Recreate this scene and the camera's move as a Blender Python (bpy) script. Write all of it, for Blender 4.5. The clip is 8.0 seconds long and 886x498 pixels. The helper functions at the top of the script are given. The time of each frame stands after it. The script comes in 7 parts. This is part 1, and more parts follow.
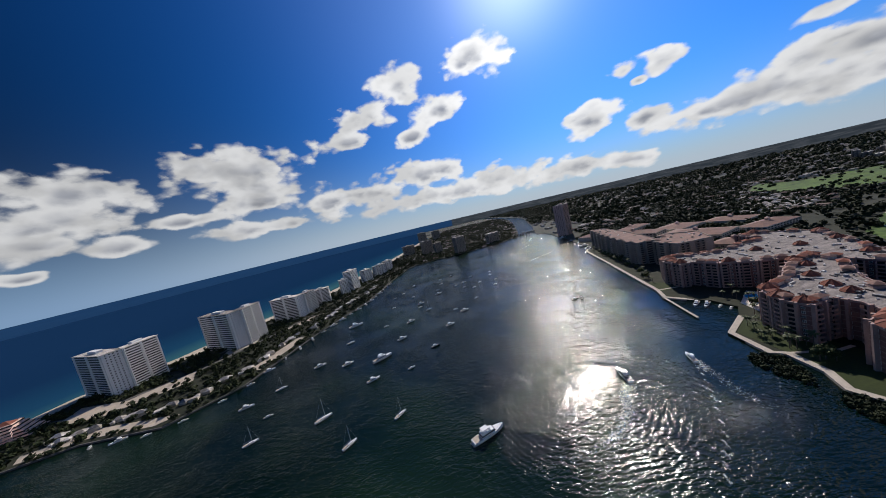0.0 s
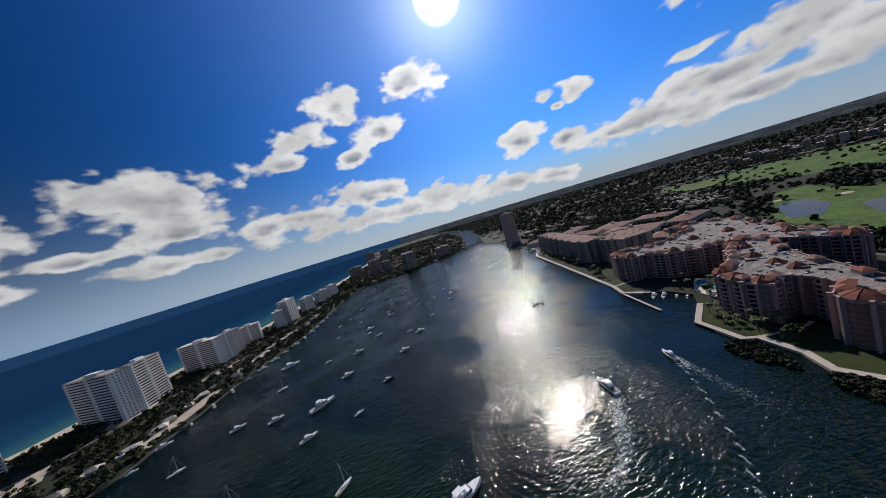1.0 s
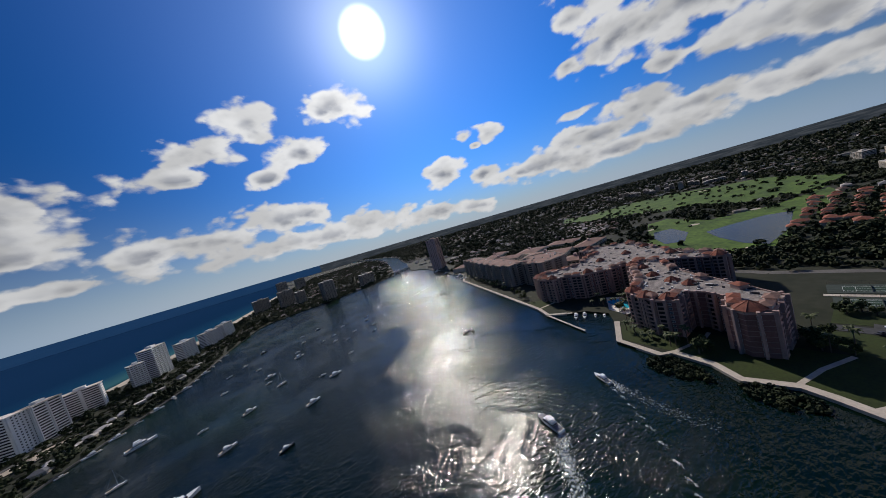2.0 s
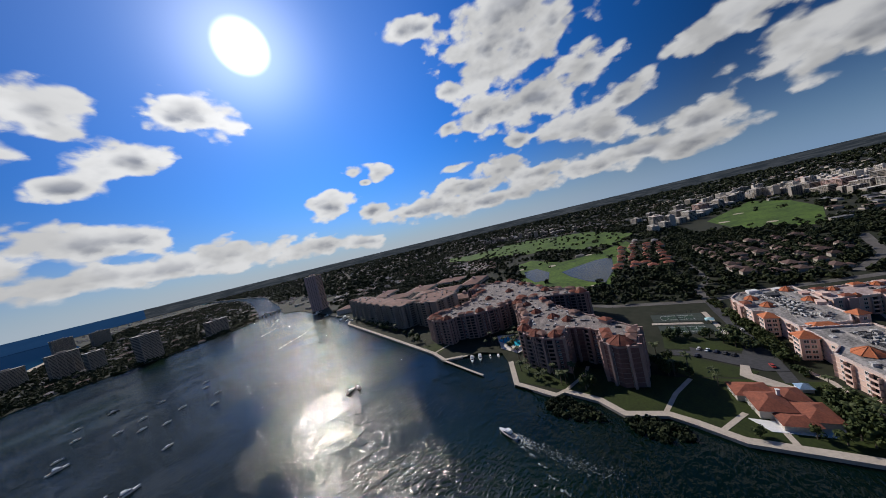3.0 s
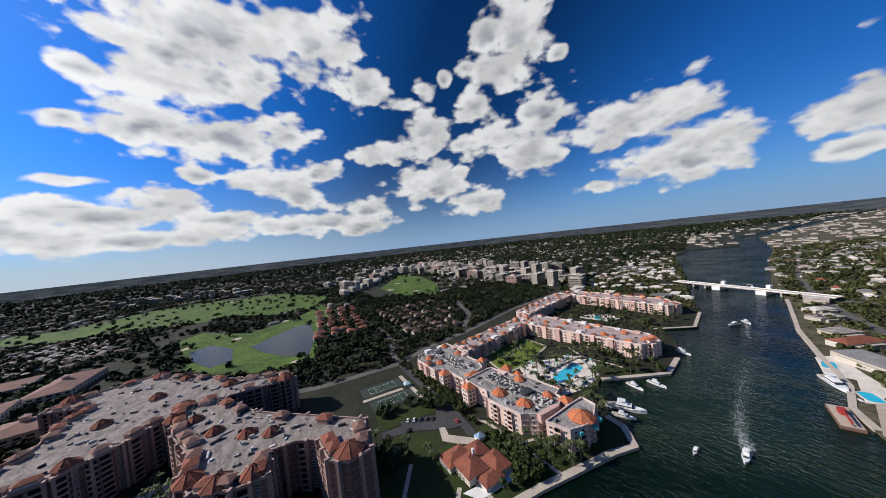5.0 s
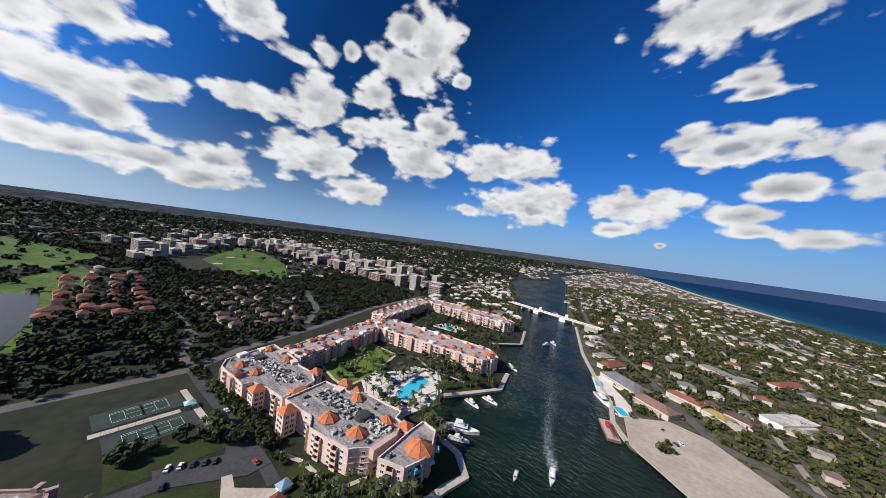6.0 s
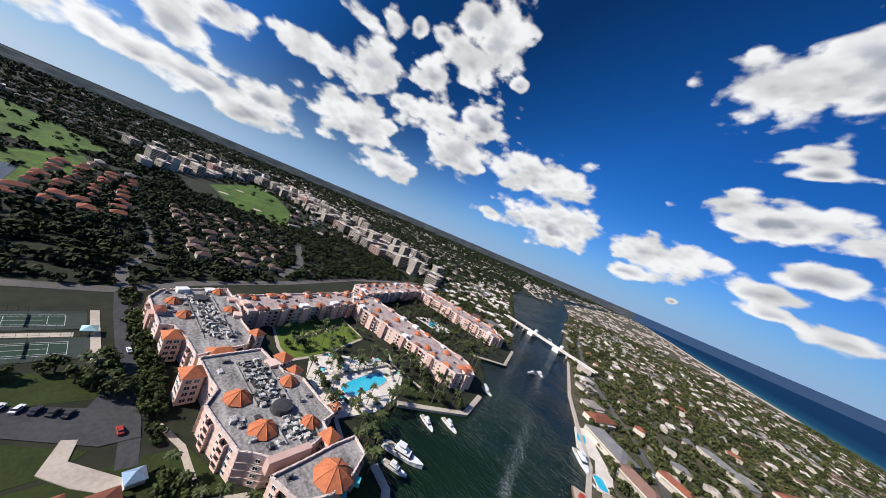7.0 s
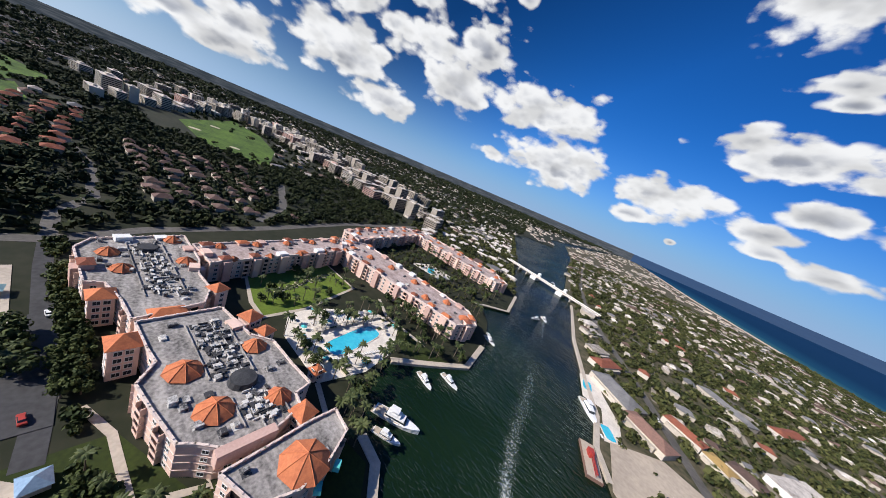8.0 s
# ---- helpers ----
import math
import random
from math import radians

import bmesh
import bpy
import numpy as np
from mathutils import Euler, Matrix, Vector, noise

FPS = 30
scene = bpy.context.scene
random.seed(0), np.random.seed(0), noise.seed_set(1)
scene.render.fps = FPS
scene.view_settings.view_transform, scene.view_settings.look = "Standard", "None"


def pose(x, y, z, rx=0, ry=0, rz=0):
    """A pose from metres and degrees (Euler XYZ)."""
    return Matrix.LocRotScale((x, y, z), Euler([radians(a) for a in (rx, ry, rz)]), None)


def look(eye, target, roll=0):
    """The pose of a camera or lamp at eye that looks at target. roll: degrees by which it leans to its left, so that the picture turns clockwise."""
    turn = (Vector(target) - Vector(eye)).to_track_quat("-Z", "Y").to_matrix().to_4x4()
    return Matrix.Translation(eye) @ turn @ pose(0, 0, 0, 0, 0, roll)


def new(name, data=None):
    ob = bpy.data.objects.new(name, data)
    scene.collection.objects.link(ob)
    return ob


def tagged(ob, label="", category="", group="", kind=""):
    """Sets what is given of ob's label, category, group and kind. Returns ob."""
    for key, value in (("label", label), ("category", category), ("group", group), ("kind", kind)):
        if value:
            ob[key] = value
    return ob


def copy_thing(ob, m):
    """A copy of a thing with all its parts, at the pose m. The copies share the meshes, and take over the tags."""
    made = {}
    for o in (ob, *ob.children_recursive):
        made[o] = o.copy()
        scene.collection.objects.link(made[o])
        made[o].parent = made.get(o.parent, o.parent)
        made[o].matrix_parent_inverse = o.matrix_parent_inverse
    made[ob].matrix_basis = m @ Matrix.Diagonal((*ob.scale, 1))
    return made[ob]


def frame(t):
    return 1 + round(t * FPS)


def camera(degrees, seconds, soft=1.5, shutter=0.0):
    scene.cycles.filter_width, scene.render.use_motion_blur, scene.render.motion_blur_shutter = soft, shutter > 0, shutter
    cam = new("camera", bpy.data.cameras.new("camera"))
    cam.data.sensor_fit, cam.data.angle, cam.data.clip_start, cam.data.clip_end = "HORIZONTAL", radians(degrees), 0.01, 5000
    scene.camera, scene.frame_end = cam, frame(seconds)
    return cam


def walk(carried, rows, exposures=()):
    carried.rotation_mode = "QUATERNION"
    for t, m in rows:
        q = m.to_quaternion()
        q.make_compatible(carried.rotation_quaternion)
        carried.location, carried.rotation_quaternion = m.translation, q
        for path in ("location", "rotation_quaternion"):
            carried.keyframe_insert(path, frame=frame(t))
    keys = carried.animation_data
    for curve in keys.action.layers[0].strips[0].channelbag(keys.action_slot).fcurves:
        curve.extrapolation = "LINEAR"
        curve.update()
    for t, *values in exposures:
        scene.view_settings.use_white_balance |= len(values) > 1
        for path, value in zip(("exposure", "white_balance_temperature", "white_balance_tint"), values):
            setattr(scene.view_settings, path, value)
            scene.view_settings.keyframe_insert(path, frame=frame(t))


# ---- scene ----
LENS = 114.88
cam = camera(LENS, 8.0, 0.9)


def aim(x, y, z, heading, pitch, roll):
    """A pose from a place, a compass heading, a pitch and a roll in degrees."""
    h, p = radians(heading), radians(pitch)
    ahead = Vector((math.sin(h) * math.cos(p), math.cos(h) * math.cos(p), math.sin(p)))
    return look((x, y, z), Vector((x, y, z)) + ahead * 100, roll)


PATH = [
    (0, 0.04, 0.08, 118.18, 185.01, -5.86, -13.43),
    (0.5, -1.84, -17.21, 113.54, 189.95, -5.40, -15.75),
    (1, -5.16, -33.77, 108.64, 195.61, -5.07, -16.96),
    (1.2, -6.85, -39.81, 106.73, 197.80, -4.78, -16.70),
    (2.3, -19.04, -64.39, 103.02, 217.88, -3.48, -15.75),
    (2.5, -22.22, -69.34, 102.73, 222.44, -2.99, -15.29),
    (3, -30.26, -81.10, 103.06, 234.89, -2.59, -13.55),
    (3.5, -39.03, -91.31, 104.83, 248.08, -2.52, -11.30),
    (4, -49.70, -97.83, 105.97, 261.61, -2.46, -9.16),
    (4.5, -62.02, -101.23, 105.57, 274.35, -1.89, -5.22),
    (5, -73.65, -102.93, 107.79, 293.35, -1.43, -6.21),
    (5.2, -79.18, -102.14, 108.34, 301.64, -1.48, -6.82),
    (6.3, -106.67, -74.67, 102.28, 323.67, -2.18, 11.97),
    (6.5, -110.07, -68.17, 101.35, 320.61, -3.39, 18.47),
    (7, -116.86, -53.05, 100.09, 317.31, -3.63, 23.11),
    (7.5, -125.23, -41.27, 100.09, 319.45, -11.76, 24.20),
    (8, -134.66, -29.00, 95.14, 321.62, -14.12, 23.10),
]
# the clip's camera darkens its picture while it looks towards the sun
EXPOSURES = [(0, -0.25), (1, -0.36), (2.5, -0.46), (3.5, -0.34), (4.5, -0.12), (5.2, 0.02), (6.3, 0.22), (8, 0.30)]
walk(cam, [(t, aim(*row)) for t, *row in PATH], EXPOSURES)

# ---- sky, clouds and sun ----
SUN_AZ, SUN_EL = 208.0, 35.0
SUN_DIR = Vector((math.sin(radians(SUN_AZ)) * math.cos(radians(SUN_EL)), math.cos(radians(SUN_AZ)) * math.cos(radians(SUN_EL)), math.sin(radians(SUN_EL))))
sun = new("sun", bpy.data.lights.new("sun", "SUN"))
sun.data.energy, sun.data.angle, sun.data.color = 5.0, radians(0.53), (1.0, 0.93, 0.84)
sun.matrix_world = look(SUN_DIR * 1000, (0, 0, 0))

# Clouds by compass bearing, height, half width and half height, in degrees.
CLOUDS_SOUTH = [
    (199.4, 26.1, 5.8, 3.0), (184.0, 25.2, 4.8, 2.7), (189.8, 20.2, 5.0, 2.2), (176.1, 20.9, 4.5, 2.2), (171.2, 17.5, 5.7, 1.9), (184.4, 16.6, 3.3, 1.5), (226.0, 14.8, 3.0, 1.3), (221.5, 15.6, 2.3, 1.1),
    (223.0, 13.5, 1.2, 0.6), (215.8, 10.5, 4.5, 2.2), (223.0, 8.1, 3.4, 1.3), (229.6, 6.1, 2.9, 1.2), (136.0, 13.8, 6.4, 2.3), (133.9, 10.4, 5.5, 1.7), (153.2, 15.1, 8.6, 3.5), (156.0, 10.4, 7.6, 2.0),
    (131.2, 7.6, 3.4, 1.4), (138.1, 6.5, 3.7, 1.0),
    ]
CLOUDS_LOW = [
    (144.7, 8.6, 4.9, 0.9), (154.0, 5.7, 9.1, 1.1), (169.9, 8.3, 11.5, 2.1), (183.7, 9.7, 8.9, 2.3), (198.5, 5.0, 9.6, 2.1), (211.5, 3.3, 8.1, 1.7), (184.8, 4.8, 18.1, 1.5), (220.7, 2.3, 4.5, 1.1),
    (129.9, 4.4, 1.6, 0.5), (236.7, 7.4, 2.5, 1.1), (239.4, 4.4, 4.5, 1.5), (241.4, 5.8, 3.0, 1.2), (241.5, 9.2, 2.3, 0.7), (254.3, 7.4, 7.3, 1.3), (244.0, 7.9, 11.7, 1.8), (267.1, 5.7, 7.4, 1.7),
    (277.7, 4.9, 4.7, 1.9), (236.0, 6.1, 11.8, 1.7),
    ]
CLOUDS_WEST = [
    (255.5, 30.0, 12.5, 5.0),     (236.8, 35.5, 4.9, 1.5), (240.3, 35.3, 3.2, 1.3), (258.9, 33.4, 14.2, 3.9), (273.5, 34.4, 8.7, 4.3), (243.5, 25.5, 3.0, 1.4), (252.5, 26.0, 9.2, 2.3), (280.9, 28.9, 5.1, 3.0), (241.6, 19.8, 2.5, 1.0),
    (248.9, 20.0, 7.2, 2.7), (257.9, 19.8, 11.0, 3.1), (267.0, 21.0, 4.9, 2.6), (263.5, 13.1, 6.0, 2.4), (253.8, 14.1, 2.7, 1.0), (269.9, 6.0, 14.4, 1.3), (249.0, 9.9, 6.4, 2.0), (241.8, 12.5, 3.0, 0.8),
    (279.3, 7.8, 5.4, 1.9), (238.6, 8.6, 3.0, 1.7), (246.9, 4.8, 14.1, 1.4), (288.7, 26.1, 3.1, 1.3), (292.6, 21.1, 6.2, 3.7), (283.7, 17.7, 6.1, 2.0),
    ]
CLOUDS_NORTH = [
    (293.2, 11.7, 8.5, 4.1), (301.8, 7.4, 4.5, 2.7), (302.6, 24.2, 5.5, 2.9), (303.0, 18.4, 7.1, 2.8), (313.3, 14.6, 5.5, 4.0), (306.8, 34.3, 4.0, 2.4), (308.8, 29.2, 5.7, 3.3), (315.1, 21.4, 5.3, 2.9),
    (318.4, 28.9, 1.8, 1.1), (297.1, 29.0, 1.6, 1.7), (328.9, 15.8, 9.9, 3.6), (335.2, 9.1, 7.4, 3.2), (322.1, 6.8, 3.9, 1.1), (352.0, 9.9, 8.5, 2.4), (349.0, 5.7, 3.3, 1.0), (1.0, 34.0, 10.6, 3.2),
    (5.2, 36.6, 6.0, 2.8), (3.8, 26.3, 3.9, 1.1), (2.9, 18.1, 8.2, 2.3), (358.6, 19.7, 3.3, 1.7), (8.3, 12.6, 4.4, 1.7), (5.0, 8.9, 4.5, 1.1),
    ]
CLOUDS_EAST = [
    (14.1, 16.2, 2.2, 2.5), (14.8, 12.4, 2.2, 1.5), (12.8, 6.1, 4.2, 1.2), (6.7, 6.7, 3.0, 0.9), (356.4, 3.7, 0.9, 0.5), (4.8, 24.6, 3.0, 0.9), (293.5, 28.2, 3.0, 1.6), (301.5, 30.4, 1.9, 1.3),
    (312.2, 33.2, 5.1, 5.1), (268.4, 11.0, 3.3, 2.2), (271.6, 15.4, 4.2, 2.0),
    ]

world = bpy.data.worlds.new("sky")
scene.world = world
world.use_nodes = True
wn, wl = world.node_tree.nodes, world.node_tree.links
wn.clear()


def wnode(kind, *inputs, operation="", smooth=False):
    n = wn.new(kind)
    if operation:
        n.operation = operation
    if smooth:
        n.interpolation_type = "SMOOTHSTEP"
    for i, value in enumerate(inputs):
        if value is None:
            continue
        if isinstance(value, bpy.types.NodeSocket):
            wl.new(value, n.inputs[i])
        else:
            n.inputs[i].default_value = value
    return n.outputs[1] if kind == "ShaderNodeVectorMath" and operation in ("DOT_PRODUCT", "LENGTH") else n.outputs[0]


def wmath(op, *inputs):
    return wnode("ShaderNodeMath", *inputs, operation=op)


def wstep(value, a, b, c=0.0, d=1.0):
    return wnode("ShaderNodeMapRange", value, a, b, c, d, smooth=True)


sky = wn.new("ShaderNodeTexSky")
sky.sky_type, sky.sun_disc, sky.sun_elevation, sky.sun_rotation = "NISHITA", False, radians(SUN_EL), radians(SUN_AZ)
sky.altitude, sky.air_density, sky.dust_density, sky.ozone_density = 0, 1.0, 0.1, 3.0
way = wn.new("ShaderNodeTexCoord").outputs["Generated"]
way = wnode("ShaderNodeVectorMath", way, operation="NORMALIZE")
MID = radians(260)
side = wnode("ShaderNodeVectorMath", way, (math.cos(MID), -math.sin(MID), 0), operation="DOT_PRODUCT")
ahead = wnode("ShaderNodeVectorMath", way, (math.sin(MID), math.cos(MID), 0), operation="DOT_PRODUCT")
height = wmath("MULTIPLY", wmath("ARCSINE", wnode("ShaderNodeVectorMath", way, (0, 0, 1), operation="DOT_PRODUCT")), 57.2958)
bearing = wmath("MULTIPLY", wmath("ARCTAN2", side, ahead), 57.2958)
spread = wnode("ShaderNodeVectorMath", way, (1, 1, 1.7), operation="MULTIPLY")
billow = wnode("ShaderNodeTexNoise", spread, None, 9.0, 8.0, 0.52)
lump = wnode("ShaderNodeTexNoise", wnode("ShaderNodeVectorMath", spread, (5.3, 1.7, 2.2), operation="ADD"), None, 26.0, 6.0, 0.55)
wisp = wnode("ShaderNodeTexNoise", wnode("ShaderNodeVectorMath", spread, (1.3, 7.7, 4.2), operation="ADD"), None, 3.2, 4.0, 0.5)
puff_at = wnode("ShaderNodeVectorMath", spread, wnode("ShaderNodeVectorMath", wnode("ShaderNodeCombineXYZ", lump, wisp, billow), (0.05, 0.05, 0.05), operation="MULTIPLY"), operation="ADD")
puffs = []
for size in (13.0, 31.0):
    cell = wn.new("ShaderNodeTexVoronoi")
    cell.feature = "SMOOTH_F1"
    wl.new(puff_at, cell.inputs["Vector"])
    cell.inputs["Scale"].default_value, cell.inputs["Smoothness"].default_value = size, 0.35
    puffs.append(wmath("SUBTRACT", 0.42, cell.outputs["Distance"]))
puff = wmath("ADD", wmath("MULTIPLY", puffs[0], 0.9), wmath("MULTIPLY", puffs[1], 0.45))
place = wnode("ShaderNodeCombineXYZ", bearing, height, 0.0)
nearest, weight, lean = None, 0.0, 0.0
for bear, high, wide, tall in CLOUDS_SOUTH + CLOUDS_LOW + CLOUDS_WEST + CLOUDS_NORTH + CLOUDS_EAST:
    a = (bear - 260 + 180) % 360 - 180
    off = wnode("ShaderNodeVectorMath", place, (a, high, 0), operation="SUBTRACT")
    off = wnode("ShaderNodeVectorMath", off, (1 / wide, 0.9 / tall, 0), operation="MULTIPLY")
    far = wnode("ShaderNodeVectorMath", off, operation="LENGTH")
    nearest = far if nearest is None else wnode("ShaderNodeMath", nearest, far, 0.4, operation="SMOOTH_MIN")
    near = wmath("POWER", 0.02, far)
    weight = wmath("ADD", weight, near)
    lean = wnode("ShaderNodeMath", near, wnode("ShaderNodeVectorMath", off, (0, 1, 0), operation="DOT_PRODUCT"), lean, operation="MULTIPLY_ADD")
lean = wmath("DIVIDE", lean, wmath("MAXIMUM", weight, 1e-6))
rough_edge = wmath("ADD", wmath("MULTIPLY", wmath("SUBTRACT", billow, 0.5), 1.7), wmath("ADD", puff, wmath("MULTIPLY", wmath("SUBTRACT", lump, 0.5), 0.30)))
body = wmath("ADD", wmath("SUBTRACT", 1.26, nearest), rough_edge)
cover = wstep(body, 0.0, 0.42)
# thick and low parts of a cloud are grey; its rim and its crown let the sun through
thick = wstep(body, 0.50, 1.35)
low_side = wstep(wmath("ADD", lean, wmath("MULTIPLY", wmath("SUBTRACT", wisp, 0.5), 2.2)), 0.55, -0.55, 0.42, 1.0)
shade = wmath("MULTIPLY", thick, low_side)
toward = wnode("ShaderNodeVectorMath", spread, tuple(c * 0.045 for c in (SUN_DIR.x, SUN_DIR.y, SUN_DIR.z + 0.5)), operation="ADD")
billow_sunward = wnode("ShaderNodeTexNoise", toward, None, 9.0, 3.0, 0.5)
relief = wstep(wmath("SUBTRACT", billow, billow_sunward), -0.14, 0.14, 0.84, 1.12)
glow_dot = wmath("MAXIMUM", wnode("ShaderNodeVectorMath", way, tuple(SUN_DIR), operation="DOT_PRODUCT"), 0.0)
near_sun = wmath("POWER", glow_dot, 14.0)
tint = wn.new("ShaderNodeMix")
tint.data_type = "RGBA"
wl.new(shade, tint.inputs["Factor"])
tint.inputs["A"].default_value, tint.inputs["B"].default_value = (0.97, 0.98, 1.0, 1), (0.34, 0.37, 0.45, 1)
lit = wn.new("ShaderNodeVectorMath")
lit.operation = "SCALE"
wl.new(tint.outputs["Result"], lit.inputs[0])
wl.new(wmath("ADD", relief, wmath("ADD", wmath("MULTIPLY", near_sun, 0.6), wmath("MULTIPLY", wmath("POWER", glow_dot, 3.0), 0.40))), lit.inputs["Scale"])
tone = wnode("ShaderNodeVectorMath", sky.outputs[0], (0.0115, 0.071, 0.156), operation="MULTIPLY")
sunward = wnode("ShaderNodeVectorMath", way, tuple(SUN_DIR), operation="DOT_PRODUCT")
fall = wmath("ADD", wnode("ShaderNodeMapRange", sunward, 0.36, 1.0, 0.34, 1.5), wnode("ShaderNodeMapRange", sunward, 0.1, -0.3, 0.0, 0.48))
# the land side of the sky is milkier than the sea side
fall = wmath("MULTIPLY", fall, wstep(wnode("ShaderNodeVectorMath", way, (math.sin(radians(285)), math.cos(radians(285)), 0), operation="DOT_PRODUCT"), -0.85, 0.7, 0.62, 1.2))
tone = wnode("ShaderNodeVectorMath", tone, wnode("ShaderNodeCombineXYZ", fall, fall, fall), operation="MULTIPLY")
air = wn.new("ShaderNodeMix")
air.data_type = "RGBA"
wl.new(wstep(sunward, 0.1, 0.85), air.inputs["Factor"])
air.inputs["A"].default_value, air.inputs["B"].default_value = (0.34, 0.54, 0.84, 1), (0.74, 0.88, 1.02, 1)
haze = wn.new("ShaderNodeMix")
haze.data_type = "RGBA"
wl.new(wmath("POWER", 2.718, wmath("MULTIPLY", wmath("POWER", wmath("DIVIDE", wmath("MAXIMUM", height, 0.0), 7.0), 1.4), -1.0)), haze.inputs["Factor"])
wl.new(tone, haze.inputs["A"])
wl.new(air.outputs["Result"], haze.inputs["B"])
flare = wmath("ADD", wmath("MULTIPLY", wstep(glow_dot, math.cos(radians(3.9)), math.cos(radians(1.0))), 4.0), wmath("ADD", wmath("MULTIPLY", wmath("POWER", glow_dot, 110.0), 1.0), wmath("MULTIPLY", wmath("POWER", glow_dot, 12.0), 0.24)))
blue = wnode("ShaderNodeVectorMath", haze.outputs["Result"], wnode("ShaderNodeCombineXYZ", flare, flare, flare), operation="ADD")
mixed = wn.new("ShaderNodeMix")
mixed.data_type = "RGBA"
wl.new(cover, mixed.inputs["Factor"])
wl.new(blue, mixed.inputs["A"])
wl.new(lit.outputs[0], mixed.inputs["B"])
ground_light = wn.new("ShaderNodeBackground")
wl.new(mixed.outputs["Result"], ground_light.inputs["Color"])
ground_light.inputs["Strength"].default_value = 0.68
wl.new(ground_light.outputs[0], wn.new("ShaderNodeOutputWorld").inputs["Surface"])

# ---- materials ----


def paint(name, color, second=None, size=4.0, fine=0.6, rough=0.8, bump=0.0, bump_size=1.0, by_object=0.0, by_island=0.0, metal=0.0, spec=0.3, streak=0.0):
    """A procedural surface: two colours mixed by coarse and fine noise, grain, relief and a change from piece to piece."""
    m = bpy.data.materials.new(name)
    m.use_nodes = True
    n, l = m.node_tree.nodes, m.node_tree.links
    b = n["Principled BSDF"]
    b.inputs["Roughness"].default_value, b.inputs["Metallic"].default_value, b.inputs["Specular IOR Level"].default_value = rough, metal, spec
    at = n.new("ShaderNodeNewGeometry")
    coarse, grain = n.new("ShaderNodeTexNoise"), n.new("ShaderNodeTexNoise")
    for tex, s, d in ((coarse, size, 4), (grain, fine, 5)):
        l.new(at.outputs["Position"], tex.inputs["Vector"])
        tex.inputs["Scale"].default_value, tex.inputs["Detail"].default_value = 1 / s, d
    if streak:
        drawn = n.new("ShaderNodeMapping")
        drawn.inputs["Scale"].default_value, drawn.inputs["Rotation"].default_value = (1, streak, 1), (0, 0, radians(12))
        l.new(at.outputs["Position"], drawn.inputs["Vector"]), l.new(drawn.outputs[0], coarse.inputs["Vector"])
    add = n.new("ShaderNodeMath")
    add.operation = "ADD"
    l.new(coarse.outputs[0], add.inputs[0]), l.new(grain.outputs[0], add.inputs[1])
    last = add.outputs[0]
    for amount, source in ((by_object, "object"), (by_island, "island")):
        if amount:
            rnd = n.new("ShaderNodeObjectInfo").outputs["Random"] if source == "object" else at.outputs["Random Per Island"]
            mul = n.new("ShaderNodeMath")
            mul.operation = "MULTIPLY_ADD"
            l.new(rnd, mul.inputs[0])
            mul.inputs[1].default_value = amount
            l.new(last, mul.inputs[2])
            sub = n.new("ShaderNodeMath")
            sub.operation = "SUBTRACT"
            l.new(mul.outputs[0], sub.inputs[0])
            sub.inputs[1].default_value = amount / 2
            last = sub.outputs[0]
    step = n.new("ShaderNodeMapRange")
    l.new(last, step.inputs[0])
    step.inputs[1].default_value, step.inputs[2].default_value = 0.72, 1.28
    mix = n.new("ShaderNodeMix")
    mix.data_type = "RGBA"
    l.new(step.outputs[0], mix.inputs["Factor"])
    second = second or tuple(c * 0.7 for c in color)
    mix.inputs["A"].default_value, mix.inputs["B"].default_value = (*color, 1), (*second, 1)
    l.new(mix.outputs["Result"], b.inputs["Base Color"])
    if bump:
        relief_tex, node = n.new("ShaderNodeTexNoise"), n.new("ShaderNodeBump")
        l.new(at.outputs["Position"], relief_tex.inputs["Vector"])
        relief_tex.inputs["Scale"].default_value, relief_tex.inputs["Detail"].default_value = 1 / bump_size, 4
        node.inputs["Strength"].default_value, node.inputs["Distance"].default_value = 0.8, bump
        l.new(relief_tex.outputs[0], node.inputs["Height"]), l.new(node.outputs[0], b.inputs["Normal"])
    return m


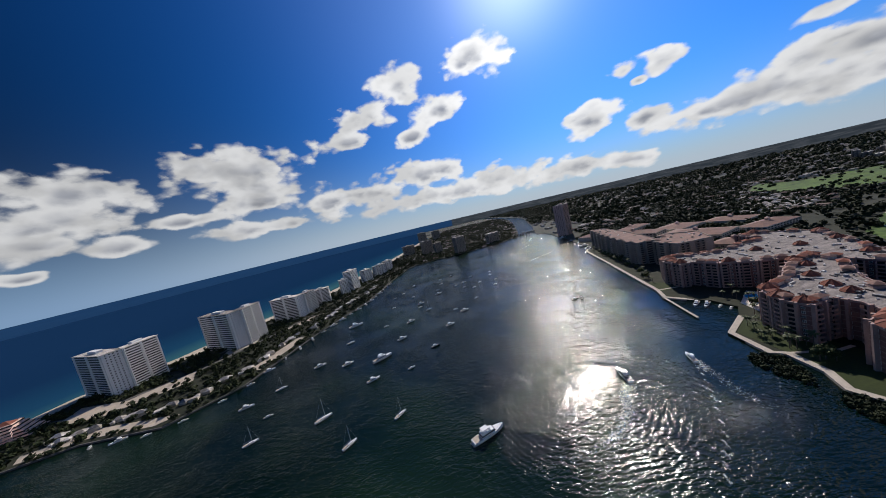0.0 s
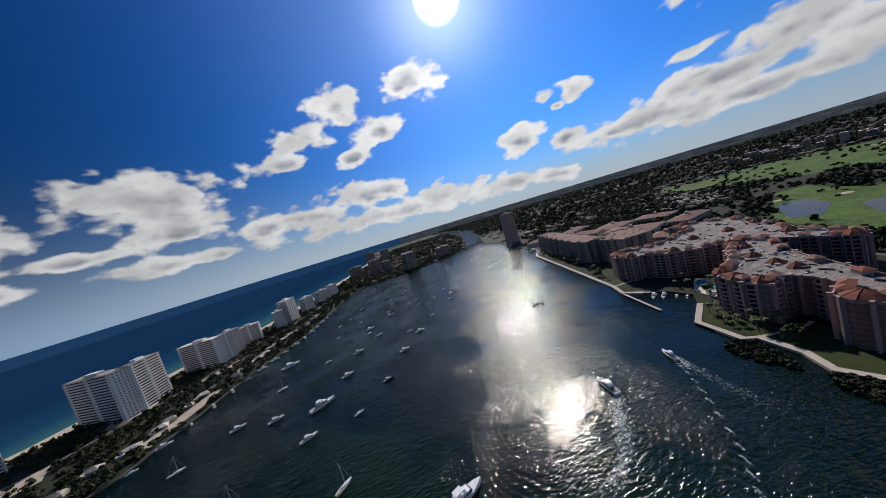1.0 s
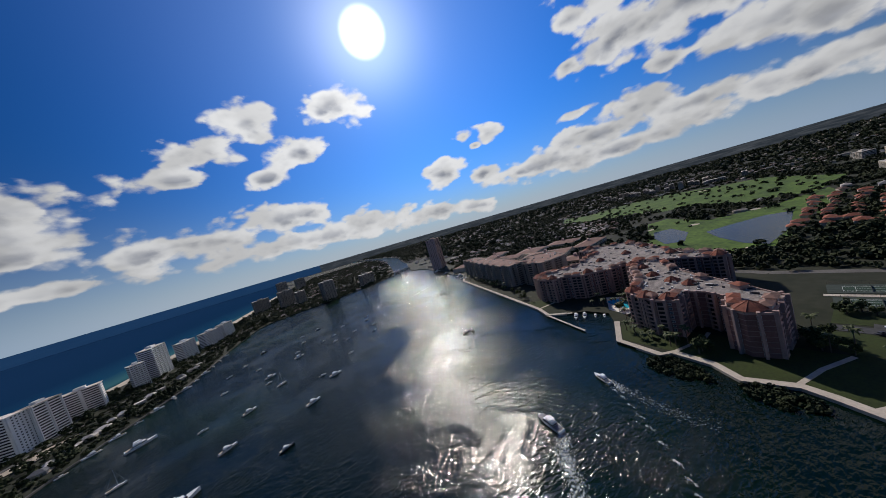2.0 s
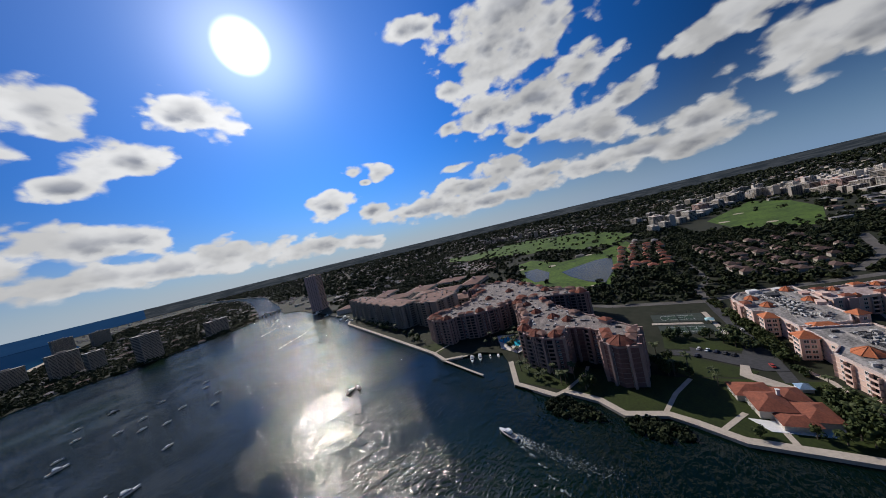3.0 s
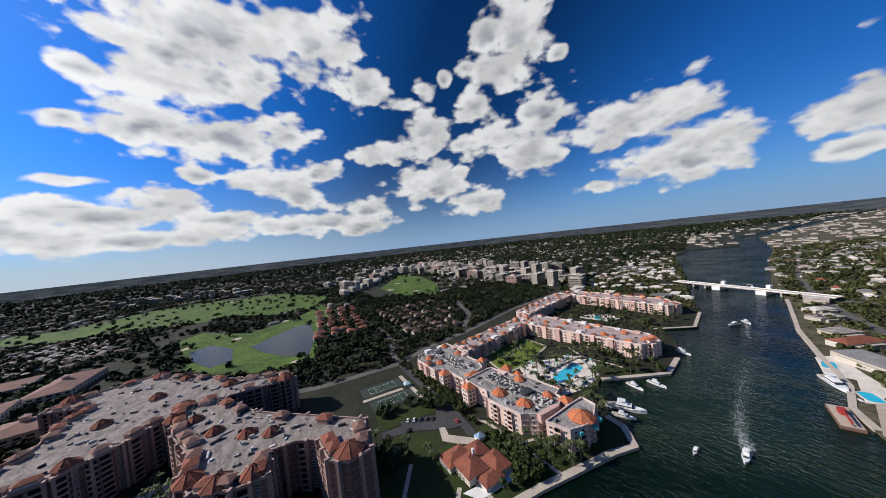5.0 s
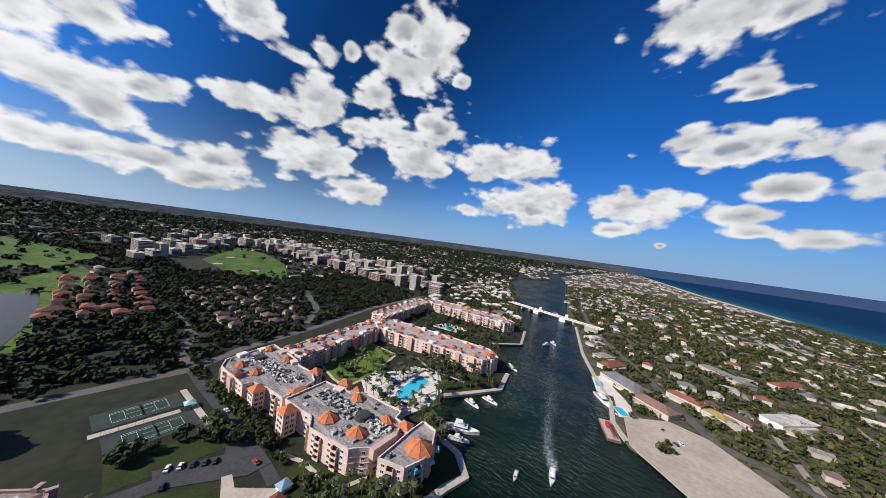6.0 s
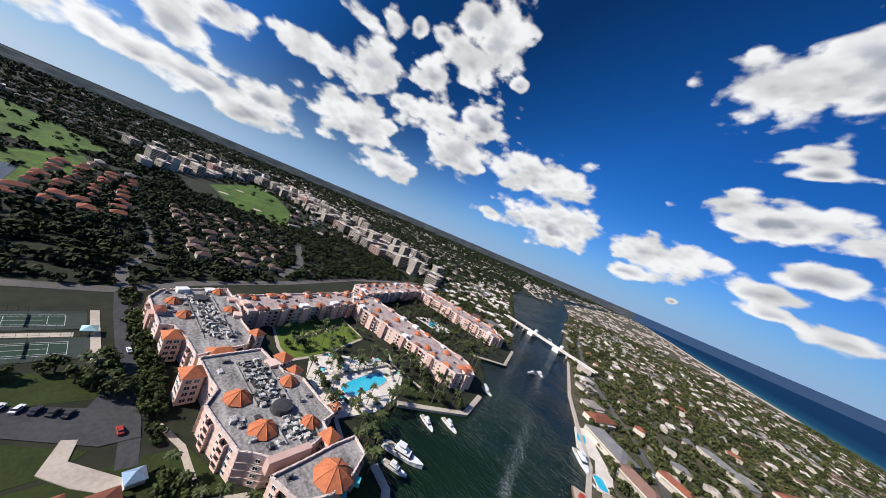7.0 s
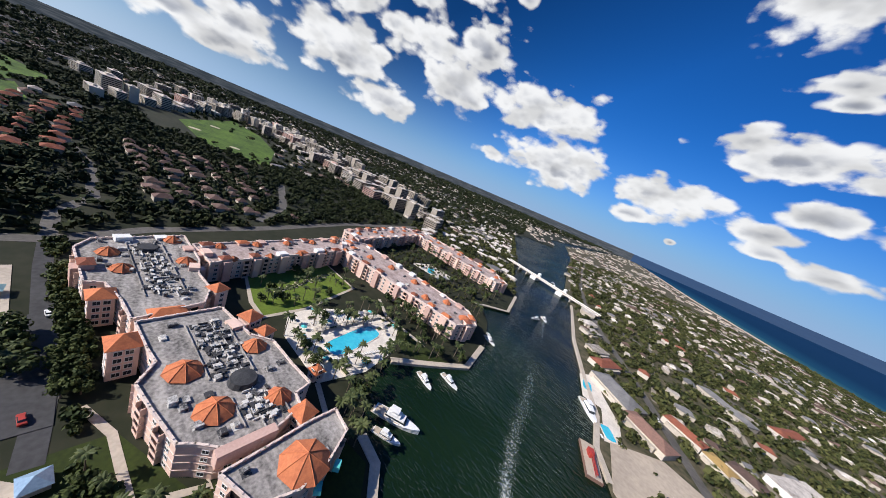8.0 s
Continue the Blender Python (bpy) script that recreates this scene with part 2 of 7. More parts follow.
def water_paint(name):
    """Dark green lake water that turns blue at sea, with chop and ripples."""
    m = bpy.data.materials.new(name)
    m.use_nodes = True
    n, l = m.node_tree.nodes, m.node_tree.links
    b = n["Principled BSDF"]
    b.inputs["Roughness"].default_value, b.inputs["IOR"].default_value, b.inputs["Specular IOR Level"].default_value = 0.5, 1.33, 0.0
    at = n.new("ShaderNodeNewGeometry").outputs["Position"]
    shoal = n.new("ShaderNodeTexNoise")
    l.new(at, shoal.inputs["Vector"])
    shoal.inputs["Scale"].default_value, shoal.inputs["Detail"].default_value = 1 / 190, 3
    ramp = n.new("ShaderNodeMapRange")
    l.new(shoal.outputs[0], ramp.inputs[0])
    ramp.inputs[1].default_value, ramp.inputs[2].default_value = 0.46, 0.66
    lake = n.new("ShaderNodeMix")
    lake.data_type = "RGBA"
    l.new(ramp.outputs[0], lake.inputs["Factor"])
    lake.inputs["A"].default_value, lake.inputs["B"].default_value = (0.0012, 0.0062, 0.003, 1), (0.008, 0.021, 0.009, 1)
    # how far out to sea, from the three runs of the coast
    reaches = []
    for nx, ny, c in ((0.9836, 0.1803, 482), (0.95, 0.3123, 530), (0.9226, -0.386, 565)):
        out = n.new("ShaderNodeVectorMath")
        out.operation = "DOT_PRODUCT"
        l.new(at, out.inputs[0])
        out.inputs[1].default_value = (nx, ny, 0)
        less = n.new("ShaderNodeMath")
        less.operation = "SUBTRACT"
        l.new(out.outputs["Value"], less.inputs[0])
        less.inputs[1].default_value = c
        if reaches:
            most = n.new("ShaderNodeMath")
            most.operation = "MAXIMUM"
            l.new(reaches[-1], most.inputs[0]), l.new(less.outputs[0], most.inputs[1])
            less = most
        reaches.append(less.outputs[0])
    # sea ramp: turquoise shallows, then the blue of reflected sky put into the colour
    sea, reach, off = n.new("ShaderNodeValToRGB"), n.new("ShaderNodeMapRange"), n.new("ShaderNodeMapRange")
    l.new(reaches[-1], reach.inputs[0]), l.new(reach.outputs[0], sea.inputs[0])
    reach.inputs[1].default_value, reach.inputs[2].default_value = 0, 900
    stops = sea.color_ramp.elements
    stops[0].position, stops[0].color = 0.0, (0.04, 0.125, 0.145, 1)
    stops[1].position, stops[1].color = 0.9, (0.009, 0.035, 0.09, 1)
    stops.new(0.10).color = (0.012, 0.058, 0.115, 1)
    stops.new(0.35).color = (0.008, 0.033, 0.085, 1)
    l.new(reaches[-1], off.inputs[0])
    off.inputs[1].default_value, off.inputs[2].default_value = -50, -10
    both = n.new("ShaderNodeMix")
    both.data_type = "RGBA"
    l.new(off.outputs[0], both.inputs["Factor"])
    l.new(lake.outputs["Result"], both.inputs["A"]), l.new(sea.outputs[0], both.inputs["B"])
    l.new(both.outputs["Result"], b.inputs["Base Color"])
    def calc(op, *values):
        node = n.new("ShaderNodeMath")
        node.operation = op
        for i, v in enumerate(values):
            if isinstance(v, bpy.types.NodeSocket):
                l.new(v, node.inputs[i])
            else:
                node.inputs[i].default_value = v
        return node.outputs[0]

    def fade(v, a0, a1):
        node = n.new("ShaderNodeMapRange")
        node.interpolation_type = "SMOOTHSTEP"
        l.new(v, node.inputs[0])
        node.inputs[1].default_value, node.inputs[2].default_value = a0, a1
        return node.outputs[0]

    # rings left by a boat that turned, and the combed wash of another
    axes = n.new("ShaderNodeSeparateXYZ")
    l.new(at, axes.inputs[0])
    px, py = calc("ADD", axes.outputs[0], 72.0), calc("ADD", axes.outputs[1], 150.0)
    wobble = n.new("ShaderNodeTexNoise")
    l.new(at, wobble.inputs["Vector"])
    wobble.inputs["Scale"].default_value, wobble.inputs["Detail"].default_value = 1 / 14, 3
    away = calc("SQRT", calc("ADD", calc("MULTIPLY", px, px), calc("MULTIPLY", py, py)))
    swell = calc("SINE", calc("ADD", calc("MULTIPLY", away, 2.1), calc("MULTIPLY", wobble.outputs[0], 16.0)))
    swell = calc("MULTIPLY", swell, calc("MULTIPLY", calc("MULTIPLY", fade(away, 24, 34), fade(away, 84, 52)), 0.09))
    qx, qy = calc("ADD", axes.outputs[0], 142.0), calc("ADD", axes.outputs[1], 140.0)
    along = calc("ADD", calc("MULTIPLY", qx, 0.69), calc("MULTIPLY", qy, 0.72))
    aside = calc("ADD", calc("MULTIPLY", qx, -0.72), calc("MULTIPLY", qy, 0.69))
    comb = calc("SINE", calc("ADD", calc("ADD", calc("MULTIPLY", along, 1.35), calc("MULTIPLY", aside, -0.8)), calc("MULTIPLY", wobble.outputs[0], 9.0)))
    comb = calc("MULTIPLY", comb, calc("MULTIPLY", calc("MULTIPLY", fade(calc("ABSOLUTE", aside), 9, 2), fade(along, 0, 12)), calc("MULTIPLY", fade(along, 110, 60), 0.20)))
    washes = calc("ADD", swell, comb)
    chop, ripple = n.new("ShaderNodeTexNoise"), n.new("ShaderNodeTexNoise")
    for tex, s, d in ((chop, 2.3, 1), (ripple, 1.0, 1)):
        stretch = n.new("ShaderNodeMapping")
        stretch.inputs["Scale"].default_value = (1.0, 1.9, 1)
        stretch.inputs["Rotation"].default_value = (0, 0, radians(28))
        l.new(at, stretch.inputs["Vector"]), l.new(stretch.outputs[0], tex.inputs["Vector"])
        tex.inputs["Scale"].default_value, tex.inputs["Detail"].default_value = 1 / s, d
        tex.inputs["Distortion"].default_value = 0.6
    sum_up = n.new("ShaderNodeMath")
    sum_up.operation = "MULTIPLY_ADD"
    l.new(ripple.outputs[0], sum_up.inputs[0])
    sum_up.inputs[1].default_value = 0.15
    l.new(chop.outputs[0], sum_up.inputs[2])
    gust, calm = n.new("ShaderNodeTexNoise"), n.new("ShaderNodeMapRange")
    l.new(at, gust.inputs["Vector"])
    gust.inputs["Scale"].default_value, gust.inputs["Detail"].default_value = 1 / 28, 5
    l.new(gust.outputs[0], calm.inputs[0])
    calm.inputs[1].default_value, calm.inputs[2].default_value, calm.inputs[3].default_value, calm.inputs[4].default_value = 0.35, 0.65, 0.065, 0.11
    bump = n.new("ShaderNodeBump")
    bump.inputs["Strength"].default_value, bump.inputs["Distance"].default_value = 1.0, 0.50
    # longer waves with crests across the wind, and gusts that roughen one patch more than the next
    crests = []
    for s, amount in ((4.4, 1.0), (9.5, 0.8)):
        tex, stretch = n.new("ShaderNodeTexNoise"), n.new("ShaderNodeMapping")
        stretch.inputs["Scale"].default_value, stretch.inputs["Rotation"].default_value = (1.0, 2.1, 1), (0, 0, radians(12))
        l.new(at, stretch.inputs["Vector"]), l.new(stretch.outputs[0], tex.inputs["Vector"])
        tex.inputs["Scale"].default_value, tex.inputs["Detail"].default_value, tex.inputs["Distortion"].default_value = 1 / s, 1, 0.8
        crests.append(calc("MULTIPLY", tex.outputs[0], amount))
    squall = n.new("ShaderNodeTexNoise")
    l.new(at, squall.inputs["Vector"])
    squall.inputs["Scale"].default_value, squall.inputs["Detail"].default_value = 1 / 44, 4
    force = calc("ADD", 0.45, calc("MULTIPLY", fade(squall.outputs[0], 0.36, 0.62), 0.8))
    waves = calc("ADD", calc("MULTIPLY", calc("ADD", calc("MULTIPLY", sum_up.outputs[0], 0.85), calc("ADD", *crests)), force), washes)
    l.new(waves, bump.inputs["Height"])
    # mirror of the sky and sun: waves keep it from growing to a full mirror far off; the sea has none, its reflected
    # sky blue is painted into the colour
    mirror, rise, mixer = n.new("ShaderNodeBsdfGlossy"), n.new("ShaderNodeFresnel"), n.new("ShaderNodeMixShader")
    rise.inputs["IOR"].default_value = 1.33
    l.new(bump.outputs[0], rise.inputs["Normal"]), l.new(bump.outputs[0], mirror.inputs["Normal"])
    l.new(calm.outputs[0], mirror.inputs["Roughness"])
    share = calc("MULTIPLY", calc("MINIMUM", calc("MULTIPLY", rise.outputs[0], 1.0), 0.22), calc("SUBTRACT", 1.0, off.outputs[0]))
    l.new(share, mixer.inputs[0]), l.new(b.outputs[0], mixer.inputs[1]), l.new(mirror.outputs[0], mixer.inputs[2])
    l.new(mixer.outputs[0], n["Material Output"].inputs["Surface"])
    return m


def foam_paint(name):
    """Broken white foam: gaps let the water through."""
    m = paint(name, (0.75, 0.8, 0.8), (0.55, 0.62, 0.62), 3, 0.5, 0.6)
    n, l = m.node_tree.nodes, m.node_tree.links
    tex = n.new("ShaderNodeTexNoise")
    tex.inputs["Scale"].default_value, tex.inputs["Detail"].default_value = 0.8, 6
    l.new(n.new("ShaderNodeNewGeometry").outputs["Position"], tex.inputs["Vector"])
    gap = n.new("ShaderNodeMapRange")
    l.new(tex.outputs[0], gap.inputs[0])
    gap.inputs[1].default_value, gap.inputs[2].default_value, gap.inputs[4].default_value = 0.3, 0.75, 0.7
    l.new(gap.outputs[0], n["Principled BSDF"].inputs["Alpha"])
    return m


WATER = water_paint("water")
FOAM = foam_paint("foam")
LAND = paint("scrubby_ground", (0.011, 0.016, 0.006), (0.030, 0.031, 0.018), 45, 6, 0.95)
SAND = paint("beach_sand", (0.55, 0.47, 0.36), (0.42, 0.36, 0.28), 12, 1, 0.95)
DIRT = paint("bare_lot", (0.50, 0.42, 0.33), (0.36, 0.30, 0.24), 18, 2, 0.95)
ISLAND = paint("island_ground", (0.135, 0.112, 0.072), (0.026, 0.032, 0.012), 16, 4, 0.95)
COURT_LAWN = paint("court_lawn", (0.13, 0.19, 0.025), (0.085, 0.125, 0.02), 7, 1.2, 0.95)
HOUSE_WALL = paint("weathered_stucco", (0.56, 0.50, 0.42), (0.40, 0.35, 0.29), 5, 0.8, 0.9, by_object=0.5)
LAWN = paint("lawn", (0.034, 0.050, 0.008), (0.018, 0.027, 0.006), 9, 1.2, 0.95)
TURF = paint("golf_turf", (0.095, 0.165, 0.020), (0.028, 0.058, 0.010), 40, 5, 0.95)
ASPHALT = paint("asphalt", (0.07, 0.07, 0.073), (0.04, 0.04, 0.043), 14, 1.5, 0.9)
ROAD = paint("pale_road", (0.14, 0.13, 0.12), (0.08, 0.075, 0.07), 14, 1.5, 0.9)
CONCRETE = paint("pale_concrete", (0.53, 0.46, 0.38), (0.40, 0.345, 0.285), 8, 1.0, 0.85)
DECK = paint("pool_deck", (0.78, 0.72, 0.64), (0.58, 0.52, 0.45), 7, 0.8, 0.8)
POOL = paint("pool_water", (0.05, 0.52, 0.66), (0.03, 0.42, 0.6), 6, 1.5, 0.08, 0.08, 1.5)
POND = paint("pond_water", (0.022, 0.032, 0.045), (0.015, 0.024, 0.03), 40, 6, 0.2, 0.05, 3, spec=0.12)
COURT_G = paint("court_green", (0.026, 0.055, 0.038), (0.02, 0.045, 0.03), 6, 0.8, 0.9)
COURT_D = paint("court_surround", (0.045, 0.058, 0.05), (0.033, 0.045, 0.036), 7, 0.8, 0.9)
LINE = paint("court_line", (0.7, 0.7, 0.68), (0.6, 0.6, 0.58), 3, 0.5, 0.8)
PINK = paint("pink_stucco", (0.62, 0.42, 0.36), (0.52, 0.34, 0.29), 6, 0.7, 0.9, by_object=0.15)
PEACH = paint("peach_stucco", (0.78, 0.57, 0.48), (0.68, 0.48, 0.40), 6, 0.7, 0.9, by_object=0.15)
# rose stucco with the shade of the backlit tower fronts darkened into it
SHADED_ROSE = paint("shaded_rose_stucco", (0.25, 0.135, 0.115), (0.18, 0.095, 0.08), 6, 0.7, 0.9)
# darker copy of the cream stucco: shade on backlit fronts put into the colour
SHADED_CREAM = paint("shaded_cream_stucco", (0.40, 0.35, 0.29), (0.30, 0.265, 0.225), 6, 0.7, 0.9)
CREAM = paint("cream_stucco", (0.62, 0.56, 0.48), (0.5, 0.45, 0.39), 6, 0.7, 0.9, by_object=0.2)
WING_ROOF = paint("rosy_roof", (0.52, 0.42, 0.39), (0.25, 0.19, 0.175), 9, 1.6, 0.9, streak=2.0)
WHITE = paint("white_paint", (0.80, 0.79, 0.77), (0.68, 0.67, 0.65), 5, 0.6, 0.75, by_object=0.15)
GLASS = paint("dark_glass", (0.025, 0.03, 0.035), (0.05, 0.055, 0.06), 5, 1.5, 0.12, spec=0.6)
# glazing painted near black, with the shade of the balcony recesses in it
SHADE_GLASS = paint("shaded_glazing", (0.012, 0.011, 0.011), (0.032, 0.028, 0.027), 3, 1.0, 0.45, by_object=0.3, spec=0.2)
PALE_PINK = paint("pale_pink_trim", (0.74, 0.62, 0.56), (0.60, 0.48, 0.43), 4, 0.6, 0.85)
# trim colour lowered to carry the recess shade that flush balconies lack
SHADED_BLUSH = paint("shaded_blush_trim", (0.44, 0.31, 0.27), (0.34, 0.235, 0.205), 5, 0.7, 0.9)
TOWER_ROOF = paint("tower_roof", (0.36, 0.31, 0.28), (0.10, 0.085, 0.08), 8, 0.9, 0.9, streak=2.0)
MEMBRANE = paint("roof_membrane", (0.44, 0.41, 0.385), (0.10, 0.094, 0.09), 15, 1.1, 0.9, streak=5.0)
PALE_ROOF = paint("pale_roof", (0.72, 0.66, 0.60), (0.22, 0.19, 0.16), 7, 1.0, 0.9, by_object=0.5)
FAR_ROOF = paint("far_roof", (0.34, 0.30, 0.27), (0.09, 0.08, 0.075), 30, 3, 0.9, by_island=1.0)
GREY_ROOF = paint("grey_roof", (0.20, 0.195, 0.195), (0.12, 0.12, 0.125), 5, 0.9, 0.9, by_object=0.4)
BROWN_ROOF = paint("brown_tile_roof", (0.16, 0.10, 0.085), (0.09, 0.06, 0.05), 4, 0.8, 0.9, 0.06, 0.5, by_object=0.4)
RED_ROOF = paint("red_tile_roof", (0.30, 0.10, 0.06), (0.17, 0.06, 0.04), 3.5, 0.7, 0.9, 0.08, 0.45, by_object=0.3)
ORANGE_ROOF = paint("orange_tile_roof", (0.60, 0.20, 0.085), (0.42, 0.13, 0.06), 2.5, 0.6, 0.85, 0.06, 0.4, by_object=0.15)
RESORT_ROOF = paint("rose_tile_roof", (0.28, 0.16, 0.125), (0.17, 0.10, 0.08), 8, 1.0, 0.9, 0.05, 0.5)
METAL = paint("roof_machinery", (0.62, 0.60, 0.57), (0.05, 0.05, 0.055), 2.2, 0.5, 0.6, by_object=0.6, by_island=1.0)
DARK = paint("dark_grille", (0.03, 0.032, 0.035), (0.06, 0.06, 0.065), 2, 0.4, 0.7)
TEAL = paint("teal_awning", (0.12, 0.58, 0.56), (0.09, 0.48, 0.47), 3, 0.5, 0.8)
GEL = paint("white_gelcoat", (0.82, 0.82, 0.82), (0.72, 0.72, 0.72), 2, 0.4, 0.3, by_object=0.15, spec=0.5)
NAVY = paint("dark_hull", (0.03, 0.035, 0.06), (0.05, 0.05, 0.07), 2, 0.4, 0.35)
TEAK = paint("teak_deck", (0.50, 0.42, 0.33), (0.40, 0.33, 0.26), 1.5, 0.3, 0.7)
CANVAS = paint("blue_canvas", (0.05, 0.10, 0.22), (0.04, 0.07, 0.15), 2, 0.5, 0.8)
RED = paint("red_paint", (0.42, 0.05, 0.04), (0.3, 0.04, 0.03), 2, 0.4, 0.5)
BARK = paint("bark", (0.16, 0.125, 0.095), (0.1, 0.08, 0.06), 1, 0.2, 0.95)
LEAF = paint("leaves", (0.019, 0.033, 0.007), (0.062, 0.080, 0.018), 30, 2.5, 0.8, by_object=0.4, by_island=0.5)
PALM = paint("palm_fronds", (0.034, 0.052, 0.014), (0.075, 0.088, 0.028), 10, 1.0, 0.7, by_object=0.3, by_island=0.5)
GARDEN = paint("garden_leaves", (0.022, 0.032, 0.008), (0.095, 0.098, 0.032), 60, 5, 0.9, by_island=0.6)
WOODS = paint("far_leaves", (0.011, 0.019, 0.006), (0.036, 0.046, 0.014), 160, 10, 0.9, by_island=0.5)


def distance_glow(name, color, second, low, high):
    """Land or sea beyond the rim, with faint long streaks; its hazy light is painted in as emission."""
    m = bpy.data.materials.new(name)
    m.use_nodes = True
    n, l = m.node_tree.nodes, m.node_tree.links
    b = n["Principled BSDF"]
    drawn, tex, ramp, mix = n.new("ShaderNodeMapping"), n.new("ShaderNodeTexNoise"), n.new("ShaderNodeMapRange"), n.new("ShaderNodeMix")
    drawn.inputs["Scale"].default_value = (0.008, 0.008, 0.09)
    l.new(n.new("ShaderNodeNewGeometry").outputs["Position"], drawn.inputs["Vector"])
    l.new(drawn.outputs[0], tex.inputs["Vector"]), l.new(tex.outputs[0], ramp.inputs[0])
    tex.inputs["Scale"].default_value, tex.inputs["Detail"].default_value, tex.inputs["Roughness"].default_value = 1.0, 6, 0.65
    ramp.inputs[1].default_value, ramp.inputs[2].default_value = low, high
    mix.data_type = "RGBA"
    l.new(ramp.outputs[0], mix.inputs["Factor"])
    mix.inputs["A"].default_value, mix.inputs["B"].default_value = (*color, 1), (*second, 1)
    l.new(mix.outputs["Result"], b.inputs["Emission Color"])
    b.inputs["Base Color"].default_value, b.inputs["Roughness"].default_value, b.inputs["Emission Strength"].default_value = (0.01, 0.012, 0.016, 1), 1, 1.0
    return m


HAZE_LAND = distance_glow("far_land_glow", (0.030, 0.038, 0.048), (0.105, 0.115, 0.13), 0.44, 0.74)
HAZE_SEA = distance_glow("far_sea_glow", (0.012, 0.046, 0.125), (0.015, 0.054, 0.14), 0.4, 0.7)

# ---- building kit ----


class Geo:
    """Collects vertices and faces of one mesh."""

    def __init__(self):
        self.v, self.f, self.m = [], [], []

    def add(self, verts, faces, mat=0):
        k = len(self.v)
        self.v += [tuple(p) for p in verts]
        self.f += [tuple(i + k for i in face) for face in faces]
        self.m += [mat] * len(faces)
        return self

    def box(self, x, y, z, sx, sy, sz, turn=0.0, mat=0, taper=1.0):
        """A box on its base at z."""
        c, s = math.cos(turn), math.sin(turn)
        vs = []
        for h, k in ((0, 1.0), (sz, taper)):
            for a, b in ((-1, -1), (1, -1), (1, 1), (-1, 1)):
                px, py = a * sx / 2 * k, b * sy / 2 * k
                vs.append((x + c * px - s * py, y + s * px + c * py, z + h))
        return self.add(vs, [(3, 2, 1, 0), (4, 5, 6, 7), (0, 1, 5, 4), (1, 2, 6, 5), (2, 3, 7, 6), (3, 0, 4, 7)], mat)

    def prism(self, poly, z0, z1, mat=0, bottom=False):
        n = len(poly)
        vs = [(x, y, z0) for x, y in poly] + [(x, y, z1) for x, y in poly]
        fs = [tuple(range(n, 2 * n))] + [(i, (i + 1) % n, n + (i + 1) % n, n + i) for i in range(n)]
        if bottom:
            fs.append(tuple(range(n - 1, -1, -1)))
        return self.add(vs, fs, mat)

    def sheet(self, poly, z, mat=0):
        return self.add([(x, y, z) for x, y in poly], [tuple(range(len(poly)))], mat)

    def ring(self, poly, z0, z1, thick, mat=0):
        """A thin wall along each side of a polygon, centred on it."""
        for (ax, ay), (bx, by) in zip(poly, poly[1:] + poly[:1]):
            d = math.hypot(bx - ax, by - ay)
            self.box((ax + bx) / 2, (ay + by) / 2, z0, d + thick * 0.6, thick, z1 - z0, math.atan2(by - ay, bx - ax), mat)
        return self

    def cone(self, x, y, z, r, h, n=8, mat=0, top=0.0, turn=0.0):
        ang = [turn + 2 * math.pi * i / n for i in range(n)]
        vs = [(x + r * math.cos(a), y + r * math.sin(a), z) for a in ang]
        if top:
            vs += [(x + top * math.cos(a), y + top * math.sin(a), z + h) for a in ang]
            fs = [(i, (i + 1) % n, n + (i + 1) % n, n + i) for i in range(n)] + [tuple(range(n, 2 * n))]
        else:
            vs.append((x, y, z + h))
            fs = [(i, (i + 1) % n, n) for i in range(n)]
        return self.add(vs, fs + [tuple(range(n - 1, -1, -1))], mat)

    def hip(self, x, y, z, sx, sy, h, turn=0.0, mat=0, over=0.5):
        """A hipped roof with eaves."""
        sx, sy = sx + 2 * over, sy + 2 * over
        c, s = math.cos(turn), math.sin(turn)
        r = max(sx, sy) / 2 - min(sx, sy) / 2
        top = [(-r, 0), (r, 0)] if sx >= sy else [(0, -r), (0, r)]
        flat = [(-sx / 2, -sy / 2), (sx / 2, -sy / 2), (sx / 2, sy / 2), (-sx / 2, sy / 2)]
        vs = [(x + c * a - s * b, y + s * a + c * b, z) for a, b in flat] + [(x + c * a - s * b, y + s * a + c * b, z + h) for a, b in top]
        fs = [(3, 2, 1, 0)] + ([(0, 1, 5, 4), (2, 3, 4, 5), (1, 2, 5), (3, 0, 4)] if sx >= sy else [(1, 2, 5, 4), (3, 0, 4, 5), (0, 1, 4), (2, 3, 5)])
        return self.add(vs, fs, mat)

    def mesh(self, name, *materials):
        me = bpy.data.meshes.new(name)
        me.from_pydata(self.v, [], self.f)
        for m in materials:
            me.materials.append(m)
        if len(materials) > 1:
            me.polygons.foreach_set("material_index", self.m)
        me.update()
        return me


def part(name, geo, material, parent=None, label=""):
    """Links a mesh as one object, under its thing or part."""
    me = geo.mesh(name, *(material if isinstance(material, tuple) else (material,))) if isinstance(geo, Geo) else geo
    ob = new(name, me)
    if parent:
        ob.parent = parent
    return tagged(ob, label)


def thing(name, label, category, group="", kind="", at=None):
    ob = new(name)
    ob.empty_display_size = 1
    if at is not None:
        ob.matrix_basis = at
    return tagged(ob, label, category, group, kind)


def ground_part(name, geo, material, label, category):
    return tagged(part(name, geo, material), label, category, kind="structure")


def inside(p, poly):
    x, y = p
    hit = False
    for (ax, ay), (bx, by) in zip(poly, poly[1:] + poly[:1]):
        if (ay > y) != (by > y) and x < (bx - ax) * (y - ay) / (by - ay) + ax:
            hit = not hit
    return hit


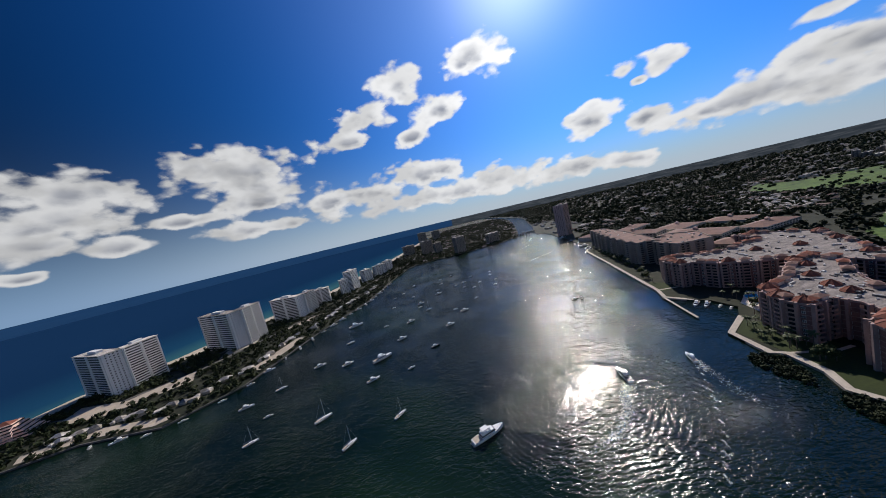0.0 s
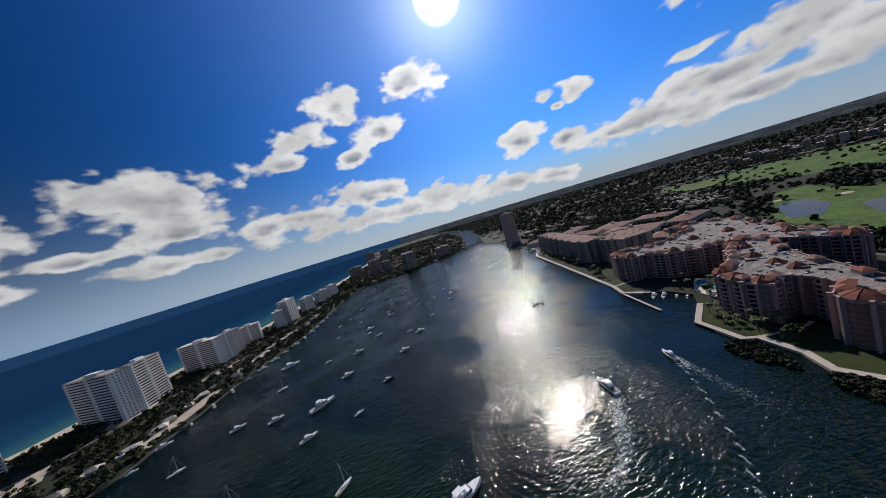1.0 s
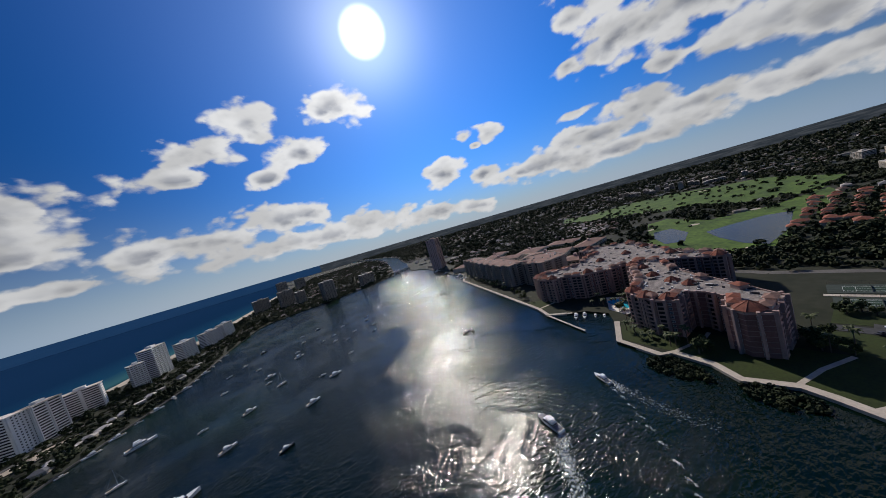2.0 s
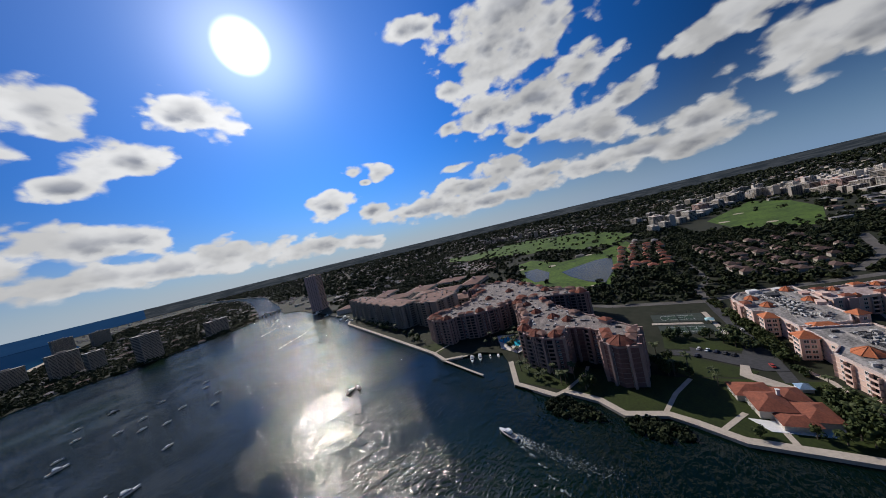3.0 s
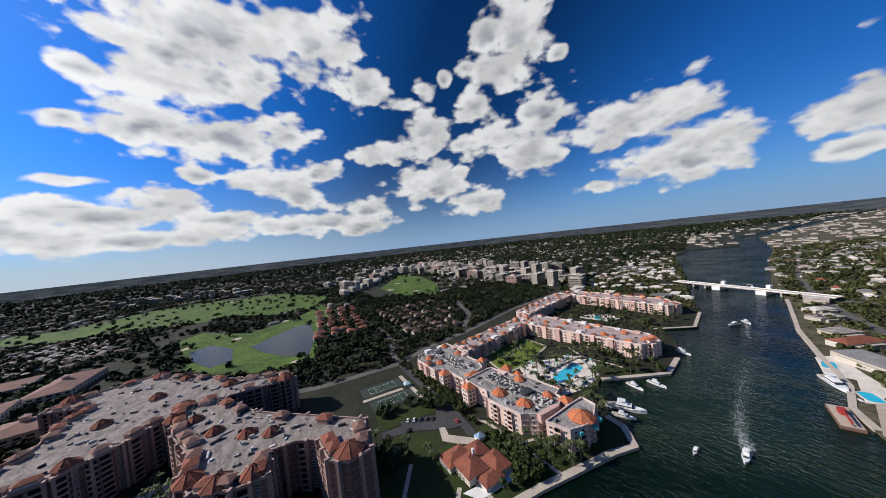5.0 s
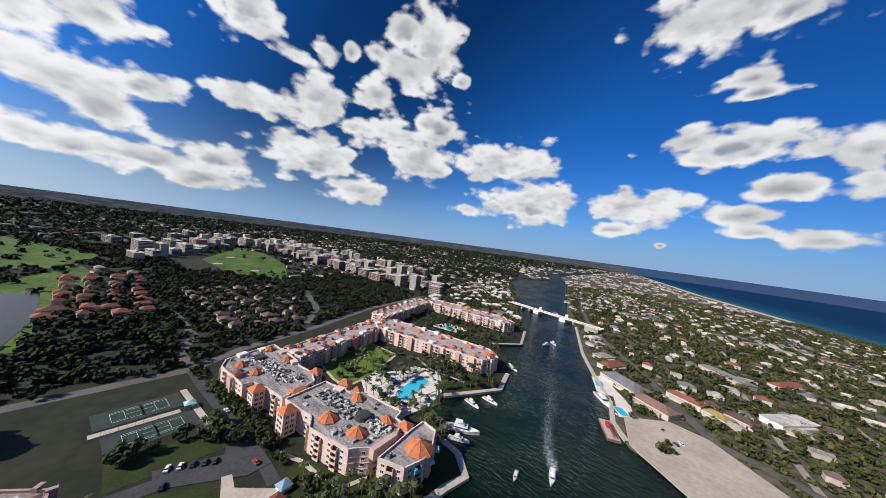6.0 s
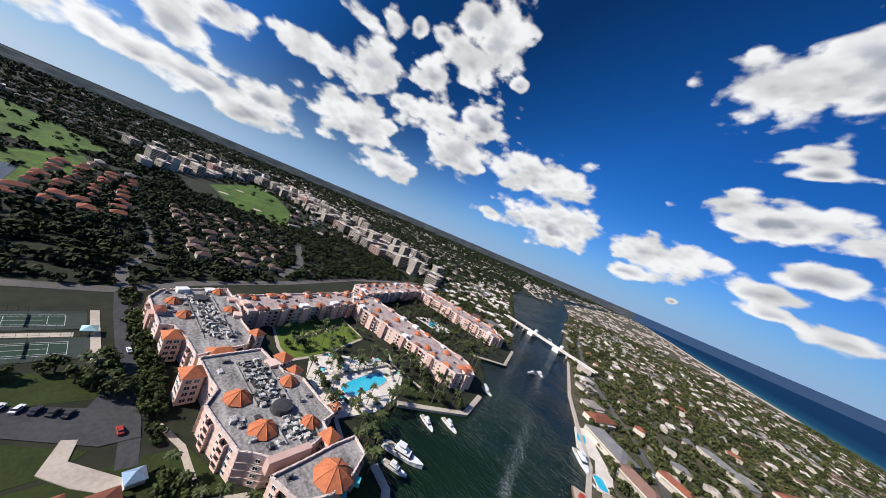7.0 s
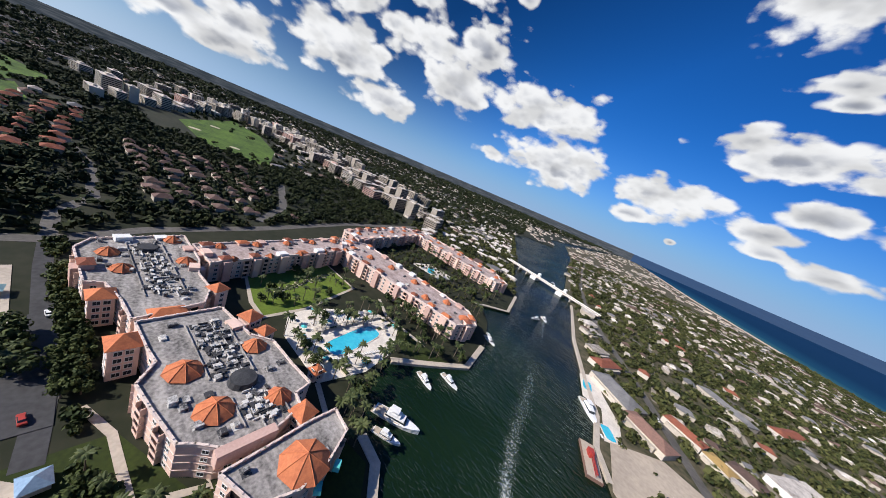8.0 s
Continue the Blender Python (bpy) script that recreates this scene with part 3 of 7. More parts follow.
def ccw(poly):
    area = sum(ax * by - bx * ay for (ax, ay), (bx, by) in zip(poly, poly[1:] + poly[:1]))
    return list(poly) if area > 0 else list(poly)[::-1]


def ribbon(points, width):
    """The outline of a strip along a line of points."""
    left, right = [], []
    for i, (x, y) in enumerate(points):
        ax, ay = points[max(i - 1, 0)]
        bx, by = points[min(i + 1, len(points) - 1)]
        d = math.hypot(bx - ax, by - ay) or 1
        nx, ny = -(by - ay) / d * width / 2, (bx - ax) / d * width / 2
        left.append((x + nx, y + ny)), right.append((x - nx, y - ny))
    return left, right


def strip(geo, points, width, z0, z1, mat=0):
    """A raised strip along a line of points, one solid a stretch."""
    left, right = ribbon(points, width)
    for i in range(len(points) - 1):
        geo.prism(ccw([left[i], left[i + 1], right[i + 1], right[i]]), z0, z1, mat)
    return geo


def near_line(p, points, d):
    x, y = p
    for (ax, ay), (bx, by) in zip(points, points[1:]):
        vx, vy = bx - ax, by - ay
        t = max(0, min(1, ((x - ax) * vx + (y - ay) * vy) / (vx * vx + vy * vy + 1e-9)))
        if math.hypot(x - ax - t * vx, y - ay - t * vy) < d:
            return True
    return False


def joined(name, templates, places, material, kind="stuff", parent=None):
    """One mesh of many copies: templates are Geos, places are (which, x, y, z, turn, scale x, scale z)."""
    vs, fs, ms, k = [], [], [], 0
    data = [(np.array(g.v), g.f, g.m) for g in templates]
    for which, x, y, z, turn, s, sz in places:
        v, f, m = data[which]
        c, sn = math.cos(turn) * s, math.sin(turn) * s
        w = np.stack([x + c * v[:, 0] - sn * v[:, 1], y + sn * v[:, 0] + c * v[:, 1], z + v[:, 2] * sz], 1)
        vs.append(w)
        fs += [tuple(i + k for i in face) for face in f]
        ms += m
        k += len(v)
    me = bpy.data.meshes.new(name)
    me.from_pydata(np.concatenate(vs).tolist(), [], fs)
    mats = material if isinstance(material, tuple) else (material,)
    for m in mats:
        me.materials.append(m)
    if len(mats) > 1:
        me.polygons.foreach_set("material_index", ms)
    ob = new(name, me)
    if parent:
        ob.parent = parent
    return tagged(ob, kind=kind)


# Facade pieces: x runs along the wall, y points out of it, z up from the floor.
def window_mesh(name, w, h, sill=0.9, frame_mat=WHITE):
    g = Geo().box(0, 0.02, sill, w, 0.1, h, mat=1)
    for x in (-w / 2, 0, w / 2):
        g.box(x, 0.06, sill, 0.1, 0.16, h)
    for z in (sill - 0.12, sill + h):
        g.box(0, 0.08, z, w + 0.3, 0.24, 0.14)
    return g.mesh(name, frame_mat, GLASS)


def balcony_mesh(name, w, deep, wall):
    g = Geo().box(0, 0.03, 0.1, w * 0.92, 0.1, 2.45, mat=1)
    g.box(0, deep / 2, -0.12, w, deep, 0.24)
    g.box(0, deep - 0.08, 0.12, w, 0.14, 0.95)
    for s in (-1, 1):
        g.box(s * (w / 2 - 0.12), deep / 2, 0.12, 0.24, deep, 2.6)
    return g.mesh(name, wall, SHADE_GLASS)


NEAR_POINT = (-110, -70)


def pieces(parent, name, mesh, spots, limit=300):
    """Copies of one facade piece on a building: the nearest are objects of their own, the rest one joined part."""
    spots = sorted(spots, key=lambda s: math.hypot(s[0] - NEAR_POINT[0], s[1] - NEAR_POINT[1]))
    for x, y, z, turn in spots[:limit]:
        ob = new(name, mesh)
        ob.parent = parent
        ob.matrix_basis = Matrix.Translation((x, y, z)) @ Matrix.Rotation(turn, 4, "Z")
    rest = spots[limit:]
    if rest:
        g = Geo()
        g.v, g.f, g.m = [tuple(v.co) for v in mesh.vertices], [tuple(p.vertices) for p in mesh.polygons], [p.material_index for p in mesh.polygons]
        joined(name, [g], [(0, x, y, z, turn, 1, 1) for x, y, z, turn in rest], tuple(mesh.materials), parent=parent)


def facade_spots(poly, z0, floors, storey, bay, pattern):
    """Where the pieces of each kind stand: pattern is a string of w (window), b (balcony) and . (blank) along each wall."""
    spots = {"w": [], "b": []}
    for (ax, ay), (bx, by) in zip(poly, poly[1:] + poly[:1]):
        d = math.hypot(bx - ax, by - ay)
        n = int((d - 1.0) / bay)
        if n < 1:
            continue
        ux, uy = (bx - ax) / d, (by - ay) / d
        turn = math.atan2(uy, ux) + math.pi
        for i in range(n):
            kind = pattern[i % len(pattern)] if n > 1 else "w"
            if kind == ".":
                continue
            t = d / 2 + (i - (n - 1) / 2) * bay
            for k in range(floors):
                spots[kind].append((ax + ux * t, ay + uy * t, z0 + k * storey, turn))
    return spots


def condo(name, label, poly, base, roof, floors, wall, bay=4.2, pattern="wbw", group="", balc=None, win=None, roof_mat=MEMBRANE, trim=WHITE, units=20, seed=1, band=True, limit=300, crenel=False):
    """A flat-roofed block of flats on a polygon: walls, floor bands, parapet, roof, windows, balconies and roof machinery."""
    rnd = random.Random(seed)
    poly = ccw(poly)
    top = thing(name, label, "building", group)
    part("wall", Geo().prism(poly, base - 1, roof), wall, top)
    part("roof", Geo().prism(poly, roof, roof + 0.12), roof_mat, top, "grey weathered flat roof")
    g = Geo().ring(poly, roof - 0.3, roof + 1.0, 0.5).ring(poly, roof + 1.0, roof + 1.14, 0.75)
    if crenel:
        for (ax, ay), (bx, by) in zip(poly, poly[1:] + poly[:1]):
            d = math.hypot(bx - ax, by - ay)
            for i in range(max(1, int(d / 3.4))):
                q = (i + 0.5) / max(1, int(d / 3.4))
                g.box(ax + (bx - ax) * q, ay + (by - ay) * q, roof + 1.0, 1.0, 0.7, 0.4, math.atan2(by - ay, bx - ax), 0, 0.8)
    part("parapet", g, trim, top)
    storey = (roof - base - 0.6) / floors
    if band:
        g = Geo()
        for k in range(1, floors):
            g.ring(poly, base + k * storey - 0.1, base + k * storey + 0.12, 0.4)
        part("floor_band", g, trim, top)
    spots = facade_spots(poly, base + 0.25, floors, storey, bay, pattern)
    if spots["w"]:
        pieces(top, "window", win or WINDOW, spots["w"], limit)
    if spots["b"]:
        pieces(top, "balcony", balc or BALCONY, spots["b"], limit)
    xs, ys = [p[0] for p in poly], [p[1] for p in poly]
    made, tries = 0, 0
    while made < units and tries < units * 30:
        tries += 1
        x, y = rnd.uniform(min(xs), max(xs)), rnd.uniform(min(ys), max(ys))
        if not inside((x, y), poly) or near_line((x, y), poly + poly[:1], 3.0):
            continue
        made += 1
        g = Geo().box(0, 0, 0, rnd.uniform(1.2, 3.2), rnd.uniform(1.2, 2.4), rnd.uniform(0.7, 1.8))
        g.box(0, 0, -0.05, 3.4, 2.6, 0.12)
        ob = part("roof_unit", g, METAL, top)
        ob.matrix_basis = Matrix.Translation((x, y, roof + 0.15)) @ Matrix.Rotation(rnd.choice((0.1, 1.67)), 4, "Z")
    return top


def dome(parent, x, y, z, r, h, mat=ORANGE_ROOF, n=8, name="dome_roof", drum=None):
    """An eight-sided tiled pavilion roof on a low drum, with ridge tiles."""
    ang = [2 * math.pi * i / n for i in range(n)]
    rim = [(x + k * math.cos(a), y + k * math.sin(a), q) for k, q in ((r, z), (r * 0.62, z + h * 0.45)) for a in ang]
    body = Geo().add(rim + [(x, y, z + h)], [(i, (i + 1) % n, n + (i + 1) % n, n + i) for i in range(n)] + [(n + i, n + (i + 1) % n, 2 * n) for i in range(n)] + [tuple(range(n - 1, -1, -1))])
    g = Geo()
    for i in range(n):
        a = 2 * math.pi * i / n
        for (r0, z0), (r1, z1) in (((r, z), (r * 0.62, z + h * 0.45)), ((r * 0.62, z + h * 0.45), (0, z + h))):
            c, s = math.cos(a), math.sin(a)
            w = 0.14
            g.add([(x + r0 * c - w * s, y + r0 * s + w * c, z0 + 0.02), (x + r0 * c + w * s, y + r0 * s - w * c, z0 + 0.02),
                   (x + r1 * c + w * s, y + r1 * s - w * c, z1 + 0.02), (x + r1 * c - w * s, y + r1 * s + w * c, z1 + 0.02),
                   (x + r0 * c, y + r0 * s, z0 + 0.22), (x + r1 * c, y + r1 * s, z1 + 0.22)],
                  [(0, 4, 5, 3), (1, 2, 5, 4), (0, 1, 4)])
    ob = part(name, body, mat, parent, "orange clay tile pavilion roof")
    tagged(part("ridge_tiles", g, mat, ob), kind="stuff")
    part("drum", Geo().cone(x, y, z - 1.6, r * 0.86, 1.65, n, 0, r * 0.86), drum or PEACH, parent)
    return ob


def turret(parent, x, y, base, eave, size, turn, wall=PEACH, roof_mat=ORANGE_ROOF):
    """A square stair tower with a pyramid roof and small windows."""
    g = Geo().box(x, y, base, size, size, eave - base, turn)
    part("turret", g, wall, parent)
    g = Geo().hip(x, y, eave, size, size, size * 0.42, turn, 0, 0.8)
    part("turret_roof", g, roof_mat, parent, "orange clay tile pyramid roof")
    c, s = math.cos(turn), math.sin(turn)
    poly = [(x + c * a - s * b, y + s * a + c * b) for a, b in ((-size / 2, -size / 2), (size / 2, -size / 2), (size / 2, size / 2), (-size / 2, size / 2))]
    spots = facade_spots(poly, base + 0.6, max(2, int((eave - base - 1) / 3.2)), 3.2, 2.9, "ww")
    pieces(parent, "window", TURRET_WINDOW, spots["w"])


WINDOW = window_mesh("window", 1.9, 1.5)
SMALL_WINDOW = window_mesh("small_window", 1.2, 1.3)
TURRET_WINDOW = window_mesh("turret_window", 2.1, 1.8, 0.8)
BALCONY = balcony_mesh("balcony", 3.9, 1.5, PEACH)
ROSE_BALCONY = balcony_mesh("rose_balcony", 5.2, 2.0, SHADED_BLUSH)
CREAM_BALCONY = balcony_mesh("cream_balcony", 5.4, 2.8, SHADED_CREAM)


def bay_tower(parent, x, y, base, top, r, floors, wall, trim, n=8):
    """A full-height eight-sided corner bay: wall, dark glazing on each floor, floor bands and corner piers."""
    part("bay_wall", Geo().cone(x, y, base, r, top - base, n, 0, r), wall, parent)
    step = (top - base) / floors
    glass, bands, piers = Geo(), Geo(), Geo()
    for k in range(floors):
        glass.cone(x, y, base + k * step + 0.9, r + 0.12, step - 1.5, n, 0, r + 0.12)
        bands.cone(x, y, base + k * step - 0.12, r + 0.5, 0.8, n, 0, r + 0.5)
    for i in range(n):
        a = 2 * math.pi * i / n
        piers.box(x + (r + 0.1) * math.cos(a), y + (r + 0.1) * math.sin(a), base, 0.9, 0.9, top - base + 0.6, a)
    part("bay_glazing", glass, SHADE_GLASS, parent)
    part("bay_band", bands, trim, parent)
    part("bay_pier", piers, trim, parent)

# ---- water, land and shore ----
RIM = 4750.0


def arc(a0, a1, n=24, r=RIM):
    """Points on the far rim, from one compass bearing to another."""
    return [(r * math.sin(radians(a0 + (a1 - a0) * i / n)), r * math.cos(radians(a0 + (a1 - a0) * i / n))) for i in range(n + 1)]


water = Geo()
water.sheet([(x, y) for x, y in arc(360, 0, 72)][:-1], 0.0)
ground_part("water", water, WATER, "dark green lake and blue sea with glittering ripples", "water")

MAIN_SHORE = [(-700, 1120), (-640, 930), (-520, 720), (-440, 580), (-395, 505), (-352, 400), (-301, 328), (-275, 265), (-294, 231), (-268, 205), (-244, 165), (-233, 130), (-246, 104),
              (-259, 79), (-249, 57), (-233, 45), (-214, 41), (-197, 30), (-200, 14), (-203, -36), (-203, -76), (-212, -93), (-215, -104), (-210, -124), (-221, -138),
              (-225, -160), (-219, -165), (-227, -197), (-262, -216), (-277, -228), (-276, -252), (-266, -266), (-254, -284), (-266, -306), (-310, -437), (-360, -588),
              (-374, -604), (-400, -640), (-415, -720), (-438, -790), (-450, -870), (-480, -969), (-484, -1034), (-470, -1080), (-502, -1168), (-591, -1382), (-680, -1640), (-751, -1833), (-860, -2150), (-960, -2600), (-1060, -3300)]
MAINLAND = MAIN_SHORE + arc(194.5, 349, 30) + [(-760, 1600), (-600, 1250)]
BARRIER_WEST = [(-137, 139), (-150, 160), (-158, 200), (-178, 240), (-212, 316), (-251, 431), (-309, 558), (-390, 820), (-480, 1120), (-540, 1290), (-680, 1640)]
BARRIER = [(470, -50), (250, 90), (0, 120)] + BARRIER_WEST + arc(349.5, 352, 2) + [(-326, 3252), (-76, 2183), (166, 1450), (330, 1100), (450, 600), (560, 0), (590, -250)]
SOUTH_CAPE = [(457, -311), (397, -325), (303, -312), (251, -360), (206, -503), (140, -650), (100, -830), (52, -1000), (22, -1043), (-54, -1061), (-161, -1050), (-254, -1084), (-300, -1085),
              (-342, -1100), (-390, -1130), (-405, -1114), (-440, -1200), (-488, -1322), (-562, -1536), (-650, -1830), (-765, -2187), (-890, -2700), (-1000, -3400)] + arc(193.2, 181, 6) + [(-120, -2600), (60, -1700), (150, -1330), (270, -930), (385, -740), (470, -560), (560, -480), (600, -330)]
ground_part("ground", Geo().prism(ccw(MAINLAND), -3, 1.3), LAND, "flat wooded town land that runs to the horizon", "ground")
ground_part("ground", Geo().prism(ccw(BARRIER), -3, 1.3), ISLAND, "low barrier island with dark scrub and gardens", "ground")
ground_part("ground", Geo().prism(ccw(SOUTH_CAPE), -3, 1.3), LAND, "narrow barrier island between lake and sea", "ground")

# beaches along the sea
BEACH_S = [(605, -330), (575, -490), (485, -570), (400, -745), (285, -935), (165, -1335), (75, -1700), (-105, -2600)]
BEACH_N = [(605, -250), (575, 0), (465, 600), (345, 1100), (181, 1450), (-60, 2183), (-310, 3252), (-600, 4400)]
for line in (BEACH_S, BEACH_N):
    ground_part("beach", strip(Geo(), line, 44, -2, 1.1), SAND, "pale sand beach along the sea", "beach")

# backdrop walls for land and sea beyond the rim; they glow with painted haze
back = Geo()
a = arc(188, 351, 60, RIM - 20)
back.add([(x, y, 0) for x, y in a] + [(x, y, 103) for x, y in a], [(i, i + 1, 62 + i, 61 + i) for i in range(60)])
ground_part("backdrop", back, HAZE_LAND, "glowing backdrop of hazy wooded distance at the horizon", "distance")
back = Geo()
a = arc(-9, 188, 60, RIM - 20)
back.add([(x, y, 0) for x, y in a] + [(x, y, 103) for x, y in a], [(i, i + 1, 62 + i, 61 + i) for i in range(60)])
ground_part("backdrop", back, HAZE_SEA, "glowing backdrop of hazy blue sea at the horizon", "distance")

# seawall promenade of pale concrete
PROM_MAIN = [(-225, 40), (-212, 39), (-199, 29), (-202, 14), (-205, -36), (-205, -76), (-213, -93), (-217, -104), (-212, -124), (-222, -138), (-227, -160), (-221, -165), (-229, -196), (-261, -213)]
PROM_SOUTH = [(-265, -267), (-256, -284), (-268, -306), (-312, -437), (-362, -588), (-374, -602)]
PROM_NORTH = [(-259, 80), (-247, 104), (-235, 130), (-246, 165)]
PROM_EAST = [(-140, 146), (-152, 165), (-160, 200), (-180, 240), (-214, 316), (-253, 431), (-262, 455)]
PROM_FAR = [(-303, 224), (-278, 263), (-302, 327)]
for line, w in ((PROM_MAIN, 4.4), (PROM_SOUTH, 4.2), (PROM_NORTH, 4.2), (PROM_FAR, 3.6), (PROM_EAST, 3.4)):
    ground_part("promenade", strip(Geo(), line, w, -2.5, 1.75), CONCRETE, "pale concrete seawall promenade along the water", "pavement")
ground_part("pier", strip(Geo(), [(-255, -284), (-236, -229)], 2.2, 0.9, 1.5), CONCRETE, "thin concrete breakwater pier over the water", "pier")
posts = Geo()
for i in range(12):
    posts.cone(-255 + 19 * i / 11, -284 + 55 * i / 11, -2, 0.3, 3.2, 6, 0, 0.3)
tagged(part("pier_piles", posts, CONCRETE), "concrete piles under the pier", "piles", kind="structure")
PATHS = [[(-227, -160), (-251, -150), (-262, -150)], [(-215, -106), (-237, -99), (-255, -90)], [(-204, -21), (-236, -27), (-262, -31), (-276, -38)], [(-236, -27), (-232, -10), (-240, -12)],
         [(-206, -60), (-224, -63)], [(-209, -84), (-226, -72)], [(-268, -306), (-290, -300)], [(-256, -284), (-268, -262)]]
COURT_WALK = [(-314, 24), (-330, 22), (-364, 26), (-380, 92), (-340, 97), (-318, 50), (-314, 24)]
PATHS += [COURT_WALK, [(-262, 112), (-300, 104), (-322, 112)], [(-258, 34), (-236, 30)]]
for line in PATHS:
    ground_part("footpath", strip(Geo(), line, 2.4, 1.0, 1.5), CONCRETE, "pale garden footpath across the lawn", "path")

# lawns, lots and roads
LAWNS = [[(-206, -20), (-205, -74), (-214, -92), (-217, -106), (-214, -122), (-224, -138), (-228, -160), (-232, -194), (-256, -208), (-262, -190), (-256, -100), (-262, -30), (-232, -14), (-208, 8)],
         [(-206, 8), (-232, -14), (-236, 30), (-214, 36), (-202, 26)], [(-266, -300), (-290, -298), (-300, -310), (-284, -334), (-276, -330)],
         [(-330, 22), (-364, 26), (-380, 92), (-340, 97), (-318, 50), (-314, 24)], [(-296, -100), (-318, -100), (-314, -52), (-296, -50)], [(-262, 92), (-300, 100), (-262, 112), (-242, 118), (-250, 100)],
         [(-284, -86), (-269, -56), (-262, -62), (-257, -90), (-270, -106), (-284, -102)]]
for i, poly in enumerate(LAWNS):
    ground_part("lawn", Geo().prism(ccw(poly), 1.0, 1.38), COURT_LAWN if i == 3 else LAWN, "mown green lawn beside the flats", "lawn")
ROADS = [([(-258, -46), (-283, -46), (-315, -50), (-372, -56), (-402, -58)], 6, ASPHALT), ([(-286, -46), (-290, -100)], 8, ASPHALT), ([(-398, -140), (-402, -58), (-425, -20), (-452, 60), (-500, 170), (-560, 420), (-700, 760)], 9, ROAD),
         ([(-402, -58), (-440, -60), (-478, -46), (-560, -52), (-700, -90)], 7, ROAD), ([(-470, 60), (-530, 100), (-640, 130)], 9, ROAD), ([(-398, -140), (-440, -330), (-520, -560), (-620, -900)], 9, ROAD),
         ([(-92, 205), (-114, 247), (-138, 294), (-167, 346), (-205, 410), (-242, 483), (-300, 640), (-387, 960), (-470, 1300), (-560, 1700)], 8, ROAD), ([(-700, 430), (-560, 455), (-400, 497)], 12, ROAD), ([(-250, 478), (-180, 470), (60, 440), (420, 400)], 12, ROAD),
         ([(-92, 205), (60, 150), (320, 100)], 8, ROAD), ([(250, 420), (360, 900), (180, 1350), (-120, 2150)], 9, ROAD),
         ([(560, -420), (480, -400), (380, -470), (300, -590), (215, -760), (140, -960), (60, -1100), (-60, -1600)], 9, ROAD), ([(540, -560), (420, -500), (345, -600)], 7, ROAD)]
for i, (line, w, m) in enumerate(ROADS):
    ground_part("road", strip(Geo(), line, w, 0.9, 1.42 + 0.012 * i), m, "sun-bleached asphalt road between trees", "road")
CAR_PARK = [(-299, -85), (-286, -85), (-270, -54), (-271, -43), (-309, -44.5), (-331, -49), (-331, -55), (-300, -56), (-291, -59)]
ground_part("car_park", Geo().prism(ccw(CAR_PARK), 1.0, 1.60), ASPHALT, "grey asphalt car park with a row of parked cars", "car park")
ground_part("bare_lot", Geo().prism(ccw([(-147, 181), (-138, 142), (-100, 112), (-58, 168), (-94, 204), (-118, 208)]), 1.0, 1.7), DIRT, "bare sandy building lot by the channel", "lot")

CAPE_LOTS = ([(505, -395), (440, -385), (360, -430), (385, -470), (440, -420), (520, -440)], [(372, -505), (330, -545), (342, -600), (380, -540)], [(300, -585), (255, -600), (236, -650), (262, -640)], [(455, -318), (400, -332), (318, -318), (300, -330), (400, -350), (470, -335)], [(250, -400), (222, -500), (240, -510), (270, -410)])
for poly in CAPE_LOTS:
    ground_part("car_park", Geo().prism(ccw(poly), 1.0, 1.56), DIRT, "pale sandy parking ground beside the towers", "car park")
ground_part("seawall", strip(Geo(), [(457, -309), (397, -323), (303, -310), (249, -360), (204, -503), (138, -650), (98, -830)], 1.6, -2.5, 1.7), ROAD, "pale concrete seawall on the lake side", "seawall")

# golf course
TURFS = [[(-764, -380), (-805, -357), (-720, -262), (-778, -193), (-900, -137), (-792, -113), (-580, -140), (-479, -146), (-476, -182), (-504, -244), (-570, -308)],
         [(-1264, -936), (-1217, -782), (-1342, -713), (-1441, -602), (-1370, -428), (-1328, -275), (-1044, -120), (-872, -150), (-878, -261), (-966, -361), (-940, -420), (-986, -530), (-1004, -678), (-1044, -786)],
         [(-1026, 40), (-1372, 200), (-1190, 232), (-961, 209), (-755, 142), (-801, 60)]]
for poly in TURFS:
    ground_part("golf_green", Geo().prism(ccw(poly), 1.0, 1.5), TURF, "bright green golf course turf", "turf")
PONDS = [[(-658, -330), (-678, -307), (-626, -266), (-559, -251), (-550, -274), (-603, -309)], [(-612, -239), (-649, -218), (-694, -187), (-705, -158), (-582, -148), (-506, -155), (-521, -180), (-564, -213)]]
for poly in PONDS:
    ground_part("pond", Geo().prism(ccw(poly), 1.0, 1.66), POND, "still blue-grey golf course pond", "pond")
for x, y, r in ((-690, -275, 9), (-492, -168, 8), (-690, -345, 8), (-960, 60, 12), (-1080, 110, 12), (-860, 110, 10), (-1300, -420, 16), (-770, -210, 9)):
    ground_part("bunker", Geo().cone(x, y, 1.2, r, 0.5, 10, 0, r * 0.8), SAND, "pale sand bunker in the golf turf", "bunker")

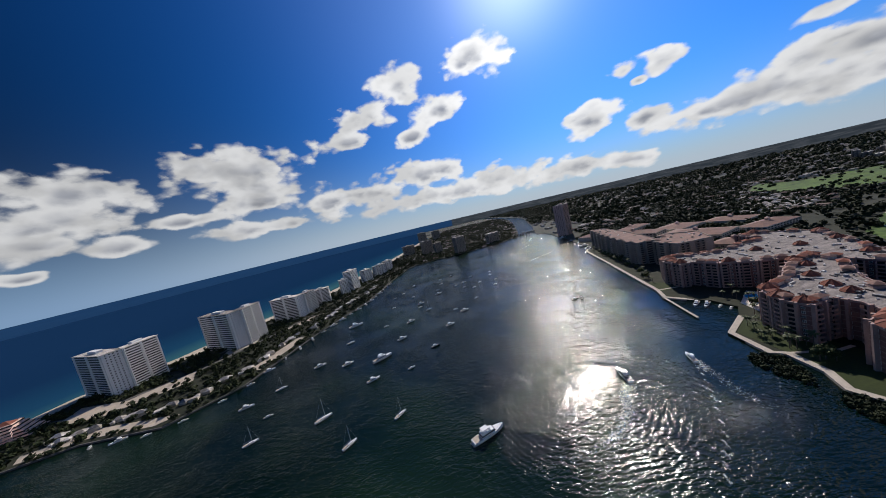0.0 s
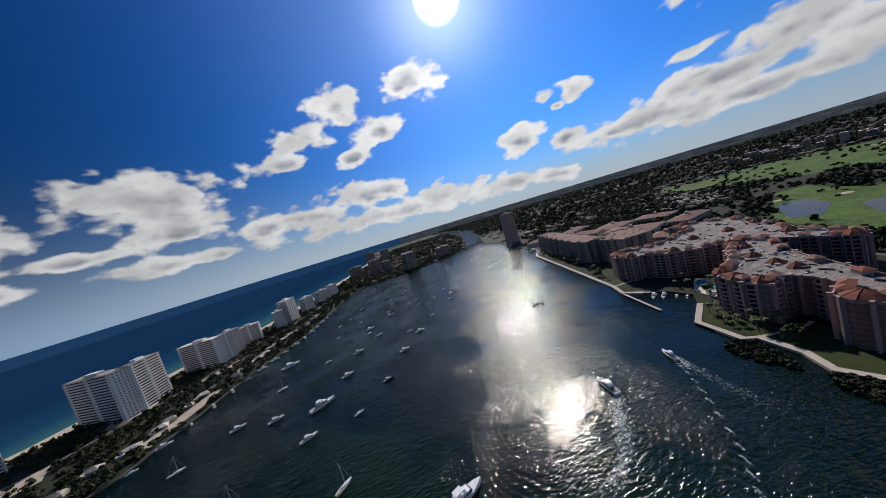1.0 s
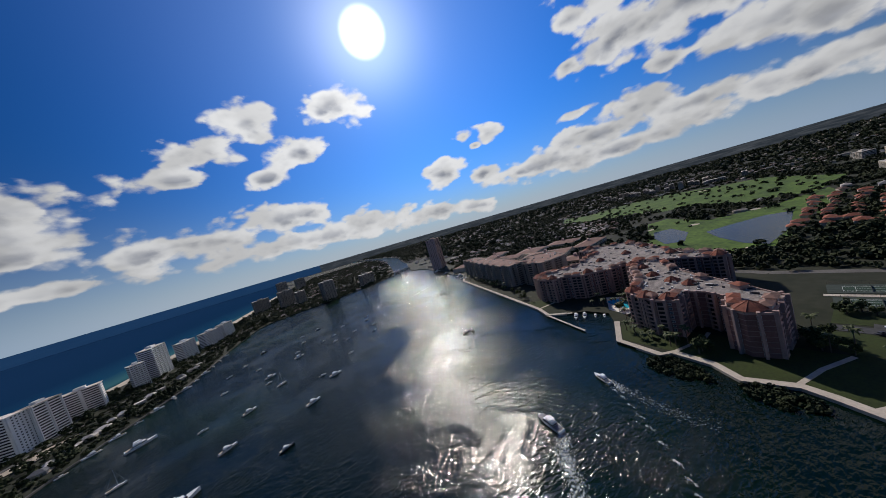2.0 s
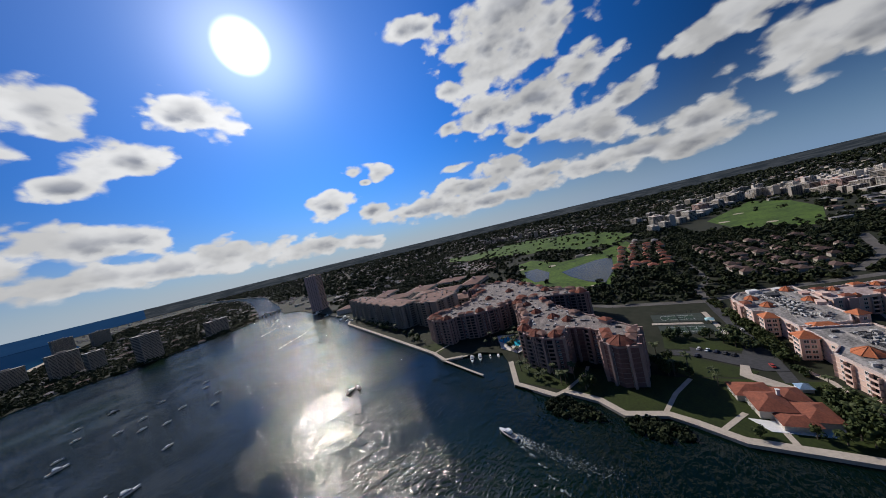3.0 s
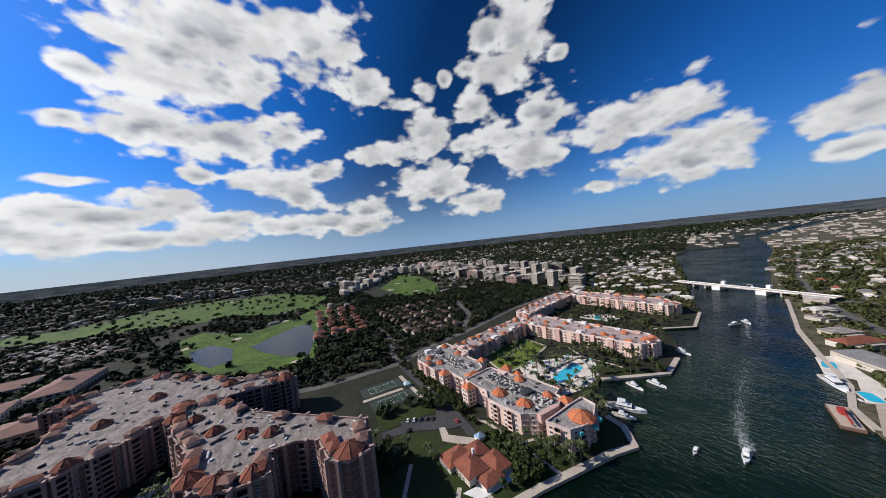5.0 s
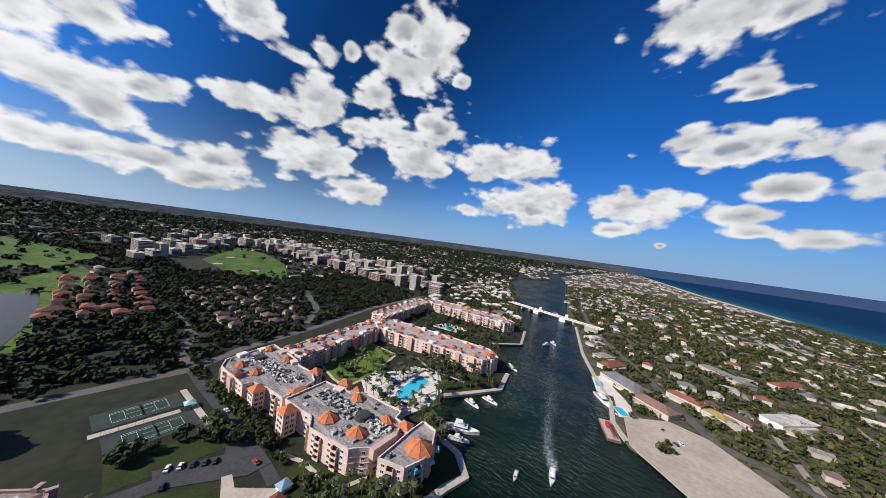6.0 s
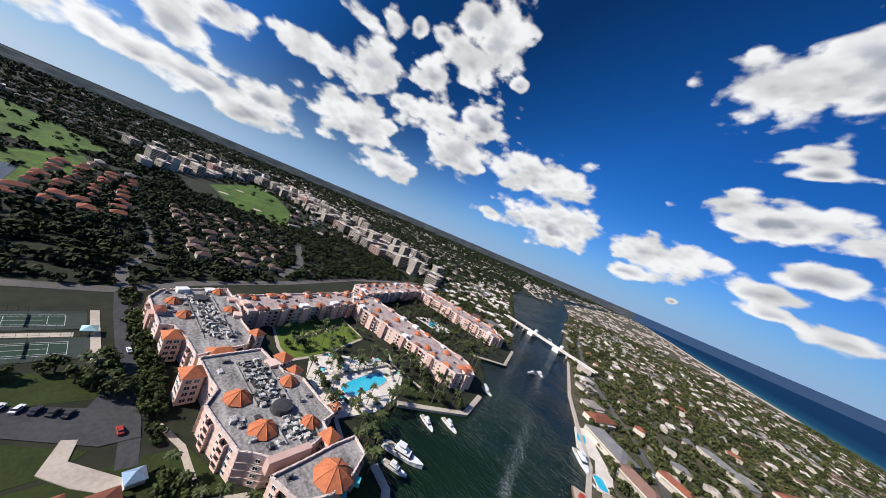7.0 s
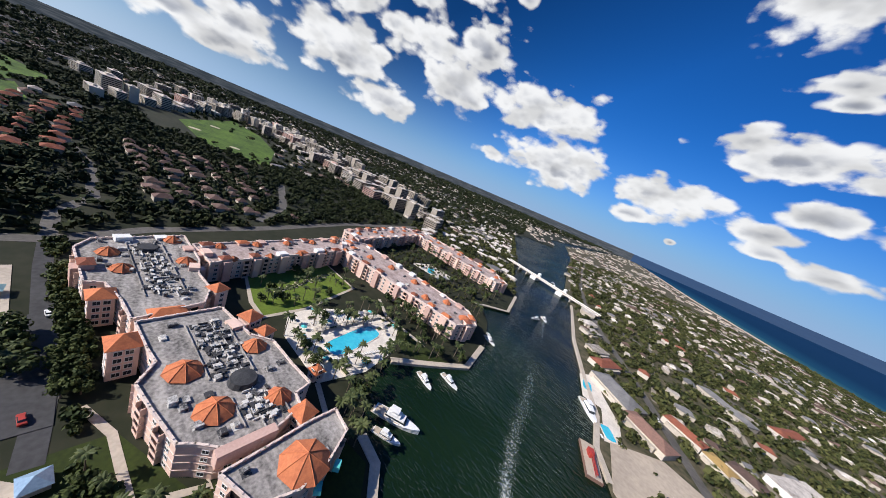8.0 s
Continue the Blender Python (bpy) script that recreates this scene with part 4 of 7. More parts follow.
# pools
def pool(x, y, sx, sy, turn, z=1.55):
    n = 20
    pts = []
    for i in range(n):
        a = 2 * math.pi * i / n
        px, py = math.copysign(abs(math.cos(a)) ** 0.5, math.cos(a)) * sx / 2, math.copysign(abs(math.sin(a)) ** 0.5, math.sin(a)) * sy / 2
        pts.append((x + math.cos(turn) * px - math.sin(turn) * py, y + math.sin(turn) * px + math.cos(turn) * py))
    t = thing("swimming_pool", "turquoise swimming pool with a pale stone rim", "pool")
    part("pool_basin", Geo().prism(ccw(pts), z - 0.6, z + 0.06), POOL, t)
    part("coping", Geo().ring(ccw(pts), z - 0.5, z + 0.14, 0.7), DECK, t)


ground_part("pool_deck", Geo().prism(ccw([(-318, 40), (-296, 30), (-258, 34), (-256, 60), (-264, 84), (-284, 104), (-306, 98), (-316, 64)]), 1.0, 1.46), DECK, "pale stone pool terrace crowded with sunbeds", "terrace")
pool(-282, 67, 14, 40, 0.26)
ground_part("pool_deck", Geo().prism(ccw([(-315, -250), (-285, -232), (-278, -212), (-300, -202), (-322, -225)]), 1.0, 1.5), DECK, "pale stone terrace round a curved pool", "terrace")
pool(-302, -228, 14, 30, -0.4)
pool(-372, 222, 9, 22, 0.7)
ground_part("pool_deck", Geo().prism(ccw([(-392, 205), (-352, 215), (-350, 245), (-388, 240)]), 1.0, 1.45), DECK, "pale stone terrace in the north court", "terrace")

# ---- tennis courts ----
def tennis_court(x, y, turn):
    t = thing("tennis_court", "dark green hard tennis court with white lines", "tennis court", "courts", at=Matrix.Translation((x, y, 1.45)) @ Matrix.Rotation(turn, 4, "Z"))
    part("surround", Geo().box(0, 0, -0.3, 19, 38, 0.3), COURT_D, t)
    part("playing_field", Geo().box(0, 0, 0, 10.97, 23.77, 0.03), COURT_G, t)
    g = Geo()
    for px in (-5.485, 5.485, -4.115, 4.115):
        g.box(px, 0, 0.03, 0.16, 23.77, 0.02)
    for py, w in ((-11.885, 10.97), (11.885, 10.97), (-6.4, 8.23), (6.4, 8.23)):
        g.box(0, py, 0.05, w, 0.16, 0.02)
    g.box(0, 0, 0.05, 0.16, 12.8, 0.02)
    part("court_marking", g, LINE, t)
    part("net", Geo().box(0, 0, 0.03, 12.8, 0.06, 0.95).box(0, 0, 0.98, 12.8, 0.08, 0.1), (DARK,), t)
    for px in (-6.4, 6.4):
        part("net_post", Geo().cone(px, 0, 0, 0.08, 1.1, 6, 0, 0.08), DARK, t)
    g = Geo()
    for px in (-9.4, 9.4):
        for i in range(13):
            g.cone(px, -18.6 + 3.1 * i, 0, 0.05, 3.0, 5, 0, 0.05)
        for z in (0.2, 1.5, 2.95):
            g.box(px, 0, z, 0.05, 37.4, 0.05)
    part("fence", g, DARK, t)


COURT_TURN = radians(6)
tennis_court(-333, -82, COURT_TURN)
tennis_court(-359, -86.5, COURT_TURN)
ground_part("court_path", strip(Geo(), [(-344, -106), (-346, -70)], 4, 1.0, 1.5), CONCRETE, "pale path between the tennis courts", "path")
ground_part("court_path", strip(Geo(), [(-372, -66), (-322, -60)], 3.5, 1.0, 1.52), CONCRETE, "pale path along the end of the courts", "path")
kiosk = thing("pavilion", "small open pavilion with a pale blue hipped roof", "pavilion", at=Matrix.Translation((-348, -65.5, 1.4)))
for sx in (-2, 2):
    for sy in (-2, 2):
        part("post", Geo().box(sx, sy, 0, 0.2, 0.2, 2.6), WHITE, kiosk)
part("roof", Geo().hip(0, 0, 2.6, 5, 5, 1.7), paint("pale_blue_roof", (0.42, 0.66, 0.68), (0.36, 0.58, 0.6), 3, 0.5, 0.6), kiosk)

# ---- clubhouse villa on the lawn ----
villa = thing("clubhouse", "low villa with several hipped red tile roofs and a white terrace", "house")
VT = radians(8)
for x, y, sx, sy, eave, h in ((-243, -66, 12, 15, 5.0, 2.6), (-232, -62, 16, 13, 5.6, 3.2), (-228, -48, 14, 11, 4.8, 2.6), (-242, -52, 11, 10, 4.6, 2.4), (-221, -56, 9, 12, 4.4, 2.0)):
    part("wall", Geo().box(x, y, 0.5, sx, sy, eave - 0.5, VT), CREAM, villa)
    part("roof", Geo().hip(x, y, eave, sx, sy, h, VT, 0, 0.7), RED_ROOF, villa, "weathered red clay tile hipped roof")
part("chimney", Geo().box(-237, -57, 5, 1.2, 1.2, 4.2, VT).box(-237, -57, 9.2, 1.5, 1.5, 0.3, VT), WHITE, villa)
part("skylight", Geo().hip(-252, -44, 3.6, 5, 5, 2.0, VT), paint("skylight_glass", (0.30, 0.42, 0.55), (0.2, 0.3, 0.42), 3, 0.6, 0.15), villa, "blue glass pyramid skylight")
part("wall", Geo().box(-252, -44, 0.5, 5, 5, 3.1, VT), WHITE, villa)
part("terrace", Geo().prism(ccw([(-276, -63), (-275, -59), (-266, -60), (-258, -51), (-251, -43), (-248, -48), (-255, -58), (-263, -66)]), 1.0, 1.66), CONCRETE, villa, "pale terrace paving")
part("terrace", Geo().prism(ccw([(-222, -72), (-214, -66), (-216, -42), (-222, -42)]), 1.0, 1.6), WHITE, villa, "white terrace paving")
for x, y in ((-243, -74), (-232, -69.2), (-228, -54)):
    for k in (-3, 0, 3):
        ob = part("window", SMALL_WINDOW, None, villa)
        ob.matrix_basis = Matrix.Translation((x + k, y + k * 0.14, 1.6)) @ Matrix.Rotation(VT + math.pi, 4, "Z")

# ---- flats with orange pavilion roofs ----
M_BLOCK = [(-301, -27), (-307, 2), (-284, 9), (-277, 17), (-260, 20), (-248, 23), (-245, 16), (-239, 16), (-235, 9), (-231, 1), (-234, -10), (-238, -15), (-240, -19), (-256, -24), (-267, -27), (-276, -22), (-284, -24)]
SE_BLOCK = [(-226, -11), (-228, 1), (-231, 16), (-232, 27), (-222, 27), (-215, 17), (-211, 6), (-213, -5)]
N_BLOCK = [(-366, -47), (-377, -42), (-389, -5), (-357, -1), (-340, -3), (-325, 0), (-312, -4), (-303, -28), (-318, -31), (-332, -36), (-333, -42)]
WING_N = [(-378, -2), (-414, 118), (-390, 126), (-354, 4)]
WING_E = [(-412, 118), (-404, 142), (-330, 160), (-274, 172), (-256, 160), (-262, 140), (-330, 122), (-388, 106)]
WING_F = [(-440, 134), (-486, 262), (-460, 274), (-416, 140)]
WING_G = [(-484, 268), (-478, 296), (-340, 322), (-312, 308), (-318, 288), (-460, 268)]
LABEL = "pale pink block of flats with grey roof and orange pavilions"
blocks = {}
for key, poly, roof, fl, units, seed in (("m", M_BLOCK, 14.6, 4, 26, 3), ("se", SE_BLOCK, 14.6, 4, 3, 4), ("n", N_BLOCK, 14.6, 4, 24, 5), ("wn", WING_N, 14.2, 4, 14, 6), ("we", WING_E, 14.4, 4, 16, 7), ("wf", WING_F, 14.2, 4, 10, 8), ("wg", WING_G, 14.2, 4, 12, 9)):
    blocks[key] = condo("apartment_building", LABEL, poly, 1.3, roof, fl, PEACH, 4.3, "wbw", "pink flats", units=units, seed=seed, limit=70, crenel=True, trim=PALE_PINK, roof_mat=WING_ROOF if key[0] == "w" else MEMBRANE)
dome(blocks["se"], -218, 10, 15.3, 8.4, 4.4)
for x, y, r in ((-248, -9, 6.2), (-269, -15, 6.2), (-276, 9, 5.0), (-246, 10, 5.0)):
    dome(blocks["m"], x, y, 15.2, r, 3.6)
for x, y in ((-362, -36), (-345, -31), (-381, -11), (-354, -7)):
    dome(blocks["n"], x, y, 15.2, 4.7, 3.0)
for i in range(5):
    for s in (-1, 1):
        dome(blocks["wn"], -368 - 6.5 * i * 1.0 + s * 9, 14 + 23 * i - s * -2, 14.9, 3.6, 2.4, n=4 if s > 0 else 8)
for x, y, r in ((-266, 156, 6.0), (-290, 158, 4.2), (-300, 140, 4.2), (-325, 148, 4.2), (-352, 140, 4.0), (-372, 128, 4.0)):
    dome(blocks["we"], x, y, 15.0, r, 3.2)
for x, y in ((-434, 150), (-446, 180), (-456, 214), (-468, 246)):
    dome(blocks["wf"], x, y, 14.8, 3.6, 2.4)
for x, y in ((-330, 306), (-362, 308), (-398, 300), (-436, 292)):
    dome(blocks["wg"], x, y, 14.8, 3.8, 2.6)
turret(blocks["n"], -323, -36.5, 1.2, 15.2, 7.5, 0.1)
turret(blocks["m"], -290, -30, 1.2, 15.2, 8.0, 0.1)
turret(blocks["n"], -324, 3, 1.2, 16.0, 6.5, 0.5)
turret(blocks["m"], -297, 12, 1.2, 16.0, 7.0, 0.5)
turret(blocks["m"], -289, 17, 1.2, 12.6, 6.0, 0.5)
turret(blocks["m"], -236, 16, 1.2, 15.4, 6.5, 0.3)
turret(blocks["m"], -262, 34, 1.2, 6.0, 5.0, 0.2)
# pink penthouse walls and low tiled roofs between the blocks
part("link_roof", Geo().hip(-307, -17, 14.9, 7, 12, 2.2, 0.1), ORANGE_ROOF, blocks["m"])
part("link_wall", Geo().box(-307, -17, 10, 8, 13, 4.9, 0.1), PINK, blocks["m"])
part("link_wall", Geo().box(-232, -3, 12, 3.2, 17, 5.2, 0.1), PINK, blocks["m"])
part("cooling_tower", Geo().cone(-258, 1, 14.7, 5.0, 2.4, 14, 0, 4.4).cone(-258, 1, 17.1, 4.0, 0.4, 14, 0, 2.0), DARK, blocks["m"], "dark round roof grille")
part("cooling_tower", Geo().cone(-368, -22, 14.7, 4.6, 2.0, 14, 0, 4.0), DARK, blocks["n"], "dark round roof grille")
# long screened rows of pipes and machines on the roofs
rr = random.Random(11)
for key, x0, y0, x1, y1, n in (("m", -296, -6, -262, -1, 110), ("m", -252, 3, -238, 5, 60), ("n", -375, -24, -320, -16, 120)):
    g = Geo()
    for i in range(n):
        t = rr.random()
        x, y = x0 + (x1 - x0) * t + rr.uniform(-1, 1), y0 + (y1 - y0) * t + rr.uniform(-5, 5)
        if rr.random() < 0.45:
            g.box(x, y, 14.75, rr.uniform(2.5, 7), 0.35, rr.uniform(0.4, 1.1), rr.choice((0.12, 0.12, 1.69)))
        else:
            g.box(x, y, 14.75, rr.uniform(0.7, 2.2), rr.uniform(0.7, 1.8), rr.uniform(0.5, 1.7), 0.12)
    tagged(part("pipework", g, METAL, blocks[key], "grey ducts and pipes on the roof"), kind="stuff")
    g = Geo()
    for i in range(n // 4):
        t = rr.random()
        x, y = x0 + (x1 - x0) * t + rr.uniform(-2, 2), y0 + (y1 - y0) * t + rr.uniform(-6, 6)
        g.box(x, y, 14.74, rr.uniform(0.8, 3.5), rr.uniform(0.5, 1.6), rr.uniform(0.2, 0.9), rr.choice((0.12, 0.12, 1.69)))
    tagged(part("machine_grilles", g, DARK, blocks[key], "black fan grilles on the roof"), kind="stuff")
    part("screen_wall", Geo().box((x0 + x1) / 2, (y0 + y1) / 2 + 7, 14.7, abs(x1 - x0), 0.25, 1.2, 0.12).box((x0 + x1) / 2, (y0 + y1) / 2 - 7, 14.7, abs(x1 - x0), 0.25, 0.8, 0.12), MEMBRANE, blocks[key])
# teal awnings at the water end
for x, y, a in ((-211.3, 1, 1.4), (-210.2, 12, 1.0), (-213.5, 20, 0.8)):
    part("awning", Geo().box(x, y, 11.6, 2.4, 3.6, 1.8, a, taper=0.8), TEAL, blocks["se"], "bright teal canvas awning")

# small penthouses with tile roofs that break the skyline of the wings
for key, poly in (("wn", WING_N), ("we", WING_E), ("wf", WING_F), ("wg", WING_G), ("n", N_BLOCK), ("m", M_BLOCK)):
    line = ccw(poly)
    for (ax, ay), (bx, by) in zip(line, line[1:] + line[:1]):
        d = math.hypot(bx - ax, by - ay)
        ux, uy, a = (bx - ax) / d, (by - ay) / d, math.atan2(by - ay, bx - ax)
        for i in range(int(d / 17)):
            if key in "nm" and rr.random() < 0.6:
                continue
            q = (i + 0.5) * d / int(d / 17) + rr.uniform(-3, 3)
            x, y = ax + ux * q - uy * 2.0, ay + uy * q + ux * 2.0
            w, tall = rr.uniform(4.5, 8), rr.uniform(1.0, 2.6)
            part("penthouse", Geo().box(x, y, 14, w, 4.6, tall + 0.8, a), rr.choice((PINK, PEACH, WHITE)), blocks[key])
            if rr.random() < 0.6:
                part("penthouse_roof", Geo().hip(x, y, 14.8 + tall, w, 4.6, 1.3, a), rr.choice((ORANGE_ROOF, RED_ROOF)), blocks[key])
            # a bay that stands out of the wall below
            part("wall_bay", Geo().box(x + uy * 3.0, y - ux * 3.0, 0.6, w * 0.8, 3.0, 14.6, a), rr.choice((PINK, PEACH)), blocks[key])

# ---- rose-coloured towers by the marina ----
B_EAST = [(-272, -202), (-257, -193), (-249, -174), (-250, -161), (-270, -161), (-271, -150), (-265, -138), (-244, -133), (-238, -124), (-241, -113), (-270, -112), (-322, -178), (-362, -206), (-370, -238), (-345, -232), (-320, -222), (-295, -206)]
B_WEST = [(-303, -333), (-293, -318), (-292, -294), (-305, -294), (-312, -270), (-333, -250), (-355, -236), (-366, -206), (-368, -158), (-388, -166), (-400, -205), (-440, -250), (-470, -290), (-446, -345), (-430, -346), (-420, -310), (-394, -316), (-361, -305), (-335, -318), (-322, -332)]
B_LABEL = "rose stucco block of flats with stacked balconies and red domes"
b_east = condo("apartment_tower", B_LABEL, B_EAST, 1.3, 28.4, 8, SHADED_ROSE, 5.6, "bwb", "rose towers", balc=ROSE_BALCONY, units=40, seed=21, trim=SHADED_BLUSH, roof_mat=TOWER_ROOF, limit=90)
b_west = condo("apartment_tower", B_LABEL, B_WEST, 1.3, 27.8, 8, SHADED_ROSE, 5.6, "bwb", "rose towers", balc=ROSE_BALCONY, units=40, seed=22, trim=SHADED_BLUSH, roof_mat=TOWER_ROOF, limit=90)
EAST_BAYS = ((-267, -196, 5.5), (-257, -182, 6), (-255, -167, 5.2), (-246, -123, 7), (-344, -230, 5))
WEST_BAYS = ((-303, -322, 7.5), (-297, -300, 5.4), (-321, -268, 5), (-370, -165, 5.5), (-446, -336, 6), (-460, -282, 6))
for tower, bays, inner in ((b_east, EAST_BAYS, ((-311, -198, 4.6), (-336, -216, 4.6), (-296, -178, 4.8), (-289, -164, 4.6))), (b_west, WEST_BAYS, ((-393, -210, 5), (-436, -254, 5), (-366, -234, 4.8), (-402, -262, 5), (-372, -280, 5)))):
    for x, y, r in bays:
        bay_tower(tower, x, y, 1.3, 28.6, r, 8, SHADED_ROSE, SHADED_BLUSH)
        dome(tower, x, y, 30.0, r * 1.22, 4.2, RED_ROOF, drum=SHADED_BLUSH)
    for x, y, r in inner:
        dome(tower, x, y, 29.0, r * 1.2, 3.8, RED_ROOF, drum=SHADED_BLUSH)

# tall bays, penthouses and pale arches that give the towers their stepped outline
for tower, poly, z in ((b_east, B_EAST, 28.4), (b_west, B_WEST, 27.8)):
    line = ccw(poly)
    for (ax, ay), (bx, by) in zip(line, line[1:] + line[:1]):
        d = math.hypot(bx - ax, by - ay)
        ux, uy, a = (bx - ax) / d, (by - ay) / d, math.atan2(by - ay, bx - ax)
        for q in ([0.04, 0.5, 0.96] if d > 18 else [0.5]):
            x, y = ax + ux * d * q, ay + uy * d * q
            part("pilaster", Geo().box(x + uy * 0.8, y - ux * 0.8, 0.6, 1.5, 2.6, z + 1.2, a), SHADED_BLUSH, tower)
        if d > 18:
            for q in (0.3, 0.7):
                x, y = ax + ux * d * q - uy * 4, ay + uy * d * q + ux * 4
                part("penthouse", Geo().box(x, y, z, rr.uniform(5, 9), 6, rr.uniform(1.5, 3.4), a), rr.choice((SHADED_BLUSH, PEACH)), tower)
                part("penthouse_roof", Geo().hip(x, y, z + 3.2, 8, 6, 1.6, a), rr.choice((RED_ROOF, RESORT_ROOF)), tower)
    g = Geo()
    xs, ys = [p[0] for p in poly], [p[1] for p in poly]
    for i in range(150):
        x, y = rr.uniform(min(xs), max(xs)), rr.uniform(min(ys), max(ys))
        if inside((x, y), poly):
            g.box(x, y, z + 0.1, rr.uniform(0.4, 7), rr.uniform(0.4, 1.2), rr.uniform(0.5, 1.6), rr.uniform(0, 3.1))
    tagged(part("pipework", g, METAL, tower, "grey ducts on the roof"), kind="stuff")

# ---- cream resort towers farther along the shore ----
A_LONG = [(-434, -622), (-412, -634), (-372, -532), (-346, -450), (-338, -412), (-368, -404), (-390, -462), (-412, -534)]
A_SHORT = [(-372, -404), (-352, -396), (-350, -354), (-392, -344), (-424, -392), (-398, -424)]
A_LABEL = "ten-storey cream apartment tower with rows of balconies"
condo("apartment_tower", A_LABEL, A_LONG, 1.3, 35.5, 10, SHADED_CREAM, 6.4, "bb.", "cream towers", balc=CREAM_BALCONY, units=24, seed=31, roof_mat=RESORT_ROOF, trim=SHADED_CREAM, limit=40)
condo("apartment_tower", A_LABEL, A_SHORT, 1.3, 35.5, 10, SHADED_CREAM, 6.4, "bb.", "cream towers", balc=CREAM_BALCONY, units=14, seed=32, roof_mat=RESORT_ROOF, trim=SHADED_CREAM, limit=40)
for poly in (A_LONG, A_SHORT):
    t = [o for o in scene.objects if o.name.startswith("apartment_tower") and o.get("group") == "cream towers"][0 if poly is A_LONG else -1]
    line = ccw(poly)
    for (ax, ay), (bx, by) in zip(line, line[1:] + line[:1]):
        d = math.hypot(bx - ax, by - ay)
        ux, uy, a = (bx - ax) / d, (by - ay) / d, math.atan2(by - ay, bx - ax)
        if uy < 0.25 or d < 12:
            continue
        n = max(1, int(d / 22))
        for k in range(n):
            q = (k + 0.5) * d / n
            x, y = ax + ux * q + uy * 2.4, ay + uy * q - ux * 2.4
            part("bay_wall", Geo().box(x, y, 0.6, 9.0, 4.8, 36.6, a), SHADED_CREAM, t)
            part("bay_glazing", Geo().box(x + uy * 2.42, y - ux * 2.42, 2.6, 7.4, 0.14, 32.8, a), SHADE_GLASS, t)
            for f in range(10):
                part("bay_slab", Geo().box(x + uy * 3.2, y - ux * 3.2, 1.5 + 3.42 * f, 9.4, 1.9, 1.2, a), SHADED_CREAM, t)
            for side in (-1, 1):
                part("fin", Geo().box(x + ux * 5.0 * side + uy * 0.9, y + uy * 5.0 * side - ux * 0.9, 0.6, 1.1, 6.0, 37.4, a), SHADED_CREAM, t)
            part("bay_roof", Geo().hip(x - uy * 2.0, y + ux * 2.0, 37.2, 10, 9, 2.0, a), RESORT_ROOF, t)
# the old resort behind them: long rose roofs
for x, y, sx, sy, h, a in ((-505, -470, 60, 95, 14, 0.3), (-560, -560, 70, 60, 12, 0.2), (-480, -590, 40, 110, 16, 0.35), (-600, -430, 80, 40, 9, 0.1), (-540, -670, 90, 40, 12, 0.3), (-640, -520, 50, 70, 9, 0.2), (-450, -690, 36, 60, 12, 0.4), (-470, -380, 40, 44, 10, 0.2)):
    t = thing("resort_wing", "long low resort wing with a rose tile roof", "building", "resort wings")
    part("wall", Geo().box(x, y, 0.8, sx, sy, h - 0.8, a), CREAM, t)
    part("roof", Geo().hip(x, y, h, sx, sy, 5, a), RESORT_ROOF, t)
    rows = Geo()
    for k in range(int((h - 2) / 3.4)):
        rows.box(x, y, 2.0 + 3.4 * k, sx + 0.3, sy + 0.3, 1.8, a, mat=1)
    for k in range(int(sx / 7) + 1):
        rows.box(x + math.cos(a) * (7 * k - sx / 2), y + math.sin(a) * (7 * k - sx / 2), 0.8, 2.6, sy + 0.9, h - 0.9, a)
    for k in range(int(sy / 7) + 1):
        rows.box(x - math.sin(a) * (7 * k - sy / 2), y + math.cos(a) * (7 * k - sy / 2), 0.8, sx + 0.9, 2.6, h - 0.95, a)
    part("window_band", rows, (CREAM, SHADE_GLASS), t)
    part("lantern", Geo().box(x, y, h + 4, 5, 5, 4, a).hip(x, y, h + 8, 5, 5, 2, a), PEACH, t)


